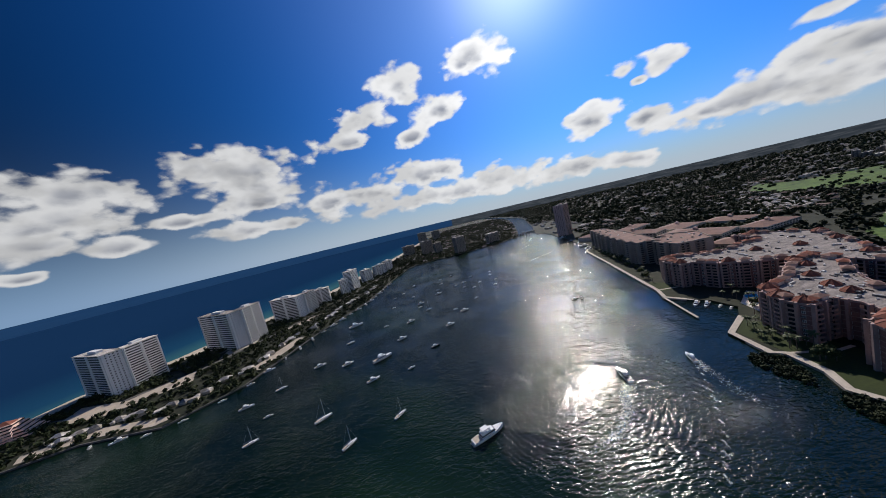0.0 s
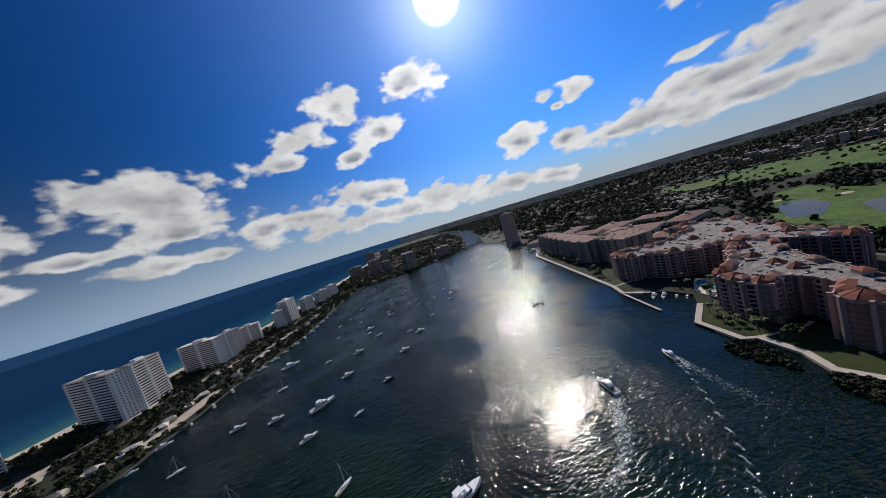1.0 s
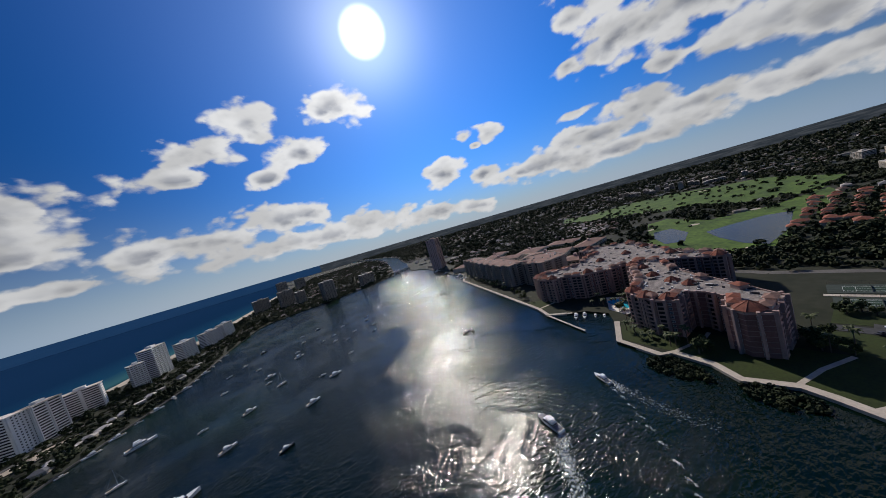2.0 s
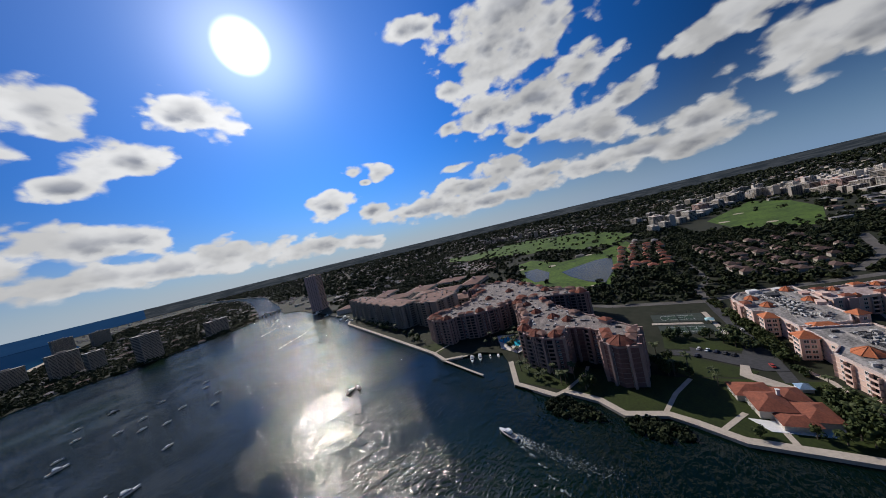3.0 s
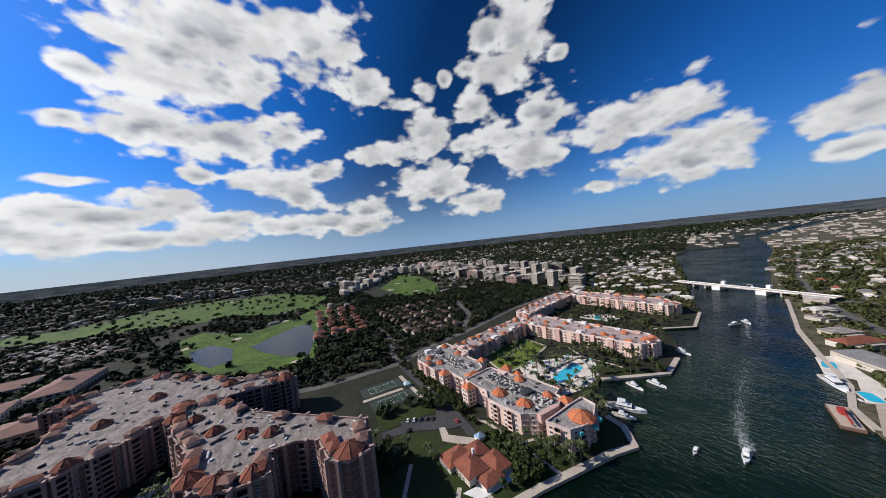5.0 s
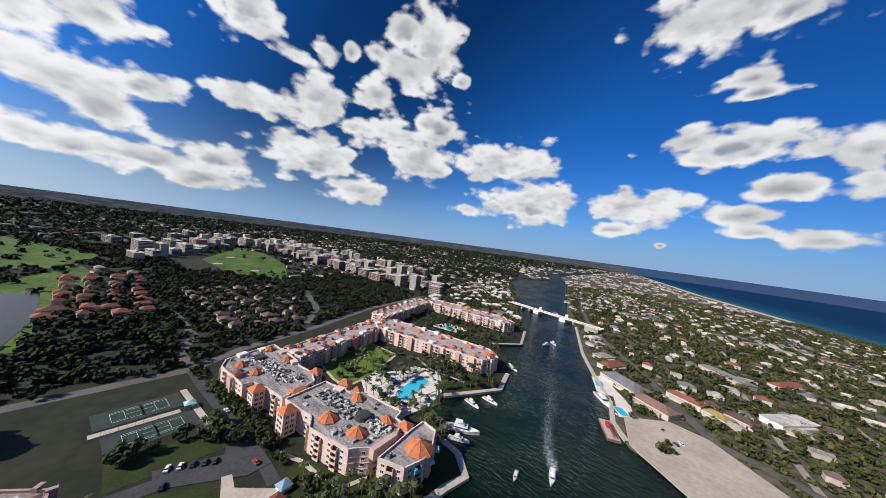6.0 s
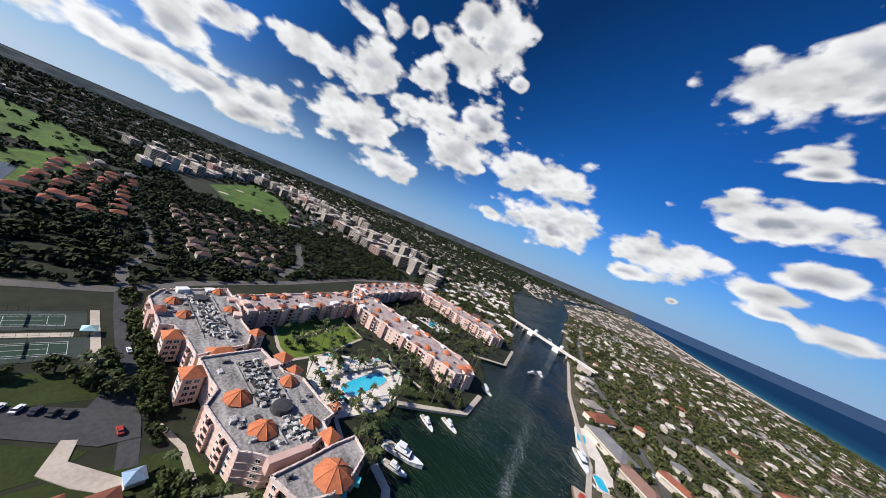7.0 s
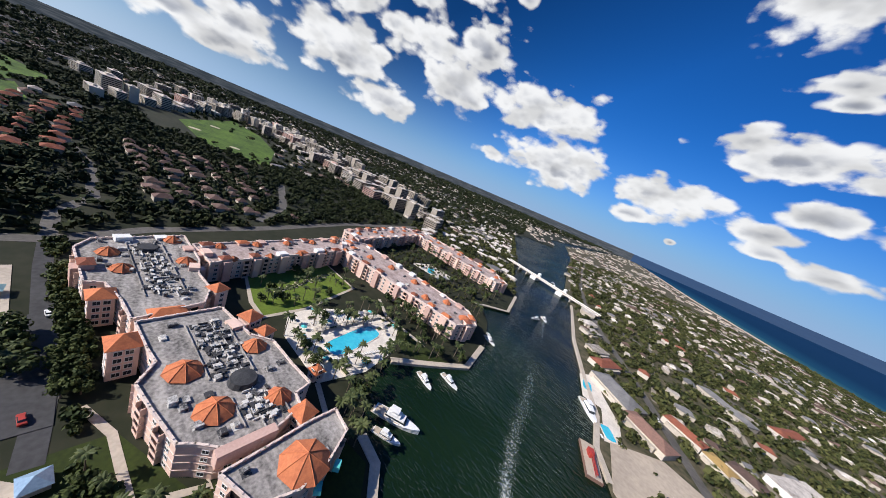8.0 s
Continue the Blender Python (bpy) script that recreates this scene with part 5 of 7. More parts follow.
def slab_tower(label, x, y, sx, sy, top, floors, turn, wall=WHITE, group="", roof_lip=1.2, far=False):
    """A tall block with a balcony strip on every floor of its two long sides, end walls, fins and an overhanging roof."""
    t = thing("apartment_tower", label, "building", group, at=Matrix.Translation((x, y, 1.2)) @ Matrix.Rotation(turn, 4, "Z"))
    h = top - 1.2
    part("wall", Geo().box(0, 0, 0, sx, sy, h), wall, t)
    part("roof", Geo().box(0, 0, h, sx + roof_lip * 2, sy + roof_lip * 2, 0.5), PALE_ROOF, t)
    part("roof_house", Geo().box(0, 0, h + 0.5, sx * 0.3, sy * 0.4, 3.6), wall, t)
    step = h / floors
    strip_geo = Geo().box(0, 0, -0.1, sx * 0.42, 1.6, 0.22).box(0, 0.72, 0.12, sx * 0.42, 0.12, 0.8).box(0, -0.72, 0.3, sx * 0.40, 0.1, 2.0, mat=1)
    me = strip_geo.mesh("balcony_strip", wall, SHADE_GLASS)
    side_geo = Geo()
    for k in range(4):
        side_geo.box((k - 1.5) * sy * 0.2, 0, 0.5, 1.7, 0.16, 1.5, mat=1)
    side_geo.box(0, 0, 0, sy * 0.8, 0.3, 0.16)
    side = side_geo.mesh("window_band", wall, GLASS)
    if far:
        band = Geo().box(0, 0, 0.5, sx + 0.3, sy + 0.3, 1.5, mat=1).box(0, 0, -0.12, sx * 0.92, sy + 2.4, 0.24).box(0, sy / 2 + 1.1, 0.1, sx * 0.92, 0.12, 0.8).box(0, -sy / 2 - 1.1, 0.1, sx * 0.92, 0.12, 0.8)
        row = band.mesh("storey_row", wall, SHADE_GLASS)
        for k in range(floors):
            ob = part("storey_row", row, None, t)
            ob.matrix_basis = Matrix.Translation((0, 0, k * step + 0.4))
    for k in range(0 if far else floors):
        for s, turn_to in ((1, 0.0), (-1, math.pi)):
            for q in (-0.245, 0.245):
                ob = part("balcony_strip", me, None, t)
                ob.matrix_basis = Matrix.Translation((q * sx, s * (sy / 2 + 0.75), k * step + 0.4)) @ Matrix.Rotation(turn_to, 4, "Z")
            ob = part("window_band", side, None, t)
            ob.matrix_basis = Matrix.Translation((s * (sx / 2 + 0.03), 0, k * step + 0.4)) @ Matrix.Rotation(math.pi / 2, 4, "Z")
    for s in (-1, 1):
        for q in ((-0.47, -0.24, 0.0, 0.24, 0.47) if far else (-0.47, 0.0, 0.47)):
            part("fin", Geo().box(q * sx, s * (sy / 2 + 0.8), 0, 1.0, 1.7, h), wall, t)
    return t


TL = "tall white beachfront apartment tower with balconies on every floor"


def front_tower(ax, ay, bx, by, deep, top, floors, far=False):
    """A slab tower whose lake front runs from a to b; the sea lies behind it."""
    d = math.hypot(bx - ax, by - ay)
    ux, uy = (bx - ax) / d, (by - ay) / d
    nx, ny = (uy, -ux) if uy - 0.7 * ux > 0 or -ux * 0.7 + uy > 0 else (-uy, ux)
    slab_tower(TL, (ax + bx) / 2 + nx * deep / 2, (ay + by) / 2 + ny * deep / 2, d, deep, top, floors, math.atan2(uy, ux), group="beach towers", far=far)


for row in ((472, -466, 566, -518, 21, 67, 17), (455, -508, 469, -465, 20, 67, 17), (346, -552, 433, -602, 21, 69, 17), (334, -594, 343, -550, 20, 69, 17), (283, -676, 356, -706, 20, 52, 14), (266, -704, 280, -674, 19, 52, 14),
            (258, -786, 300, -776, 18, 40, 11), (222, -832, 240, -822, 18, 44, 12, True), (198, -884, 208, -842, 22, 60, 16, True), (168, -960, 186, -930, 18, 42, 11, True), (130, -1050, 160, -1010, 18, 38, 10, True), (110, -1110, 128, -1075, 18, 40, 10, True)):
    front_tower(*row)
slab_tower("pink resort tower of twenty-seven storeys above the inlet", -484, -886, 36, 30, 101, 27, 0.6, PINK, "resort tower")
# the darkened cream walls carry the shade of their sunless side
FAR = "mid-rise apartment block, walls darkened for shade, at the lake end"
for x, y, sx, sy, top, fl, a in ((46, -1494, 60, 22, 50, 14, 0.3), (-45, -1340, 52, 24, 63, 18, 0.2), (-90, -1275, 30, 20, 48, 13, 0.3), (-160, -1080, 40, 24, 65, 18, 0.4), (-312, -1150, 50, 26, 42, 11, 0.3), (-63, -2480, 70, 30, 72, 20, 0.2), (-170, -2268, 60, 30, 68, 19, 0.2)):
    slab_tower(FAR, x, y, sx, sy, top, fl, a, SHADED_CREAM, "lake end blocks", far=True)
# stepped pink building by the sea
t = thing("apartment_building", "stepped pink terrace building with a red roof by the beach", "building")
for k in range(6):
    part("storey", Geo().box(548 + k * 2, -392 - k, 1.2 + 3.2 * k, 46 - 5 * k, 34 - 3 * k, 3.2, 0.4).ring([(548 + 23 - 2.5 * k, -392 - 17), (548 + 23 - 2.5 * k, -392 + 17), (548 - 22, -392 + 17)], 1.2 + 3.2 * k, 2.0 + 3.2 * k, 0.3), PEACH, t)
    part("glazing", Geo().box(548 + k * 2, -392 - k, 2.0 + 3.2 * k, 46.3 - 5 * k, 34.3 - 3 * k, 1.6, 0.4), SHADE_GLASS, t)
part("roof", Geo().hip(558, -397, 20.4, 16, 14, 4, 0.4), RED_ROOF, t)

# ---- downtown ----
rd = random.Random(5)
DOWNTOWN = [(-1090, -60, 46), (-1200, 0, 40), (-1300, 70, 38), (-1390, 150, 40), (-1420, 230, 44), (-1300, 300, 38), (-1230, 330, 42), (-1160, 380, 46), (-1090, 350, 34), (-1010, 390, 30), (-940, 350, 28), (-890, 360, 30),
            (-830, 345, 30), (-760, 350, 32), (-700, 330, 30), (-680, 372, 28), (-725, 455, 26), (-742, 520, 40), (-1000, 470, 24), (-1240, 560, 34), (-1480, 120, 30), (-1550, 40, 28), (-1600, 200, 34), (-1460, -60, 26), (-1330, -110, 24), (-1180, 420, 30),
            (-880, 440, 22), (-640, 420, 20), (-1550, 330, 36), (-1750, 100, 30), (-1700, 420, 30), (-1900, 300, 26), (-1350, 460, 30)]
for i, (x, y, h) in enumerate(DOWNTOWN):
    w, h = (CREAM, SHADED_CREAM, PINK, SHADED_CREAM)[i % 4], h * 0.76
    slab_tower("pale mid-rise downtown block with rows of balconies", x, y, rd.uniform(34, 62), rd.uniform(18, 26), h, int(h / 3.3), rd.choice((0.2, 0.25, 1.8, 0.5)), w, "downtown blocks", far=True)

# the town centre round them: pale blocks of several storeys, too many to count
town = []
for sx, sy, storeys in ((34, 18, 5), (46, 18, 7), (26, 20, 8), (60, 20, 4), (30, 16, 10)):
    g = Geo().box(0, 0, 0, sx, sy, storeys * 3.3 + 0.8)
    for k in range(storeys):
        g.box(0, 0, 1.1 + 3.3 * k, sx + 0.3, sy + 0.3, 1.5, mat=1)
    for k in range(int(sx / 6) + 1):
        g.box(-sx / 2 + 6 * k, 0, 0, 1.4, sy + 1.6, storeys * 3.3 + 0.8)
    town.append(g.box(0, 0, storeys * 3.3 + 0.8, sx + 0.8, sy + 0.8, 0.5, mat=2).box(sx * 0.2, 0, storeys * 3.3 + 1.3, 6, 6, 2.6))
TOWN_ZONES = ([(-960, -110), (-1040, -20), (-1200, 60), (-1420, 90), (-1560, 200), (-1500, 420), (-1300, 470), (-1230, 330), (-1400, 240), (-1380, 160), (-1180, 30), (-1020, -60)],
              [(-1300, 240), (-1180, 300), (-900, 330), (-620, 345), (-520, 380), (-620, 470), (-900, 520), (-1250, 520)], [(-1750, -1000), (-1450, -400), (-1520, -340), (-1900, -960)])
for k, (zone, count, wall) in enumerate(zip(TOWN_ZONES, (60, 60, 26), (CREAM, SHADED_CREAM, SHADED_CREAM))):
    xs, ys = [p[0] for p in zone], [p[1] for p in zone]
    out = []
    while len(out) < count:
        x, y = rd.uniform(min(xs), max(xs)), rd.uniform(min(ys), max(ys))
        if inside((x, y), zone) and not any(abs(x - w[1]) < 34 and abs(y - w[2]) < 22 for w in out) and not any(abs(x - d[0]) < 34 and abs(y - d[1]) < 26 for d in DOWNTOWN):
            out.append((rd.randrange(len(town)), x, y, 1.2, rd.choice((0.2, 0.3, 1.8)), rd.uniform(0.7, 1.05), rd.uniform(0.8, 1.25)))
    tagged(joined("town_blocks", town, out, (wall, SHADE_GLASS, PALE_ROOF)), "dense pale mid-rise blocks of the town centre", "buildings", kind="stuff")

# ---- bascule bridge ----
bridge = thing("bascule_bridge", "white concrete bascule bridge across the channel", "bridge")
B0, B1 = Vector((-404, 500, 0)), Vector((-238, 474, 0))
bdir = (B1 - B0).normalized()
bturn = math.atan2(bdir.y, bdir.x)
mid = (B0 + B1) / 2
part("deck", Geo().box(mid.x, mid.y, 5.4, 200, 13, 1.1, bturn), CONCRETE, bridge)
for s in (-1, 1):
    ox, oy = -math.sin(bturn) * 6.3 * s, math.cos(bturn) * 6.3 * s
    part("parapet", Geo().box(mid.x + ox, mid.y + oy, 6.5, 200, 0.4, 1.0, bturn), WHITE, bridge)
    for k in range(24):
        c = B0 - bdir * 12 + bdir * (8.2 * k)
        part("parapet_post", Geo().box(c.x + ox, c.y + oy, 6.5, 0.7, 0.7, 1.35, bturn), WHITE, bridge)
for d in (0.34, 0.68):
    c = B0.lerp(B1, d)
    part("bascule_pier", Geo().box(c.x, c.y, -3, 12, 20, 8.4, bturn), WHITE, bridge)
    part("bridge_house", Geo().box(c.x + 2, c.y + 8.4, 5.4, 5, 5, 6.5, bturn).hip(c.x + 2, c.y + 8.4, 11.9, 5, 5, 1.6, bturn), WHITE, bridge)
for d in (0.02, 0.12, 0.23, 0.8, 0.9, 1.0):
    c = B0.lerp(B1, d)
    part("pier", Geo().box(c.x, c.y, -3, 2, 12, 8.4, bturn), CONCRETE, bridge)

inlet = thing("inlet_bridge", "low dark road bridge across the far inlet", "bridge")
part("deck", Geo().box(-462, -1172, 5.0, 96, 11, 1.2, 0.08), ROAD, inlet)
part("parapet", Geo().box(-462, -1166.8, 6.2, 96, 0.4, 1.0, 0.08), CONCRETE, inlet)
part("parapet", Geo().box(-462, -1177.2, 6.2, 96, 0.4, 1.0, 0.08), CONCRETE, inlet)
for k in range(6):
    part("pier", Geo().box(-497 + 14 * k, -1174.8 + 1.1 * k, -3, 1.8, 10, 8, 0.08), CONCRETE, inlet)
part("bridge_house", Geo().box(-450, -1164, 0, 6, 6, 12, 0.08).hip(-450, -1164, 12, 6, 6, 2.2, 0.08), CREAM, inlet)

# ---- boats ----
def hull(g, length, beam, deck, mat=0, bow=0.75, stern=0.85):
    """A boat's hull along +y, lofted through sections, with a deck."""
    secs = [(-0.5, stern), (-0.3, 0.98), (0.0, 1.0), (0.2, 0.86), (0.36, 0.55), (0.46, 0.2), (0.5, 0.02)]
    rows = []
    for t, w in secs:
        b, rise = beam / 2 * w, deck * (1 + 0.35 * max(0, t) * 2)
        rows.append([(-b, length * t, rise), (-b * bow, length * (t - 0.01 * w), 0.0), (0, length * (t * 0.96), -0.5), (b * bow, length * (t - 0.01 * w), 0.0), (b, length * t, rise)])
    k = len(rows)
    vs = [p for r in rows for p in r]
    fs = [(i * 5 + j, i * 5 + j + 1, i * 5 + j + 6, i * 5 + j + 5) for i in range(k - 1) for j in range(4)]
    fs += [(i * 5 + 4, i * 5, i * 5 + 5, i * 5 + 9) for i in range(k - 1)] + [(0, 1, 2, 3, 4)]
    return g.add(vs, fs, mat)


def motor_yacht(length, label, dark=False, group="moored boats"):
    L, b = length, length * 0.27
    t = thing("motor_yacht", label, "boat", group)
    part("hull", hull(Geo(), L, b, L * 0.085), NAVY if dark else GEL, t)
    d = L * 0.085
    part("deck", Geo().prism([(-b * 0.4, -L * 0.47), (b * 0.4, -L * 0.47), (b * 0.44, 0), (b * 0.34, L * 0.24), (0, L * 0.42), (-b * 0.34, L * 0.24), (-b * 0.44, 0)], d + 0.02, d + 0.16), TEAK, t)
    part("cabin", Geo().box(0, -L * 0.04, d + 0.1, b * 0.72, L * 0.42, L * 0.085, taper=0.9), GEL, t)
    part("cabin_window", Geo().box(0, -L * 0.04, d + 0.1 + L * 0.028, b * 0.735, L * 0.425, L * 0.03, taper=0.95), GLASS, t)
    part("windscreen", Geo().box(0, L * 0.15, d + 0.15, b * 0.6, L * 0.1, L * 0.06, taper=0.6), GLASS, t)
    if L > 9:
        part("flybridge", Geo().box(0, -L * 0.08, d + L * 0.088, b * 0.62, L * 0.26, L * 0.03).box(0, L * 0.03, d + L * 0.118, b * 0.5, L * 0.05, L * 0.03, taper=0.7), GEL, t)
        part("hardtop", Geo().box(0, -L * 0.1, d + L * 0.175, b * 0.6, L * 0.2, L * 0.012).box(-b * 0.26, -L * 0.17, d + L * 0.115, 0.12, 0.12, L * 0.06).box(b * 0.26, -L * 0.17, d + L * 0.115, 0.12, 0.12, L * 0.06).box(b * 0.26, -L * 0.02, d + L * 0.115, 0.12, 0.12, L * 0.06).box(-b * 0.26, -L * 0.02, d + L * 0.115, 0.12, 0.12, L * 0.06), GEL, t)
    part("swim_platform", Geo().box(0, -L * 0.52, 0.25, b * 0.7, L * 0.06, 0.15), TEAK, t)
    return t


def sailing_boat(length, label, furled=CANVAS):
    L, b = length, length * 0.28
    t = thing("sailing_boat", label, "boat", "moored boats")
    part("hull", hull(Geo(), L, b, L * 0.08, bow=0.7, stern=0.6), GEL, t)
    d = L * 0.08
    part("deck", Geo().prism([(-b * 0.27, -L * 0.47), (b * 0.27, -L * 0.47), (b * 0.44, 0), (b * 0.3, L * 0.26), (0, L * 0.43), (-b * 0.3, L * 0.26), (-b * 0.44, 0)], d + 0.02, d + 0.14), TEAK, t)
    part("coachroof", Geo().box(0, L * 0.04, d + 0.1, b * 0.5, L * 0.36, 0.55, taper=0.85), GEL, t)
    part("mast", Geo().cone(0, L * 0.1, d, 0.13, L * 1.15, 6, 0, 0.07), WHITE, t)
    part("boom", Geo().box(0, -L * 0.12, d + 1.7, 0.16, L * 0.42, 0.16), WHITE, t)
    part("furled_sail", Geo().box(0, -L * 0.12, d + 1.86, 0.34, L * 0.4, 0.34, taper=0.7), furled, t)
    for y0 in (L * 0.48, -L * 0.47):
        g = Geo()
        g.add([(-0.04, y0, d), (0.04, y0, d), (0.03, L * 0.1, d + L * 1.12), (-0.03, L * 0.1, d + L * 1.12)], [(0, 1, 2, 3)])
        g.add([(0, y0 - 0.04, d), (0, y0 + 0.04, d), (0, L * 0.1 + 0.03, d + L * 1.12), (0, L * 0.1 - 0.03, d + L * 1.12)], [(0, 1, 2, 3)])
        part("stay", g, WHITE, t)
    return t


def afloat(x, y, heading, z=0.05):
    return Matrix.Translation((x, y, z)) @ Matrix.Rotation(radians(-heading), 4, "Z")


big = motor_yacht(24, "large white motor yacht with a flybridge moored on the lake")
mid_boat = motor_yacht(14, "white cabin cruiser at anchor on the lake")
small = motor_yacht(8.5, "small white motor boat at anchor")
dark = motor_yacht(11, "dark-hulled cabin boat at anchor", True)
sloop = sailing_boat(12, "white sailing boat at anchor with a bare mast")
ketch = sailing_boat(15, "larger sailing boat at anchor with stays and a furled blue sail")
big.matrix_basis, mid_boat.matrix_basis, small.matrix_basis = afloat(-16, -171, 250), afloat(213, -303, 250), afloat(176, -273, 250)
sloop.matrix_basis, ketch.matrix_basis, dark.matrix_basis = afloat(187, -325, 245), afloat(114, -243, 235), afloat(7, -325, 250)
ANCHORED = [(sloop, 173, -238, 240), (sloop, 82, -201, 225), (sloop, 45, -218, 225), (mid_boat, 154, -359, 245), (mid_boat, 115, -342, 245), (sloop, 127, -413, 245), (big, 134, -489, 245), (small, 77, -445, 250),
            (mid_boat, 76, -286, 245), (big, 71, -331, 240), (mid_boat, 49, -376, 240), (mid_boat, 37, -436, 240), (small, 36, -289, 240), (mid_boat, -19, -380, 250), (small, 71, -541, 240), (small, 34, -585, 240), (small, 20, -500, 240),
            (mid_boat, -48, -422, 260), (small, -36, -438, 260), (small, -78, -470, 250), (small, -141, -560, 250), (small, -109, -570, 250), (small, -80, -600, 250), (small, -33, -640, 250), (small, -103, -640, 250), (small, -150, -640, 255),
            (small, -74, -560, 250), (small, 73, -615, 240), (small, 55, -640, 240), (dark, 29, -690, 250), (small, -36, -690, 250), (dark, -66, -700, 250), (small, -128, -523, 260), (small, -142, -610, 250), (mid_boat, 18, -523, 245), (dark, -188, -350, 260), (small, -90, -540, 250), (small, -60, -590, 250), (small, -20, -590, 250), (sloop, 6, -474, 240), (mid_boat, -20, -560, 250)]
for src, x, y, h in ANCHORED:
    copy_thing(src, afloat(x, y, h))
DOCKED = [(big, -224, 59, 60), (mid_boat, -219.5, 50, 62), (mid_boat, -238, 91, 98), (mid_boat, -231, 107, 92), (mid_boat, -250, 182, 100), (small, -256, 190, 100), (mid_boat, -258, 300, 200), (small, -270, -238, 60), (mid_boat, -266, -247, 60), (small, -272, -230, 60),
          (mid_boat, -262, -254, 60), (big, -166, 198, 140), (small, -152, 180, 140), (mid_boat, -318, 520, 160), (mid_boat, -298, 640, 170), (small, -330, 545, 40), (mid_boat, -380, -602, 110), (mid_boat, -386, -622, 110), (big, -396, -650, 100), (mid_boat, -412, -700, 100), (mid_boat, -424, -760, 100), (big, -446, -842, 100)]
for src, x, y, h in DOCKED:
    tagged(copy_thing(src, afloat(x, y, h)), group="docked boats")
shore_line = [(397, -318), (303, -305), (251, -350), (206, -497), (140, -644), (100, -820)]
rb = random.Random(8)
for (ax, ay), (bx, by) in zip(shore_line, shore_line[1:]):
    n = int(math.hypot(bx - ax, by - ay) / 26)
    for i in range(n):
        t = (i + 0.5) / n
        tagged(copy_thing(rb.choice((small, mid_boat, small)), afloat(ax + (bx - ax) * t - 5, ay + (by - ay) * t + 3, rb.choice((60, 150, 240)))), group="docked boats")
# boats under way
ferry = motor_yacht(19, "broad workboat with a dark blue open deck under way", False, "boats under way")
ferry.matrix_basis = afloat(-126, -187, 190)
part("foredeck", Geo().box(0, 4.2, 2.0, 4.2, 7.0, 0.12).box(0, -6.6, 1.9, 4.0, 3.6, 0.14), NAVY, ferry, "dark blue open deck")
run_boat = copy_thing(mid_boat, afloat(-179, -184, 200))
tagged(run_boat, "white motor boat under way with a foaming wake", group="boats under way")
tagged(copy_thing(mid_boat, afloat(-166, 69, 165)), "white motor boat under way in the channel", group="boats under way")
tagged(copy_thing(small, afloat(-181, 53, 165)), "small boat under way in the channel", group="boats under way")
tagged(copy_thing(mid_boat, afloat(-253, 316, 132)), "white boat heading for the bridge", group="boats under way")
tagged(copy_thing(dark, afloat(-195, -348, 200)), "dark boat in the sun glitter", group="boats under way")
tagged(copy_thing(small, afloat(-300, 560, 160)), group="boats under way")


def wake(points, w0, w1, count, seed, low=0.3, high=1.1, comb=0.0):
    """Torn scraps of foam strewn along a boat's track, thick in the middle and thin at the edges."""
    q, g = random.Random(seed), Geo()
    ts = np.linspace(0, 1, len(points))
    xs, ys = [p[0] for p in points], [p[1] for p in points]
    for i in range(count):
        t = q.random() ** 1.25
        x, y = float(np.interp(t, ts, xs)), float(np.interp(t, ts, ys))
        x1, y1 = float(np.interp(t + 0.02, ts, xs)), float(np.interp(t + 0.02, ts, ys))
        x0, y0 = float(np.interp(t - 0.02, ts, xs)), float(np.interp(t - 0.02, ts, ys))
        a = math.atan2(y1 - y0, x1 - x0)
        d = q.gauss(0, 0.4) * (w0 + (w1 - w0) * t)
        x, y = x - math.sin(a) * d, y + math.cos(a) * d
        size, a = q.uniform(low, high) * (1 - 0.4 * t), a + comb + q.gauss(0, 0.35)
        n = 7
        ring = [(x + size * q.uniform(0.6, 1.2) * (1.6 * math.cos(a) * math.cos(k * 6.283 / n) - 0.5 * math.sin(a) * math.sin(k * 6.283 / n)),
                 y + size * q.uniform(0.6, 1.2) * (1.6 * math.sin(a) * math.cos(k * 6.283 / n) + 0.5 * math.cos(a) * math.sin(k * 6.283 / n)), 0.03) for k in range(n)]
        g.add(ring + [(x, y, 0.09)], [(k, (k + 1) % n, n) for k in range(n)])
    tagged(part("wake", g, FOAM), "white foam wake trailing behind a boat", "wake", kind="stuff")


# the boat that is under way lays a combed line of crests and a thin sheet of spray
crests = [(-177, -181), (-169, -166), (-155, -148), (-136, -126), (-121, -113), (-105, -100)]
for k in range(13):
    t = 0.06 + 0.072 * k
    x, y = float(np.interp(t, np.linspace(0, 1, 6), [p[0] for p in crests])), float(np.interp(t, np.linspace(0, 1, 6), [p[1] for p in crests]))
    wake([(x - 0.8, y - 2.6), (x + 0.8, y + 2.2)], 1.0, 0.8, 42, 300 + k, 0.15, 0.5)
wake([(-180, -180), (-176, -168), (-171, -150), (-169, -136), (-172, -124)], 2.2, 8, 900, 41, 0.12, 0.4)
wake([(-180, -182), (-177, -174), (-173, -168)], 1.6, 2.5, 110, 42, 0.3, 0.9)
wake([(-124, -178), (-112, -168), (-106, -160), (-98, -151), (-88, -144), (-77, -139)], 5, 6, 1300, 43, 0.2, 0.7)
wake([(-88, -144), (-64, -138), (-47, -138), (-30, -137)], 3, 5, 160, 44, 0.3, 0.7)
wake([(-168, 76), (-176, 90), (-185, 112), (-194, 143), (-203, 170), (-215, 205)], 3.6, 8, 2600, 45, 0.15, 0.42)
wake([(-250, 308), (-240, 280), (-232, 262)], 1.6, 2.4, 160, 46, 0.3, 0.7)
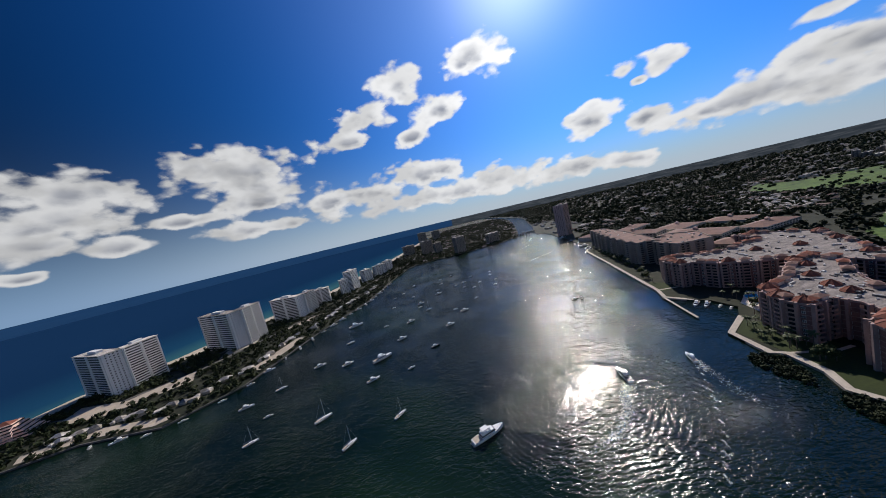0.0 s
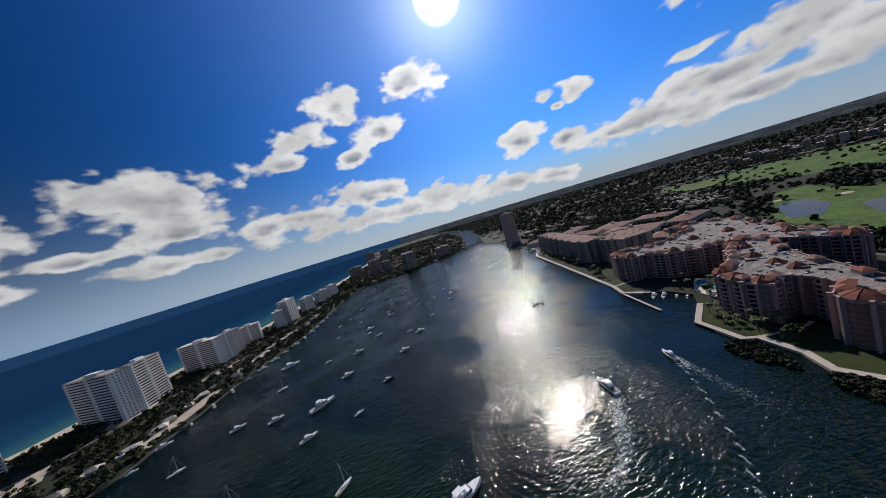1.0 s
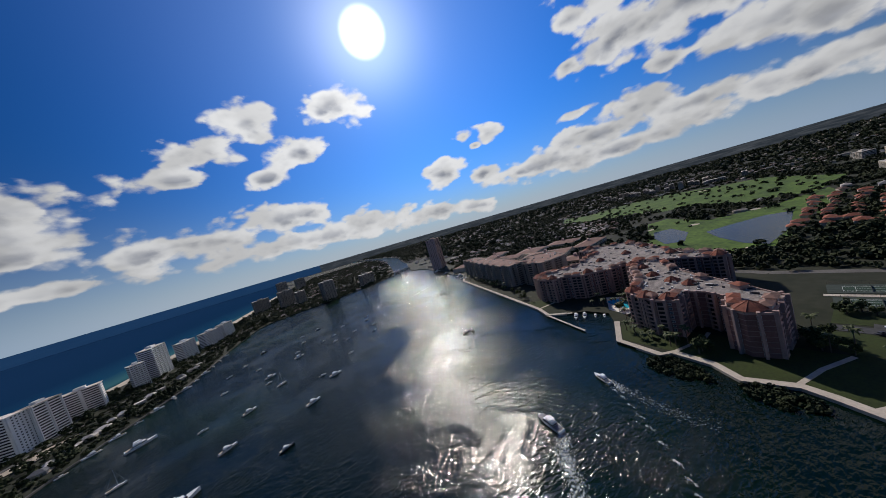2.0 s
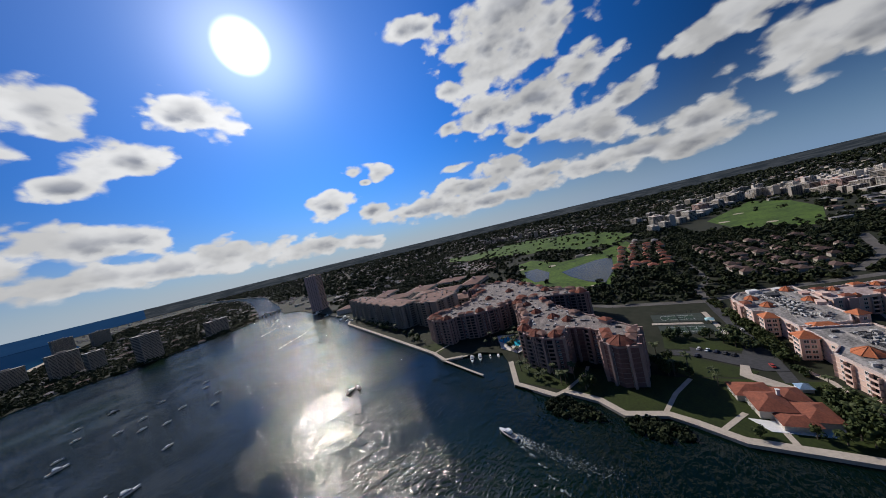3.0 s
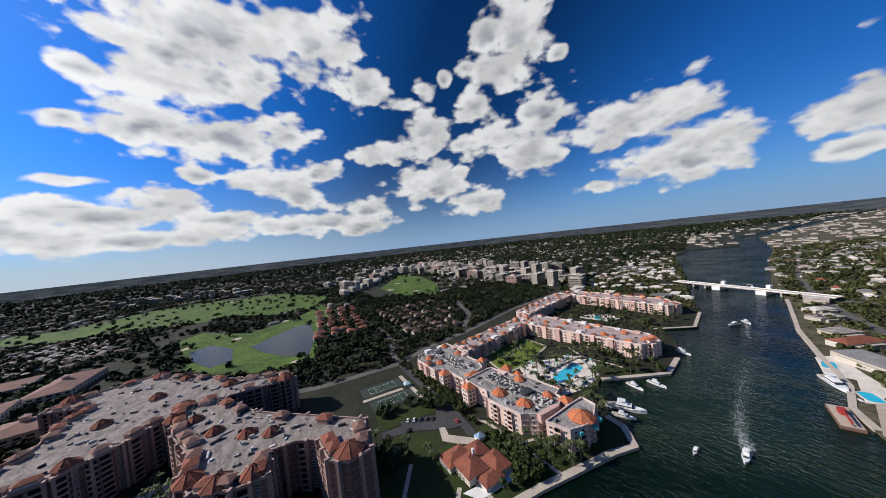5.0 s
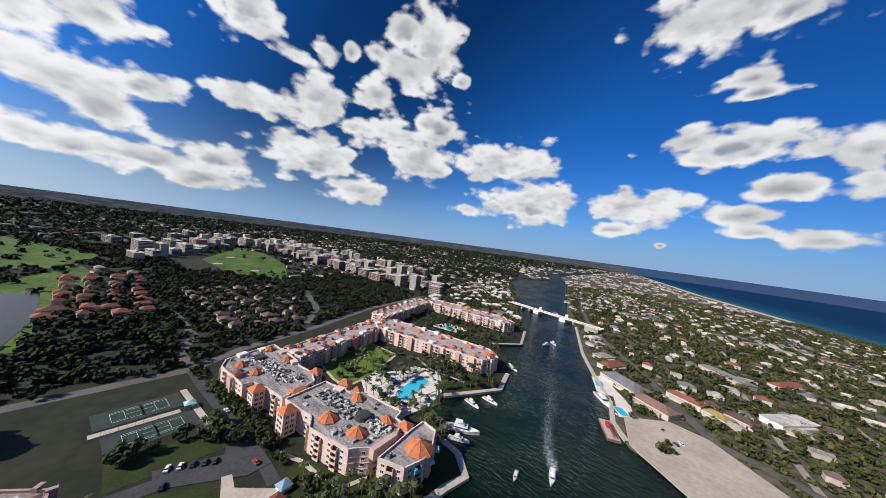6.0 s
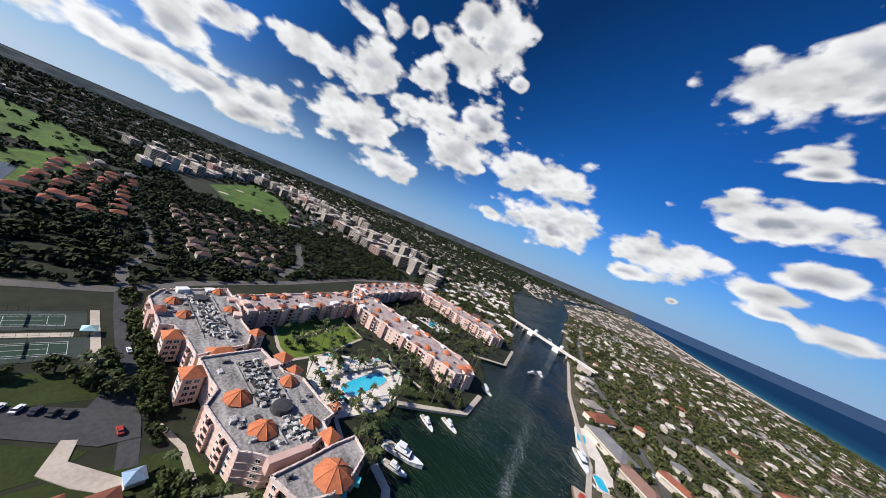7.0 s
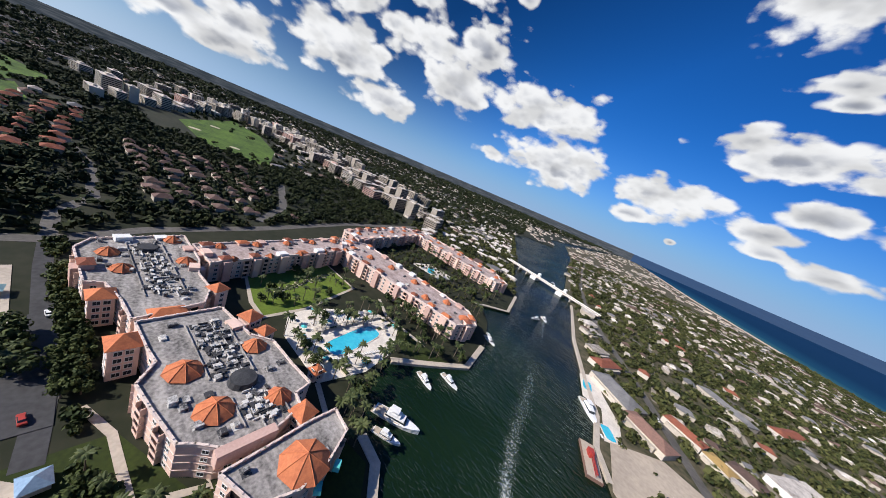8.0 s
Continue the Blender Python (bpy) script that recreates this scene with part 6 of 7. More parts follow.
wake([(-256, -646), (-321, -678), (-413, -753)], 3.0, 4.0, 240, 47, 0.6, 1.6)
wake([(-420, -1010), (-390, -960), (-350, -900)], 3.0, 4.0, 260, 49, 0.6, 1.8)
wake([(-300, -830), (-330, -850), (-350, -868)], 2.0, 3.0, 110, 48, 0.6, 1.6)

# barge with red machinery at the bare lot
barge = thing("work_barge", "flat rusty work barge with red crane parts at the bank", "barge", at=afloat(-152, 150, 155))
part("barge_hull", Geo().box(0, 0, -0.6, 9, 26, 2.2), paint("rusty_steel", (0.22, 0.12, 0.09), (0.14, 0.09, 0.07), 3, 0.5, 0.8), barge)
part("barge_deck", Geo().box(0, 0, 1.62, 8.4, 25, 0.1), TEAK, barge)
part("crane_house", Geo().box(0, -4, 1.7, 3.2, 4.2, 2.6).box(0.6, -1.5, 1.7, 1.2, 2.0, 3.2), RED, barge)
part("crane_boom", Geo().box(0, 5, 4.0, 0.7, 15, 0.7).box(0, 5, 2.6, 0.3, 14, 0.3), RED, barge)

# ---- vehicles ----
def car(label, mat):
    t = thing("car", label, "car", "parked cars")
    part("body", Geo().box(0, 0, 0.35, 1.85, 4.6, 0.55, taper=0.97).box(0, 0, 0.9, 1.8, 4.3, 0.1, taper=0.9), mat, t)
    part("cabin", Geo().box(0, -0.2, 0.98, 1.65, 2.5, 0.55, taper=0.74), GLASS, t)
    part("car_roof", Geo().box(0, -0.2, 1.5, 1.25, 1.8, 0.08), mat, t)
    for sx in (-0.85, 0.85):
        for sy in (-1.4, 1.4):
            g = Geo()
            n = 10
            g.add([(sx + o, sy + 0.33 * math.cos(2 * math.pi * i / n), 0.34 + 0.33 * math.sin(2 * math.pi * i / n)) for o in (-0.1, 0.1) for i in range(n)],
                  [(i, (i + 1) % n, n + (i + 1) % n, n + i) for i in range(n)] + [tuple(range(n)), tuple(range(2 * n - 1, n - 1, -1))])
            part("wheel", g, DARK, t)
    return t


cars = [car("white parked car in the car park", GEL), car("black parked car in the car park", NAVY), car("dark parked car in the car park", DARK), car("red car on the drive", RED)]
cars[0].matrix_basis = pose(-296, -80, 1.6, 0, 0, 65)
cars[1].matrix_basis = pose(-292.2, -71.2, 1.6, 0, 0, 65)
cars[2].matrix_basis = pose(-290.2, -67, 1.6, 0, 0, 65)
cars[3].matrix_basis = pose(-275.5, -49, 1.62, 0, 0, 100)
for src, x, y in ((0, -294.2, -75.6), (2, -288.4, -63.2), (1, -285.5, -82.5)):
    copy_thing(cars[src], pose(x, y, 1.6, 0, 0, 65))
for src, x, y, a in ((0, -110, 176, 40), (1, -113, 172, 40), (0, -330, -50, 100), (2, -352, -52, 98), (0, -125, 262, 30), (2, -146, 300, 30)):
    copy_thing(cars[src], pose(x, y, 1.72, 0, 0, a))

# ---- sunbeds and parasols by the pool ----
bed = thing("sunbed", "white sunbed on the pool terrace", "sunbed", "sunbeds")
part("mattress", Geo().box(0, -0.2, 0.35, 0.7, 1.5, 0.12).box(0, 0.75, 0.45, 0.7, 0.5, 0.3), WHITE, bed)
part("bed_frame", Geo().box(0, 0, 0.26, 0.74, 1.96, 0.08).box(-0.3, -0.8, 0, 0.06, 0.06, 0.3).box(0.3, -0.8, 0, 0.06, 0.06, 0.3).box(-0.3, 0.8, 0, 0.06, 0.06, 0.3).box(0.3, 0.8, 0, 0.06, 0.06, 0.3), DARK, bed)
shade_thing = thing("parasol", "pale canvas parasol on the pool terrace", "parasol", "parasols")
part("pole", Geo().cone(0, 0, 0, 0.05, 2.5, 6, 0, 0.05), WHITE, shade_thing)
part("canopy", Geo().cone(0, 0, 2.2, 1.7, 0.7, 8), CREAM, shade_thing)
bed.matrix_basis, shade_thing.matrix_basis = pose(-292, 50, 1.48), pose(-293.4, 50, 1.48)
rp = random.Random(14)
spots = []
for i in range(24):
    spots += [(-296 - 0.2 * i, 46 + 2.0 * i, 95), (-270 + 0.1 * i, 46 + 1.5 * i, -80), (-302 - 0.12 * i, 44 + 2.1 * i, 95)]
for i, (x, y, a) in enumerate(spots):
    if inside((x, y), [(-318, 40), (-296, 30), (-258, 34), (-256, 60), (-264, 84), (-284, 104), (-306, 98), (-316, 64)]):
        copy_thing(bed, pose(x, y, 1.48, 0, 0, a + rp.uniform(-6, 6)))
        if i % 3 == 0:
            copy_thing(shade_thing, pose(x + 1.2, y + 1, 1.48))
teal_thing = thing("parasol", "teal canvas parasol on the pool terrace", "parasol", "parasols")
part("pole", Geo().cone(0, 0, 0, 0.05, 2.5, 6, 0, 0.05), WHITE, teal_thing)
part("canopy", Geo().cone(0, 0, 2.2, 1.7, 0.7, 8), TEAL, teal_thing)
teal_thing.matrix_basis = pose(-300, 58, 1.48)
planter = thing("planter_bed", "low raised planting bed with a pale kerb and dark shrubs", "planter", "planters")
part("kerb", Geo().box(0, 0, 0, 5.2, 2.4, 0.45), CONCRETE, planter)
part("shrub", Geo().box(0, 0, 0.4, 4.7, 1.9, 0.5, taper=0.8).box(-1.2, 0.2, 0.8, 1.6, 1.4, 0.6, 0.4, taper=0.6).box(1.1, -0.1, 0.8, 1.8, 1.3, 0.5, -0.3, taper=0.6), PALM, planter)
planter.matrix_basis = pose(-304, 78, 1.44)
DECK_AREA = [(-316, 42), (-296, 32), (-260, 36), (-258, 60), (-266, 84), (-284, 102), (-304, 96), (-314, 64)]
made = 0
while made < 40:
    x, y = rp.uniform(-316, -258), rp.uniform(32, 102)
    if inside((x, y), DECK_AREA) and not (abs(x + 282) < 11.5 and abs(y - 67) < 22):
        made += 1
        copy_thing((planter, teal_thing, shade_thing, planter, shade_thing)[made % 5], pose(x, y, 1.46, 0, 0, rp.choice((10, 100)) + rp.uniform(-8, 8)))
for i in range(14):
    copy_thing(planter, pose(-340 - 2.1 * (i % 7) * 1.5 - 3 * (i // 7), 40 + 6.5 * (i % 7) + 3 * (i // 7), 1.38, 0, 0, rp.uniform(0, 180)))

# ---- trees ----
def crown(seed, r, h, base, clumps, leaves, size):
    """A loose crown: leaf clumps round several centres, with gaps between."""
    q = random.Random(seed)
    g = Geo()
    for _ in range(clumps):
        a, d, z = q.uniform(0, 6.28), r * math.sqrt(q.random()) * 0.75, q.uniform(0.25, 0.8)
        cx, cy, cz = d * math.cos(a), d * math.sin(a), base + h * z * (1 - 0.35 * (d / r) ** 2)
        cr = r * q.uniform(0.3, 0.5)
        for _ in range(leaves):
            v = Vector((q.gauss(0, 1), q.gauss(0, 1), q.gauss(0, 0.8))).normalized()
            p = Vector((cx, cy, cz)) + v * cr * q.uniform(0.75, 1.05)
            tilt = (v + Vector((q.uniform(-.5, .5), q.uniform(-.5, .5), q.uniform(-.2, .6)))).normalized()
            u = tilt.orthogonal().normalized()
            w = tilt.cross(u)
            s = size * q.uniform(0.7, 1.3)
            g.add([p + u * s, p + w * s * 0.8, p - u * s, p - w * s * 0.8], [(0, 1, 2, 3)])
    return g


def palm_crown(seed, height, fronds=13, long=3.0):
    q = random.Random(seed)
    g = Geo()
    for i in range(fronds):
        a, lift = 2 * math.pi * i / fronds + q.uniform(-.2, .2), q.uniform(-0.1, 0.9)
        pts = []
        for k in range(5):
            d = long * k / 4
            pts.append((d * math.cos(a), d * math.sin(a), height + lift * d - 0.28 * d * d * (0.6 + 0.4 * q.random())))
        wx, wy = -math.sin(a), math.cos(a)
        for k in range(4):
            w0, w1 = (0.25, 0.62, 0.6, 0.42, 0.05)[k], (0.25, 0.62, 0.6, 0.42, 0.05)[k + 1]
            (x0, y0, z0), (x1, y1, z1) = pts[k], pts[k + 1]
            for s in (-1, 1):
                g.add([(x0, y0, z0), (x1, y1, z1), (x1 + s * wx * w1, y1 + s * wy * w1, z1 - 0.35 * w1), (x0 + s * wx * w0, y0 + s * wy * w0, z0 - 0.35 * w0)], [(0, 1, 2, 3)])
    return g


def limbs(r, base, h, seed):
    q = random.Random(seed)
    g = Geo().cone(0, 0, 0, 0.35, base + 0.4, 7, 0, 0.22)
    for i in range(4):
        a = 1.57 * i + q.uniform(-.4, .4)
        ex, ey, ez = r * 0.5 * math.cos(a), r * 0.5 * math.sin(a), base + h * 0.5
        g.add([(-0.12, 0, base), (0.12, 0, base), (0, 0.15, base), (ex - 0.05, ey, ez), (ex + 0.05, ey, ez), (ex, ey + 0.06, ez)], [(0, 1, 4, 3), (1, 2, 5, 4), (2, 0, 3, 5)])
    return g


broad = []
for i, (r, h, b) in enumerate(((3.6, 4.8, 2.2), (4.6, 6.0, 2.6), (3.0, 5.6, 2.0))):
    t = thing("tree", "dense dark green broadleaf tree", "tree", "garden trees")
    part("trunk", limbs(r, b, h, 40 + i), BARK, t)
    part("crown", crown(60 + i, r, h, b, 11, 30, 0.55), LEAF, t)
    broad.append(t)
palms = []
for i, hgt in enumerate((8.0, 10.5, 6.5)):
    t = thing("palm_tree", "tall palm tree with a slim grey trunk", "palm", "palms")
    part("trunk", Geo().cone(0, 0, 0, 0.26, hgt, 7, 0, 0.16), BARK, t)
    part("crown", palm_crown(80 + i, hgt, 14, 3.1), PALM, t)
    palms.append(t)
placed = []
BUILT = [M_BLOCK, SE_BLOCK, N_BLOCK, WING_N, WING_E, WING_F, WING_G, B_EAST, B_WEST, A_LONG, A_SHORT]


def free(x, y, gap=1.0):
    return not any(inside((x, y), p) for p in BUILT) and not any(near_line((x, y), p + p[:1], gap) for p in BUILT) and not any(math.hypot(x - a, y - b) < gap for a, b in placed)


rt = random.Random(33)
first = {}


def plant(kinds, x, y, z=1.3, s=None):
    src = rt.choice(kinds)
    m = Matrix.Translation((x, y, z)) @ Matrix.Rotation(rt.uniform(0, 6.28), 4, "Z")
    if src.name in first:
        ob = copy_thing(src, m)
    else:
        ob = src
        ob.matrix_basis = m
        first[src.name] = True
    k = s or rt.uniform(0.8, 1.25)
    ob.scale = (k, k, k * rt.uniform(0.9, 1.1))
    placed.append((x, y))


# a clipped avenue of trees beside the drive
for i in range(20):
    for off in (0, 4.2):
        plant(broad[:1] + broad[2:], -282 - 4.4 * i, -36.5 - 0.58 * i - off - (2 if i < 6 else 0), s=rt.uniform(0.8, 0.95))
for x, y in ((-209, -10), (-206, -12), (-211, -14), (-206, -6), (-213, -11)):
    plant(palms, x, y, s=1.1)
# trees and palms over the gardens
AREAS = [([(-208, -30), (-206, -74), (-224, -76), (-262, -80), (-258, -28)], 26, 0.35), ([(-302, -98), (-319, -98), (-317, -62), (-302, -62)], 9, 0.25), ([(-258, -84), (-254, -104), (-286, -114), (-285, -104)], 12, 0.3), ([(-222, -135), (-228, -190), (-250, -205), (-250, -150)], 16, 0.6),
         ([(-330, 22), (-364, 26), (-380, 92), (-340, 97), (-318, 50)], 26, 0.85), ([(-318, 40), (-296, 30), (-258, 34), (-252, 60), (-262, 88), (-284, 106), (-310, 100)], 46, 0.95), ([(-232, 30), (-214, 36), (-236, 46), (-258, 76), (-248, 40)], 16, 0.8),
         ([(-262, 90), (-310, 104), (-330, 118), (-262, 136), (-238, 130), (-250, 104)], 34, 0.75), ([(-250, 165), (-296, 228), (-330, 240), (-400, 200), (-400, 150), (-330, 166)], 44, 0.7), ([(-300, 232), (-282, 262), (-306, 284), (-450, 262), (-440, 200), (-350, 235)], 44, 0.7),
         ([(-270, -312), (-300, -340), (-360, -560), (-380, -590), (-350, -470), (-320, -400)], 40, 0.5), ([(-262, -205), (-300, -200), (-320, -230), (-290, -260), (-280, -225)], 22, 0.9), ([(-296, -50), (-320, -54), (-320, -60), (-296, -62)], 10, 0.3), ([(-232, -16), (-206, 4), (-212, -24), (-236, -30)], 9, 0.6)]
for poly, n, share in AREAS:
    xs, ys = [p[0] for p in poly], [p[1] for p in poly]
    made = tries = 0
    while made < n and tries < n * 40:
        tries += 1
        x, y = rt.uniform(min(xs), max(xs)), rt.uniform(min(ys), max(ys))
        if inside((x, y), poly) and free(x, y, 2.6) and not near_line((x, y), PROM_MAIN, 4) and not any(near_line((x, y), p, 2) for p in PATHS) and not (abs(x + 282) < 11 and abs(y - 67) < 21) and not (-262 < x < -214 and -76 < y < -40):
            plant(palms if rt.random() < share else broad, x, y, s=None)
            made += 1

# ---- far trees and houses, too many to count ----
far_crowns = [crown(100 + i, 4.2, 5.5, 1.0, 6, 9, 1.25) for i in range(4)]
low_crowns = [crown(140 + i, 4.4, 5.2, 0.8, 5, 5, 1.75) for i in range(4)]
KEEP_OPEN = [CAR_PARK] + list(CAPE_LOTS) + TURFS + PONDS + LAWNS + [[(-147, 181), (-138, 142), (-100, 112), (-58, 168), (-94, 204), (-118, 208)]]


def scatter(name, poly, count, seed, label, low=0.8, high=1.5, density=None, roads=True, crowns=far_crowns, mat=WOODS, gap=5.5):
    q = random.Random(seed)
    xs, ys = [p[0] for p in poly], [p[1] for p in poly]
    out, tries = [], 0
    while len(out) < count and tries < count * 12:
        tries += 1
        x, y = q.uniform(min(xs), max(xs)), q.uniform(min(ys), max(ys))
        if not inside((x, y), poly):
            continue
        if density and noise.noise((x / density, y / density, seed)) < q.uniform(-0.45, 0.15):
            continue
        if any(inside((x, y), p) for p in BUILT) or (any(inside((x, y), p) for p in KEEP_OPEN) and q.random() > 0.09) or any(inside((x, y), p) for p in PONDS):
            continue
        if roads and any(near_line((x, y), line, w * 0.6) for line, w, _ in ROADS):
            continue
        if any(abs(x - hx) < gap and abs(y - hy) < gap for hx, hy in homes.get((int(x // 40), int(y // 40)), ())):
            continue
        s = q.uniform(low, high)
        out.append((q.randrange(len(crowns)), x, y, 0.9, q.uniform(0, 6.28), s, s * q.uniform(0.7, 1.15)))
    ob = joined(name, crowns, out, mat)
    return tagged(ob, label, "trees", kind="stuff")


# houses
homes = {}


def remember(x, y):
    for i in (-1, 0, 1):
        for j in (-1, 0, 1):
            homes.setdefault((int(x // 40) + i, int(y // 40) + j), []).append((x, y))


def house(label, sx, sy, h, roof_mat, wall_mat, flat=False, ell=True):
    t = thing("house", label, "house", "island houses")
    part("wall", Geo().box(0, 0, 0, sx, sy, h), wall_mat, t)
    g = Geo()
    if flat:
        g.box(0, 0, h, sx + 0.8, sy + 0.8, 0.5)
    else:
        g.hip(0, 0, h, sx, sy, min(sx, sy) * 0.22)
    part("roof", g, roof_mat, t)
    if ell:
        part("wing", Geo().box(sx * 0.35, sy * 0.62, 0, sx * 0.4, sy * 0.6, h * 0.9), wall_mat, t)
        part("wing_roof", Geo().hip(sx * 0.35, sy * 0.62, h * 0.9, sx * 0.4, sy * 0.6, 1.4), roof_mat, t)
    return t


kinds = [house("low white house with a pale flat roof among trees", 17, 11, 3.4, PALE_ROOF, HOUSE_WALL, True, False), house("low house with a pale hipped roof among trees", 18, 12, 3.2, PALE_ROOF, HOUSE_WALL), house("low house with a grey hipped roof among trees", 17, 12, 3.2, GREY_ROOF, HOUSE_WALL, False, False),
         house("house with a red tile roof among trees", 16, 12, 4.6, RED_ROOF, CREAM), house("low house with a white hipped roof among trees", 20, 10, 3.3, PALE_ROOF, HOUSE_WALL, False, False), house("house with a brown tile roof among trees", 16, 12, 3.6, BROWN_ROOF, HOUSE_WALL)]
used = set()


def put_house(i, x, y, turn, group=""):
    m = Matrix.Translation((x, y, 1.3)) @ Matrix.Rotation(turn, 4, "Z")
    if i in used:
        ob = copy_thing(kinds[i], m)
    else:
        used.add(i)
        ob = kinds[i]
        ob.matrix_basis = m
    k = rh.uniform(0.45, 0.95)
    ob.scale = (k, k * rh.uniform(0.9, 1.1), rh.uniform(0.9, 1.2))
    if group:
        tagged(ob, group=group)
    remember(x, y)


rh = random.Random(77)
ISLAND_LANE = paint("lane", (0.36, 0.32, 0.26), (0.22, 0.19, 0.155), 12, 1.5, 0.9)
LOT = [(-205, 300), (-165, 190), (-141, 140), (-90, 105), (-40, 160), (-92, 215), (-112, 245), (-140, 300), (-165, 335)]
STREETS = []
for across in (-190, -115, -40, 35, 110, 185, 260):
    line = [(-60 + across - 0.098 * along, along + 0.10 * across) for along in range(180, 1500, 60)]
    line = [p for p in line if inside(p, BARRIER) and not near_line(p, BARRIER_WEST, 22) and not near_line(p, BEACH_N, 80) and not inside(p, LOT)]
    if len(line) > 2:
        STREETS.append(line)
        ground_part("road", strip(Geo(), line, 4.6, 0.9, 1.40), ISLAND_LANE, "pale narrow lane between island gardens", "road")
spots = []
for i in range(0, 34):
    for j in range(-16, 22):
        along, across = 150 + 33 * i, j * 25
        x, y = -60 + across - 0.28 * along * 0.35 + rh.uniform(-3, 3) + (6 if i % 2 else 0), along + 0.10 * across + rh.uniform(-3, 3)
        if inside((x, y), BARRIER) and not near_line((x, y), BARRIER_WEST, 10) and not near_line((x, y), BEACH_N, 75) and not inside((x, y), LOT) and not any(near_line((x, y), l, w * 0.5 + 9) for l, w, _ in ROADS) and not any(near_line((x, y), l, 9) for l in STREETS) and rh.random() < 0.72:
            spots.append((x, y, 0.12 + rh.choice((0, 0, 0, 1.57)) + rh.uniform(-.1, .1)))
spots.sort(key=lambda s: math.hypot(s[0] + 165, s[1] + 34))
for x, y, a in spots[:165]:
    put_house(rh.choice((0, 1, 1, 2, 2, 3, 4, 5, 5, 5)), x, y, a)
# red-roofed cluster and brown town houses on the mainland
for i in range(9):
    for j in range(4):
        put_house(3, -790 + 27 * i + rh.uniform(-4, 4), -142 + 22 * j + rh.uniform(-4, 4), 0.1 + rh.choice((0, 1.57)), "red-roofed houses")
for i in range(9):
    for j in range(6):
        x, y = -680 + 24 * i + rh.uniform(-3, 3), -28 + 22 * j + rh.uniform(-3, 3) + i * 2
        if not any(near_line((x, y), l, w * 0.5 + 8) for l, w, _ in ROADS):
            put_house(5, x, y, 0.15 + rh.choice((0, 1.57)), "town houses")
simple = []
for sx, sy, h, flat in ((16, 11, 3.2, False), (19, 12, 3.2, False), (22, 13, 4.0, True), (30, 16, 5.5, True)):
    g = Geo().box(0, 0, 0, sx, sy, h)
    if flat:
        g.box(0, 0, h, sx + 0.6, sy + 0.6, 0.5, mat=1)
    else:
        g.hip(0, 0, h, sx, sy, 2.4, 0, 1)
    simple.append(g)
out = []
q = random.Random(9)
LOT_ROWS = [(-733, -574), (-910, -694), (-958, -649), (-889, -533), (-763, -480), (-700, -509)]
for i in range(16):
    for j in range(14):
        x, y = -960 + 17 * i + q.uniform(-2, 2), -700 + 16 * j + q.uniform(-2, 2)
        if inside((x, y), LOT_ROWS):
            out.append((0, x, y, 1.2, 0.5 + q.uniform(-.1, .1), 0.75, 0.9))
            remember(x, y)
tagged(joined("far_houses", simple, out, (HOUSE_WALL, PALE_ROOF)), "rows of small pale roofs beside the golf course", "houses", kind="stuff")
out = []
while len(out) < 90:
    x, y = q.uniform(-760, -330), q.uniform(330, 920)
    if inside((x, y), [(-320, 350), (-365, 420), (-410, 505), (-455, 580), (-655, 930), (-760, 900), (-620, 530), (-520, 330)]) and not any(near_line((x, y), l, w) for l, w, _ in ROADS) and not any(math.hypot(x - w[1], y - w[2]) < 15 for w in out):
        out.append((q.choice((0, 1, 2)), x, y, 1.2, q.choice((0.3, 1.9)), q.uniform(0.6, 1.1), q.uniform(0.8, 1.3)))
        remember(x, y)
tagged(joined("far_houses", simple, out, (HOUSE_WALL, PALE_ROOF)), "pale houses along the channel north of the flats", "houses", kind="stuff")
for roof_mat, seed in ((PALE_ROOF, 61), (BROWN_ROOF, 62), (GREY_ROOF, 63), (PALE_ROOF, 64)):
    rest = [(rh.choice((0, 1, 2, 1)), x, y, 1.3, a, rh.uniform(0.5, 0.95), rh.uniform(0.8, 1.2)) for i, (x, y, a) in enumerate(spots[165:]) if i % 4 == seed - 61]
    tagged(joined("island_houses", simple, rest, (HOUSE_WALL, roof_mat)), "many low island houses with weathered roofs among gardens", "houses", kind="stuff")
    for w in rest:
        remember(w[1], w[2])
for name, roof_mat, seed, share in (("far_houses", FAR_ROOF, 1, 0.42), ("far_houses", BROWN_ROOF, 2, 0.3), ("far_houses", GREY_ROOF, 3, 0.28)):
    q = random.Random(seed)
    out = []
    while len(out) < 5200 * share:
        r, a = 500 + 4000 * q.random() ** 0.8, q.uniform(180, 368)
        x, y = r * math.sin(radians(a)), r * math.cos(radians(a))
        ok = inside((x, y), MAINLAND) and not any(inside((x, y), p) for p in KEEP_OPEN) or inside((x, y), BARRIER) and y > 700 or inside((x, y), SOUTH_CAPE) and y < -1080 and q.random() < 0.5
        if not ok or any(inside((x, y), p) for p in BUILT) or (-760 < x < -380 and -420 < y < 330) or noise.noise((x / 260, y / 260, 3.3)) < -0.12 or near_line((x, y), BEACH_N, 40):
            continue
        if near_line((x, y), MAIN_SHORE, 12) or x > -700 and -800 < y < -340:
            continue
        out.append((q.choice((0, 0, 0, 1, 1, 2, 3 if r > 1500 else 2)), x, y, 1.2, q.choice((0.15, 0.2, 1.75)) + q.uniform(-.1, .1), 1, q.uniform(0.9, 1.5)))
    tagged(joined(name, simple, out, (HOUSE_WALL, roof_mat)), "many small far houses with pale and brown roofs among trees", "houses", kind="stuff")
    for w in out:
        if math.hypot(w[1], w[2]) < 1400:
            remember(w[1], w[2])


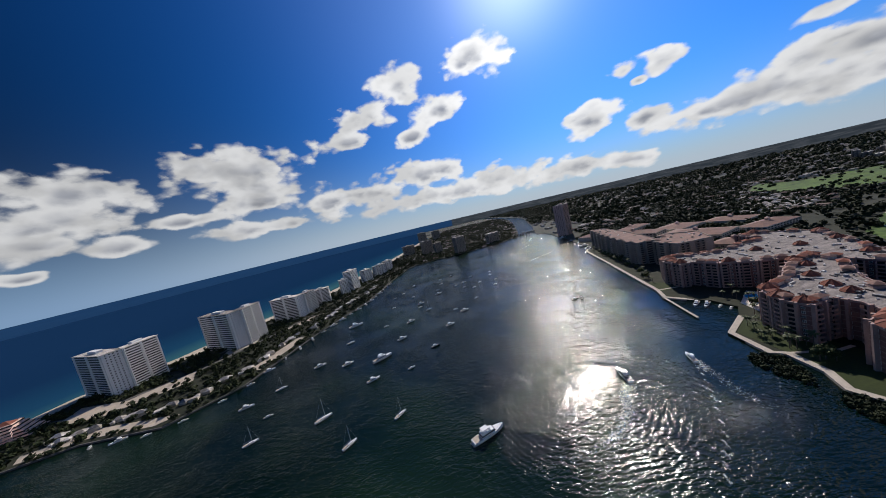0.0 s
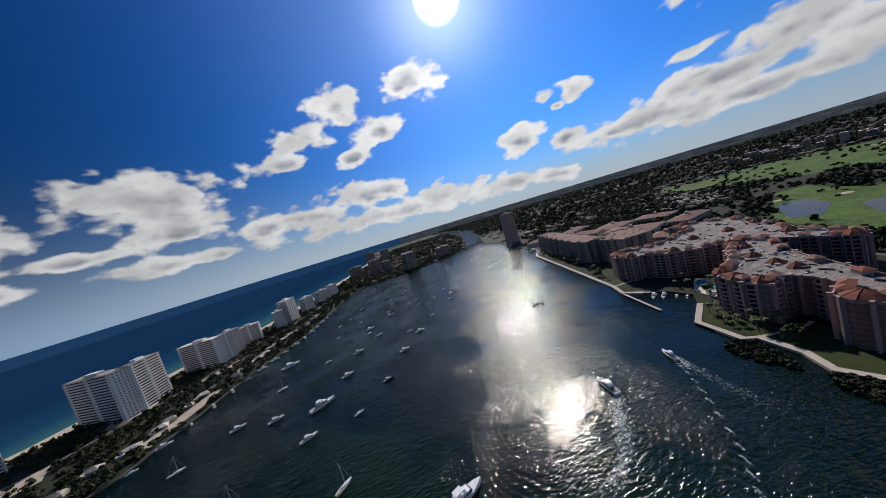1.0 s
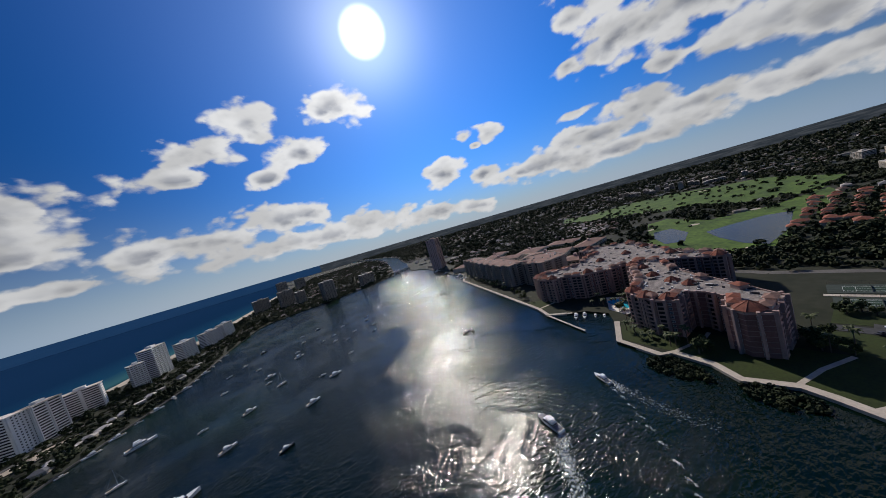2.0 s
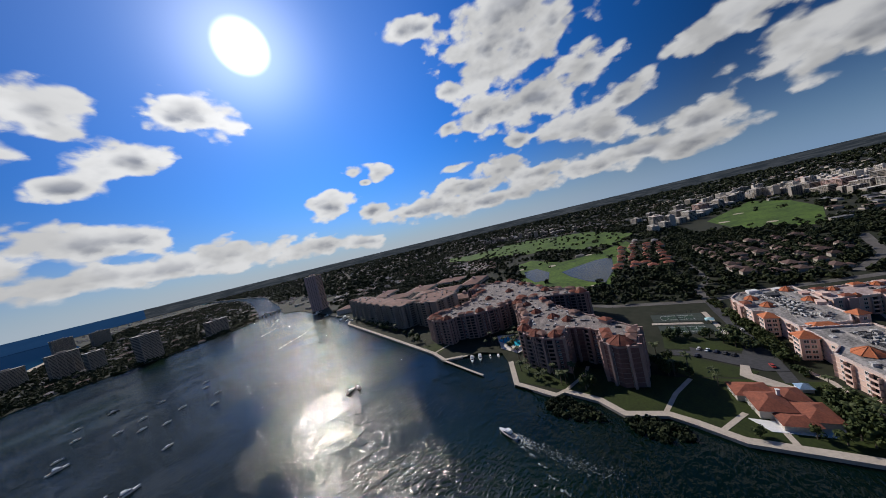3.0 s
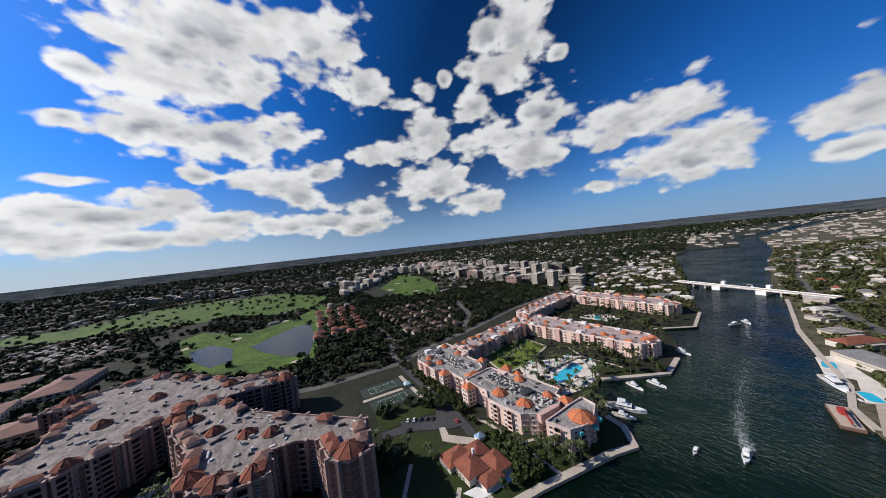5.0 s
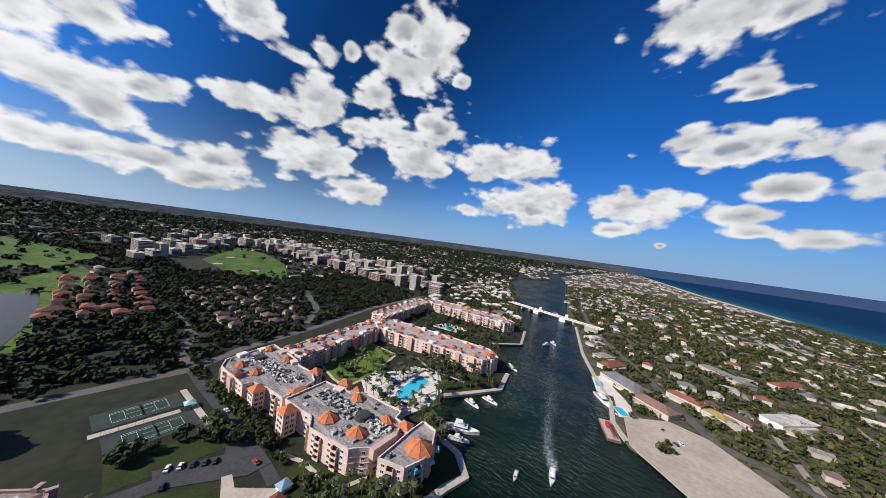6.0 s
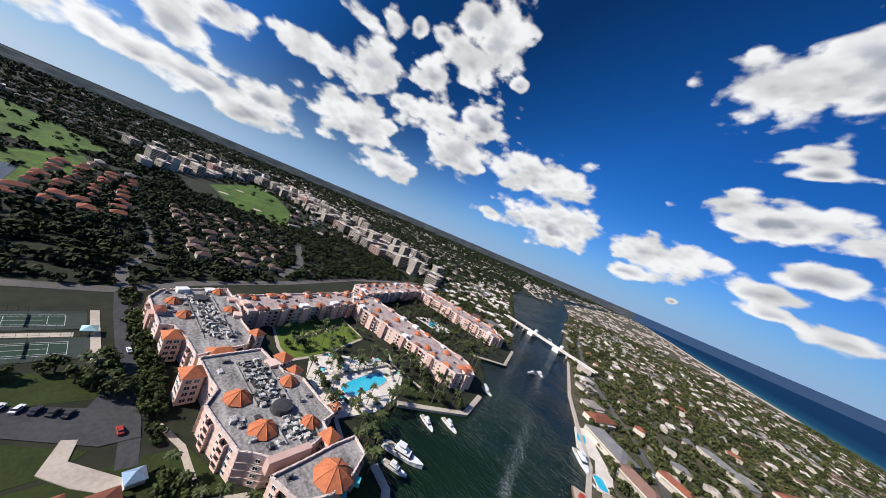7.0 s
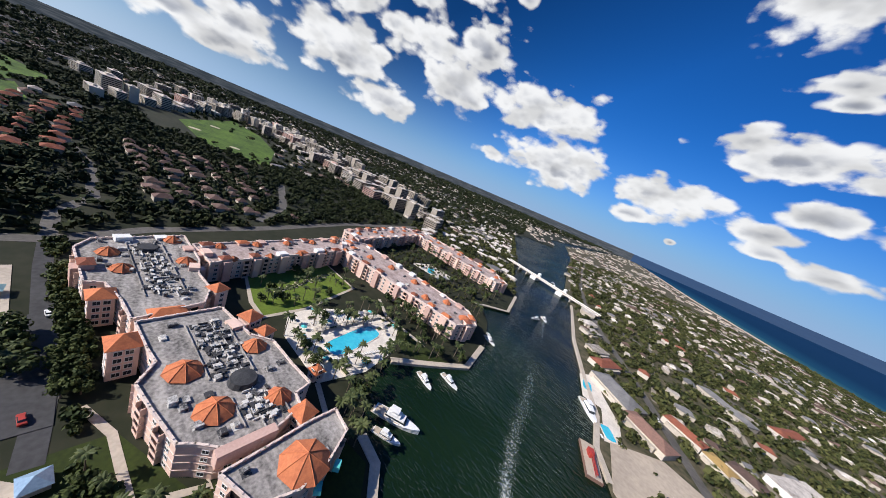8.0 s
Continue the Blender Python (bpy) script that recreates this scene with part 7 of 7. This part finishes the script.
def long_house(label, x, y, sx, sy, h, roof_mat, wall_mat, turn, flat=False):
    t = thing("house", label, "house", "waterside houses", at=Matrix.Translation((x, y, 1.3)) @ Matrix.Rotation(turn, 4, "Z"))
    part("wall", Geo().box(0, 0, 0, sx, sy, h), wall_mat, t)
    part("roof", Geo().box(0, 0, h, sx + 1, sy + 1, 0.5) if flat else Geo().hip(0, 0, h, sx, sy, sy * 0.2), roof_mat, t)
    part("porch", Geo().box(0, -sy / 2 - 1.5, 0, sx * 0.7, 3, h * 0.75), HOUSE_WALL, t)
    for k in range(int(sx / 5)):
        ob = part("window", SMALL_WINDOW, None, t)
        ob.matrix_basis = Matrix.Translation((-sx / 2 + 2.5 + 5 * k, sy / 2, 0.6))
    remember(x, y), remember(x + 8, y + 5), remember(x - 8, y - 5)


OCHRE = paint("ochre_roof", (0.40, 0.27, 0.10), (0.3, 0.2, 0.08), 4, 0.8, 0.9)
for row in (("long waterside hall with a weathered grey roof", -157, 252, 42, 22, 5, GREY_ROOF, HOUSE_WALL, -0.6), ("waterside house with a brown red tile roof", -130, 223, 34, 17, 5, RESORT_ROOF, HOUSE_WALL, -0.5), ("waterside house with an orange tile roof", -176, 296, 34, 15, 5, RED_ROOF, CREAM, 1.15),
            ("pale flat house by the channel", -190, 322, 22, 16, 4, PALE_ROOF, HOUSE_WALL, 1.15, True), ("long house with a dark grey roof", -70, 408, 56, 15, 5, GREY_ROOF, HOUSE_WALL, -0.75), ("house with an orange tile roof by the road", -108, 268, 28, 13, 5, RED_ROOF, CREAM, -0.4),
            ("ochre house beside the bare lot", -86, 256, 18, 13, 4, OCHRE, CREAM, -0.6), ("house with a brown roof beside the bare lot", -70, 268, 20, 14, 4, BROWN_ROOF, CREAM, -0.5), ("large white flat-roofed villa", -36, 306, 46, 16, 5, PALE_ROOF, WHITE, 0.9, True), ("long low house with an orange roof", -12, 452, 52, 13, 4, RED_ROOF, CREAM, 1.0),
            ("pale bridge office by the ramp", -236, 452, 20, 16, 6, PALE_ROOF, HOUSE_WALL, 0.3, True), ("pale flat house by the channel", -210, 372, 26, 15, 4, PALE_ROOF, HOUSE_WALL, 1.1, True), ("house with a grey roof near the bank", -222, 405, 24, 14, 4, PALE_ROOF, CREAM, 1.1)):
    long_house(*row)
pool(-176, 232, 8, 16, 0.3), pool(-150, 189, 8, 14, 0.6)
ground_part("pool_deck", Geo().prism(ccw([(-186, 244), (-174, 212), (-160, 214), (-150, 178), (-140, 186), (-146, 210), (-164, 236), (-176, 262)]), 1.0, 1.5), DECK, "pale stone terrace along the channel", "terrace")
# low houses along the lake side of the narrow island
for i in range(34):
    q = i / 33
    x, y = float(np.interp(q, [0, 0.3, 0.55, 1], [425, 292, 222, 118])), float(np.interp(q, [0, 0.3, 0.55, 1], [-345, -352, -520, -800]))
    put_house(rh.choice((0, 1, 1, 2, 4)), x + rh.uniform(4, 26), y + rh.uniform(-12, 4), 0.3 + rh.uniform(-.4, .4), "lakeside houses")

NEAR_WOODS = [(-400, -140), (-392, -60), (-430, -10), (-470, 100), (-560, 330), (-760, 340), (-820, 160), (-860, 20), (-800, -60), (-720, -100), (-500, -120), (-470, -200), (-480, -330), (-430, -330)]
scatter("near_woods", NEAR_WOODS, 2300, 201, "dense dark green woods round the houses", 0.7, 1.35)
scatter("island_trees", [(-130, 150), (-250, 440), (-400, 850), (-480, 1150), (-330, 1500), (170, 1420), (330, 1080), (450, 590), (545, 50), (250, 110), (0, 150)], 17000, 202, "green garden trees between the island houses", 0.35, 1.25, crowns=low_crowns, mat=GARDEN, gap=4.2)
scatter("dune_scrub", [(170, 1420), (320, 1080), (440, 590), (535, 50), (560, 60), (470, 600), (352, 1100), (190, 1440)], 1500, 203, "dark green scrub behind the beach", 0.5, 0.9, roads=False, mat=GARDEN)
MANGROVES = ([(-214, -172), (-222, -160), (-216, -142), (-206, -134), (-201, -146), (-203, -162)], [(-208, -124), (-214, -112), (-208, -98), (-202, -95), (-196, -108), (-199, -120)])
for k, poly in enumerate(MANGROVES):
    q, out = random.Random(k), []
    while len(out) < 90:
        x, y = q.uniform(-223, -195), q.uniform(-173, -94)
        if inside((x, y), poly):
            out.append((q.randrange(4), x, y, -0.9, q.uniform(0, 6.28), q.uniform(0.35, 0.6), q.uniform(0.35, 0.55)))
    tagged(joined("mangrove_clump", far_crowns, out, WOODS), "low dark green mangrove clump growing in the water", "bush")
scatter("cape_trees", SOUTH_CAPE[:14] + [(-430, -1250), (-100, -1300), (150, -1300), (250, -940), (365, -750), (455, -575), (545, -495), (585, -340)], 3800, 204, "dark green trees on the narrow island", 0.6, 1.2)
scatter("cape_woods", [(-403, -1116), (-300, -1088), (-161, -1054), (22, -1050), (140, -1300), (60, -1700), (-120, -2500), (-380, -3300), (-960, -3300), (-880, -2700), (-755, -2187), (-555, -1536), (-480, -1322), (-430, -1200)], 6400, 211, "dark trees between the houses at the end of the lake", 0.8, 1.6, crowns=low_crowns)
scatter("channel_trees", [(-305, 335), (-352, 405), (-440, 580), (-640, 930), (-760, 900), (-620, 480), (-560, 330), (-500, 310)], 1900, 212, "garden trees along the channel", 0.5, 1.15, crowns=low_crowns, mat=GARDEN)
scatter("court_shrubs", [(-410, 150), (-330, 166), (-250, 165), (-296, 228), (-318, 285), (-455, 262)], 420, 213, "garden shrubs in the north court", 0.25, 0.55, mat=GARDEN)
scatter("drive_trees", [(-205, -22), (-262, -34), (-300, -37), (-402, -52), (-402, -60), (-300, -43), (-262, -40), (-215, -30)], 70, 214, "clipped trees along the drive", 0.4, 0.7, roads=False, mat=LEAF)
scatter("golf_trees", [(-1650, -850), (-480, -440), (-470, -100), (-820, 0), (-1300, -60), (-1600, -100)], 2600, 205, "dark trees in lines round the golf course", 0.9, 1.6, 90, crowns=low_crowns)
scatter("town_trees", [(-2200, -1500), (-620, -760), (-560, -420), (-1650, -850), (-1650, -100), (-1300, 0), (-820, 200), (-560, 440), (-700, 1100), (-1100, 2000), (-2400, 1500)], 9500, 206, "dark green tree cover over the town", 1.0, 2.0, crowns=low_crowns)
FAR_RING = arc(195.5, 348, 24, 4650) + [(-1100, 2000), (-2400, 1500), (-2200, -1500), (-620, -900), (-720, -1500), (-900, -2150), (-1100, -3300)]
scatter("far_trees", FAR_RING, 7500, 207, "dark wooded plain that runs to the horizon", 2.0, 4.2, roads=False, crowns=low_crowns)
scatter("far_trees", [(-780, -1900), (-680, -1600), (-650, -1480), (-1000, -1500), (-1600, -4200), (-1180, -4200), (-1080, -3300), (-980, -2600), (-880, -2150)], 1700, 209, "dark wooded land beyond the inlet", 2.0, 4.0, roads=False, crowns=low_crowns)
scatter("town_trees", [(-640, -540), (-960, -560), (-1040, -790), (-1260, -950), (-2100, -1480), (-900, -1500), (-640, -1000), (-520, -900), (-500, -720)], 3200, 215, "dark green tree cover south of the golf course", 0.9, 1.8, crowns=low_crowns)
scatter("resort_trees", [(-440, -330), (-372, -420), (-440, -620), (-440, -760), (-620, -900), (-760, -500), (-560, -420)], 1500, 208, "dark trees between the resort wings", 0.7, 1.2)

# the plan above is drawn in survey units; one unit is 0.82 m
for ob in list(scene.objects):
    if ob.parent is None and ob.type in ("MESH", "EMPTY"):
        ob.matrix_basis = Matrix.Scale(0.82, 4) @ ob.matrix_basis
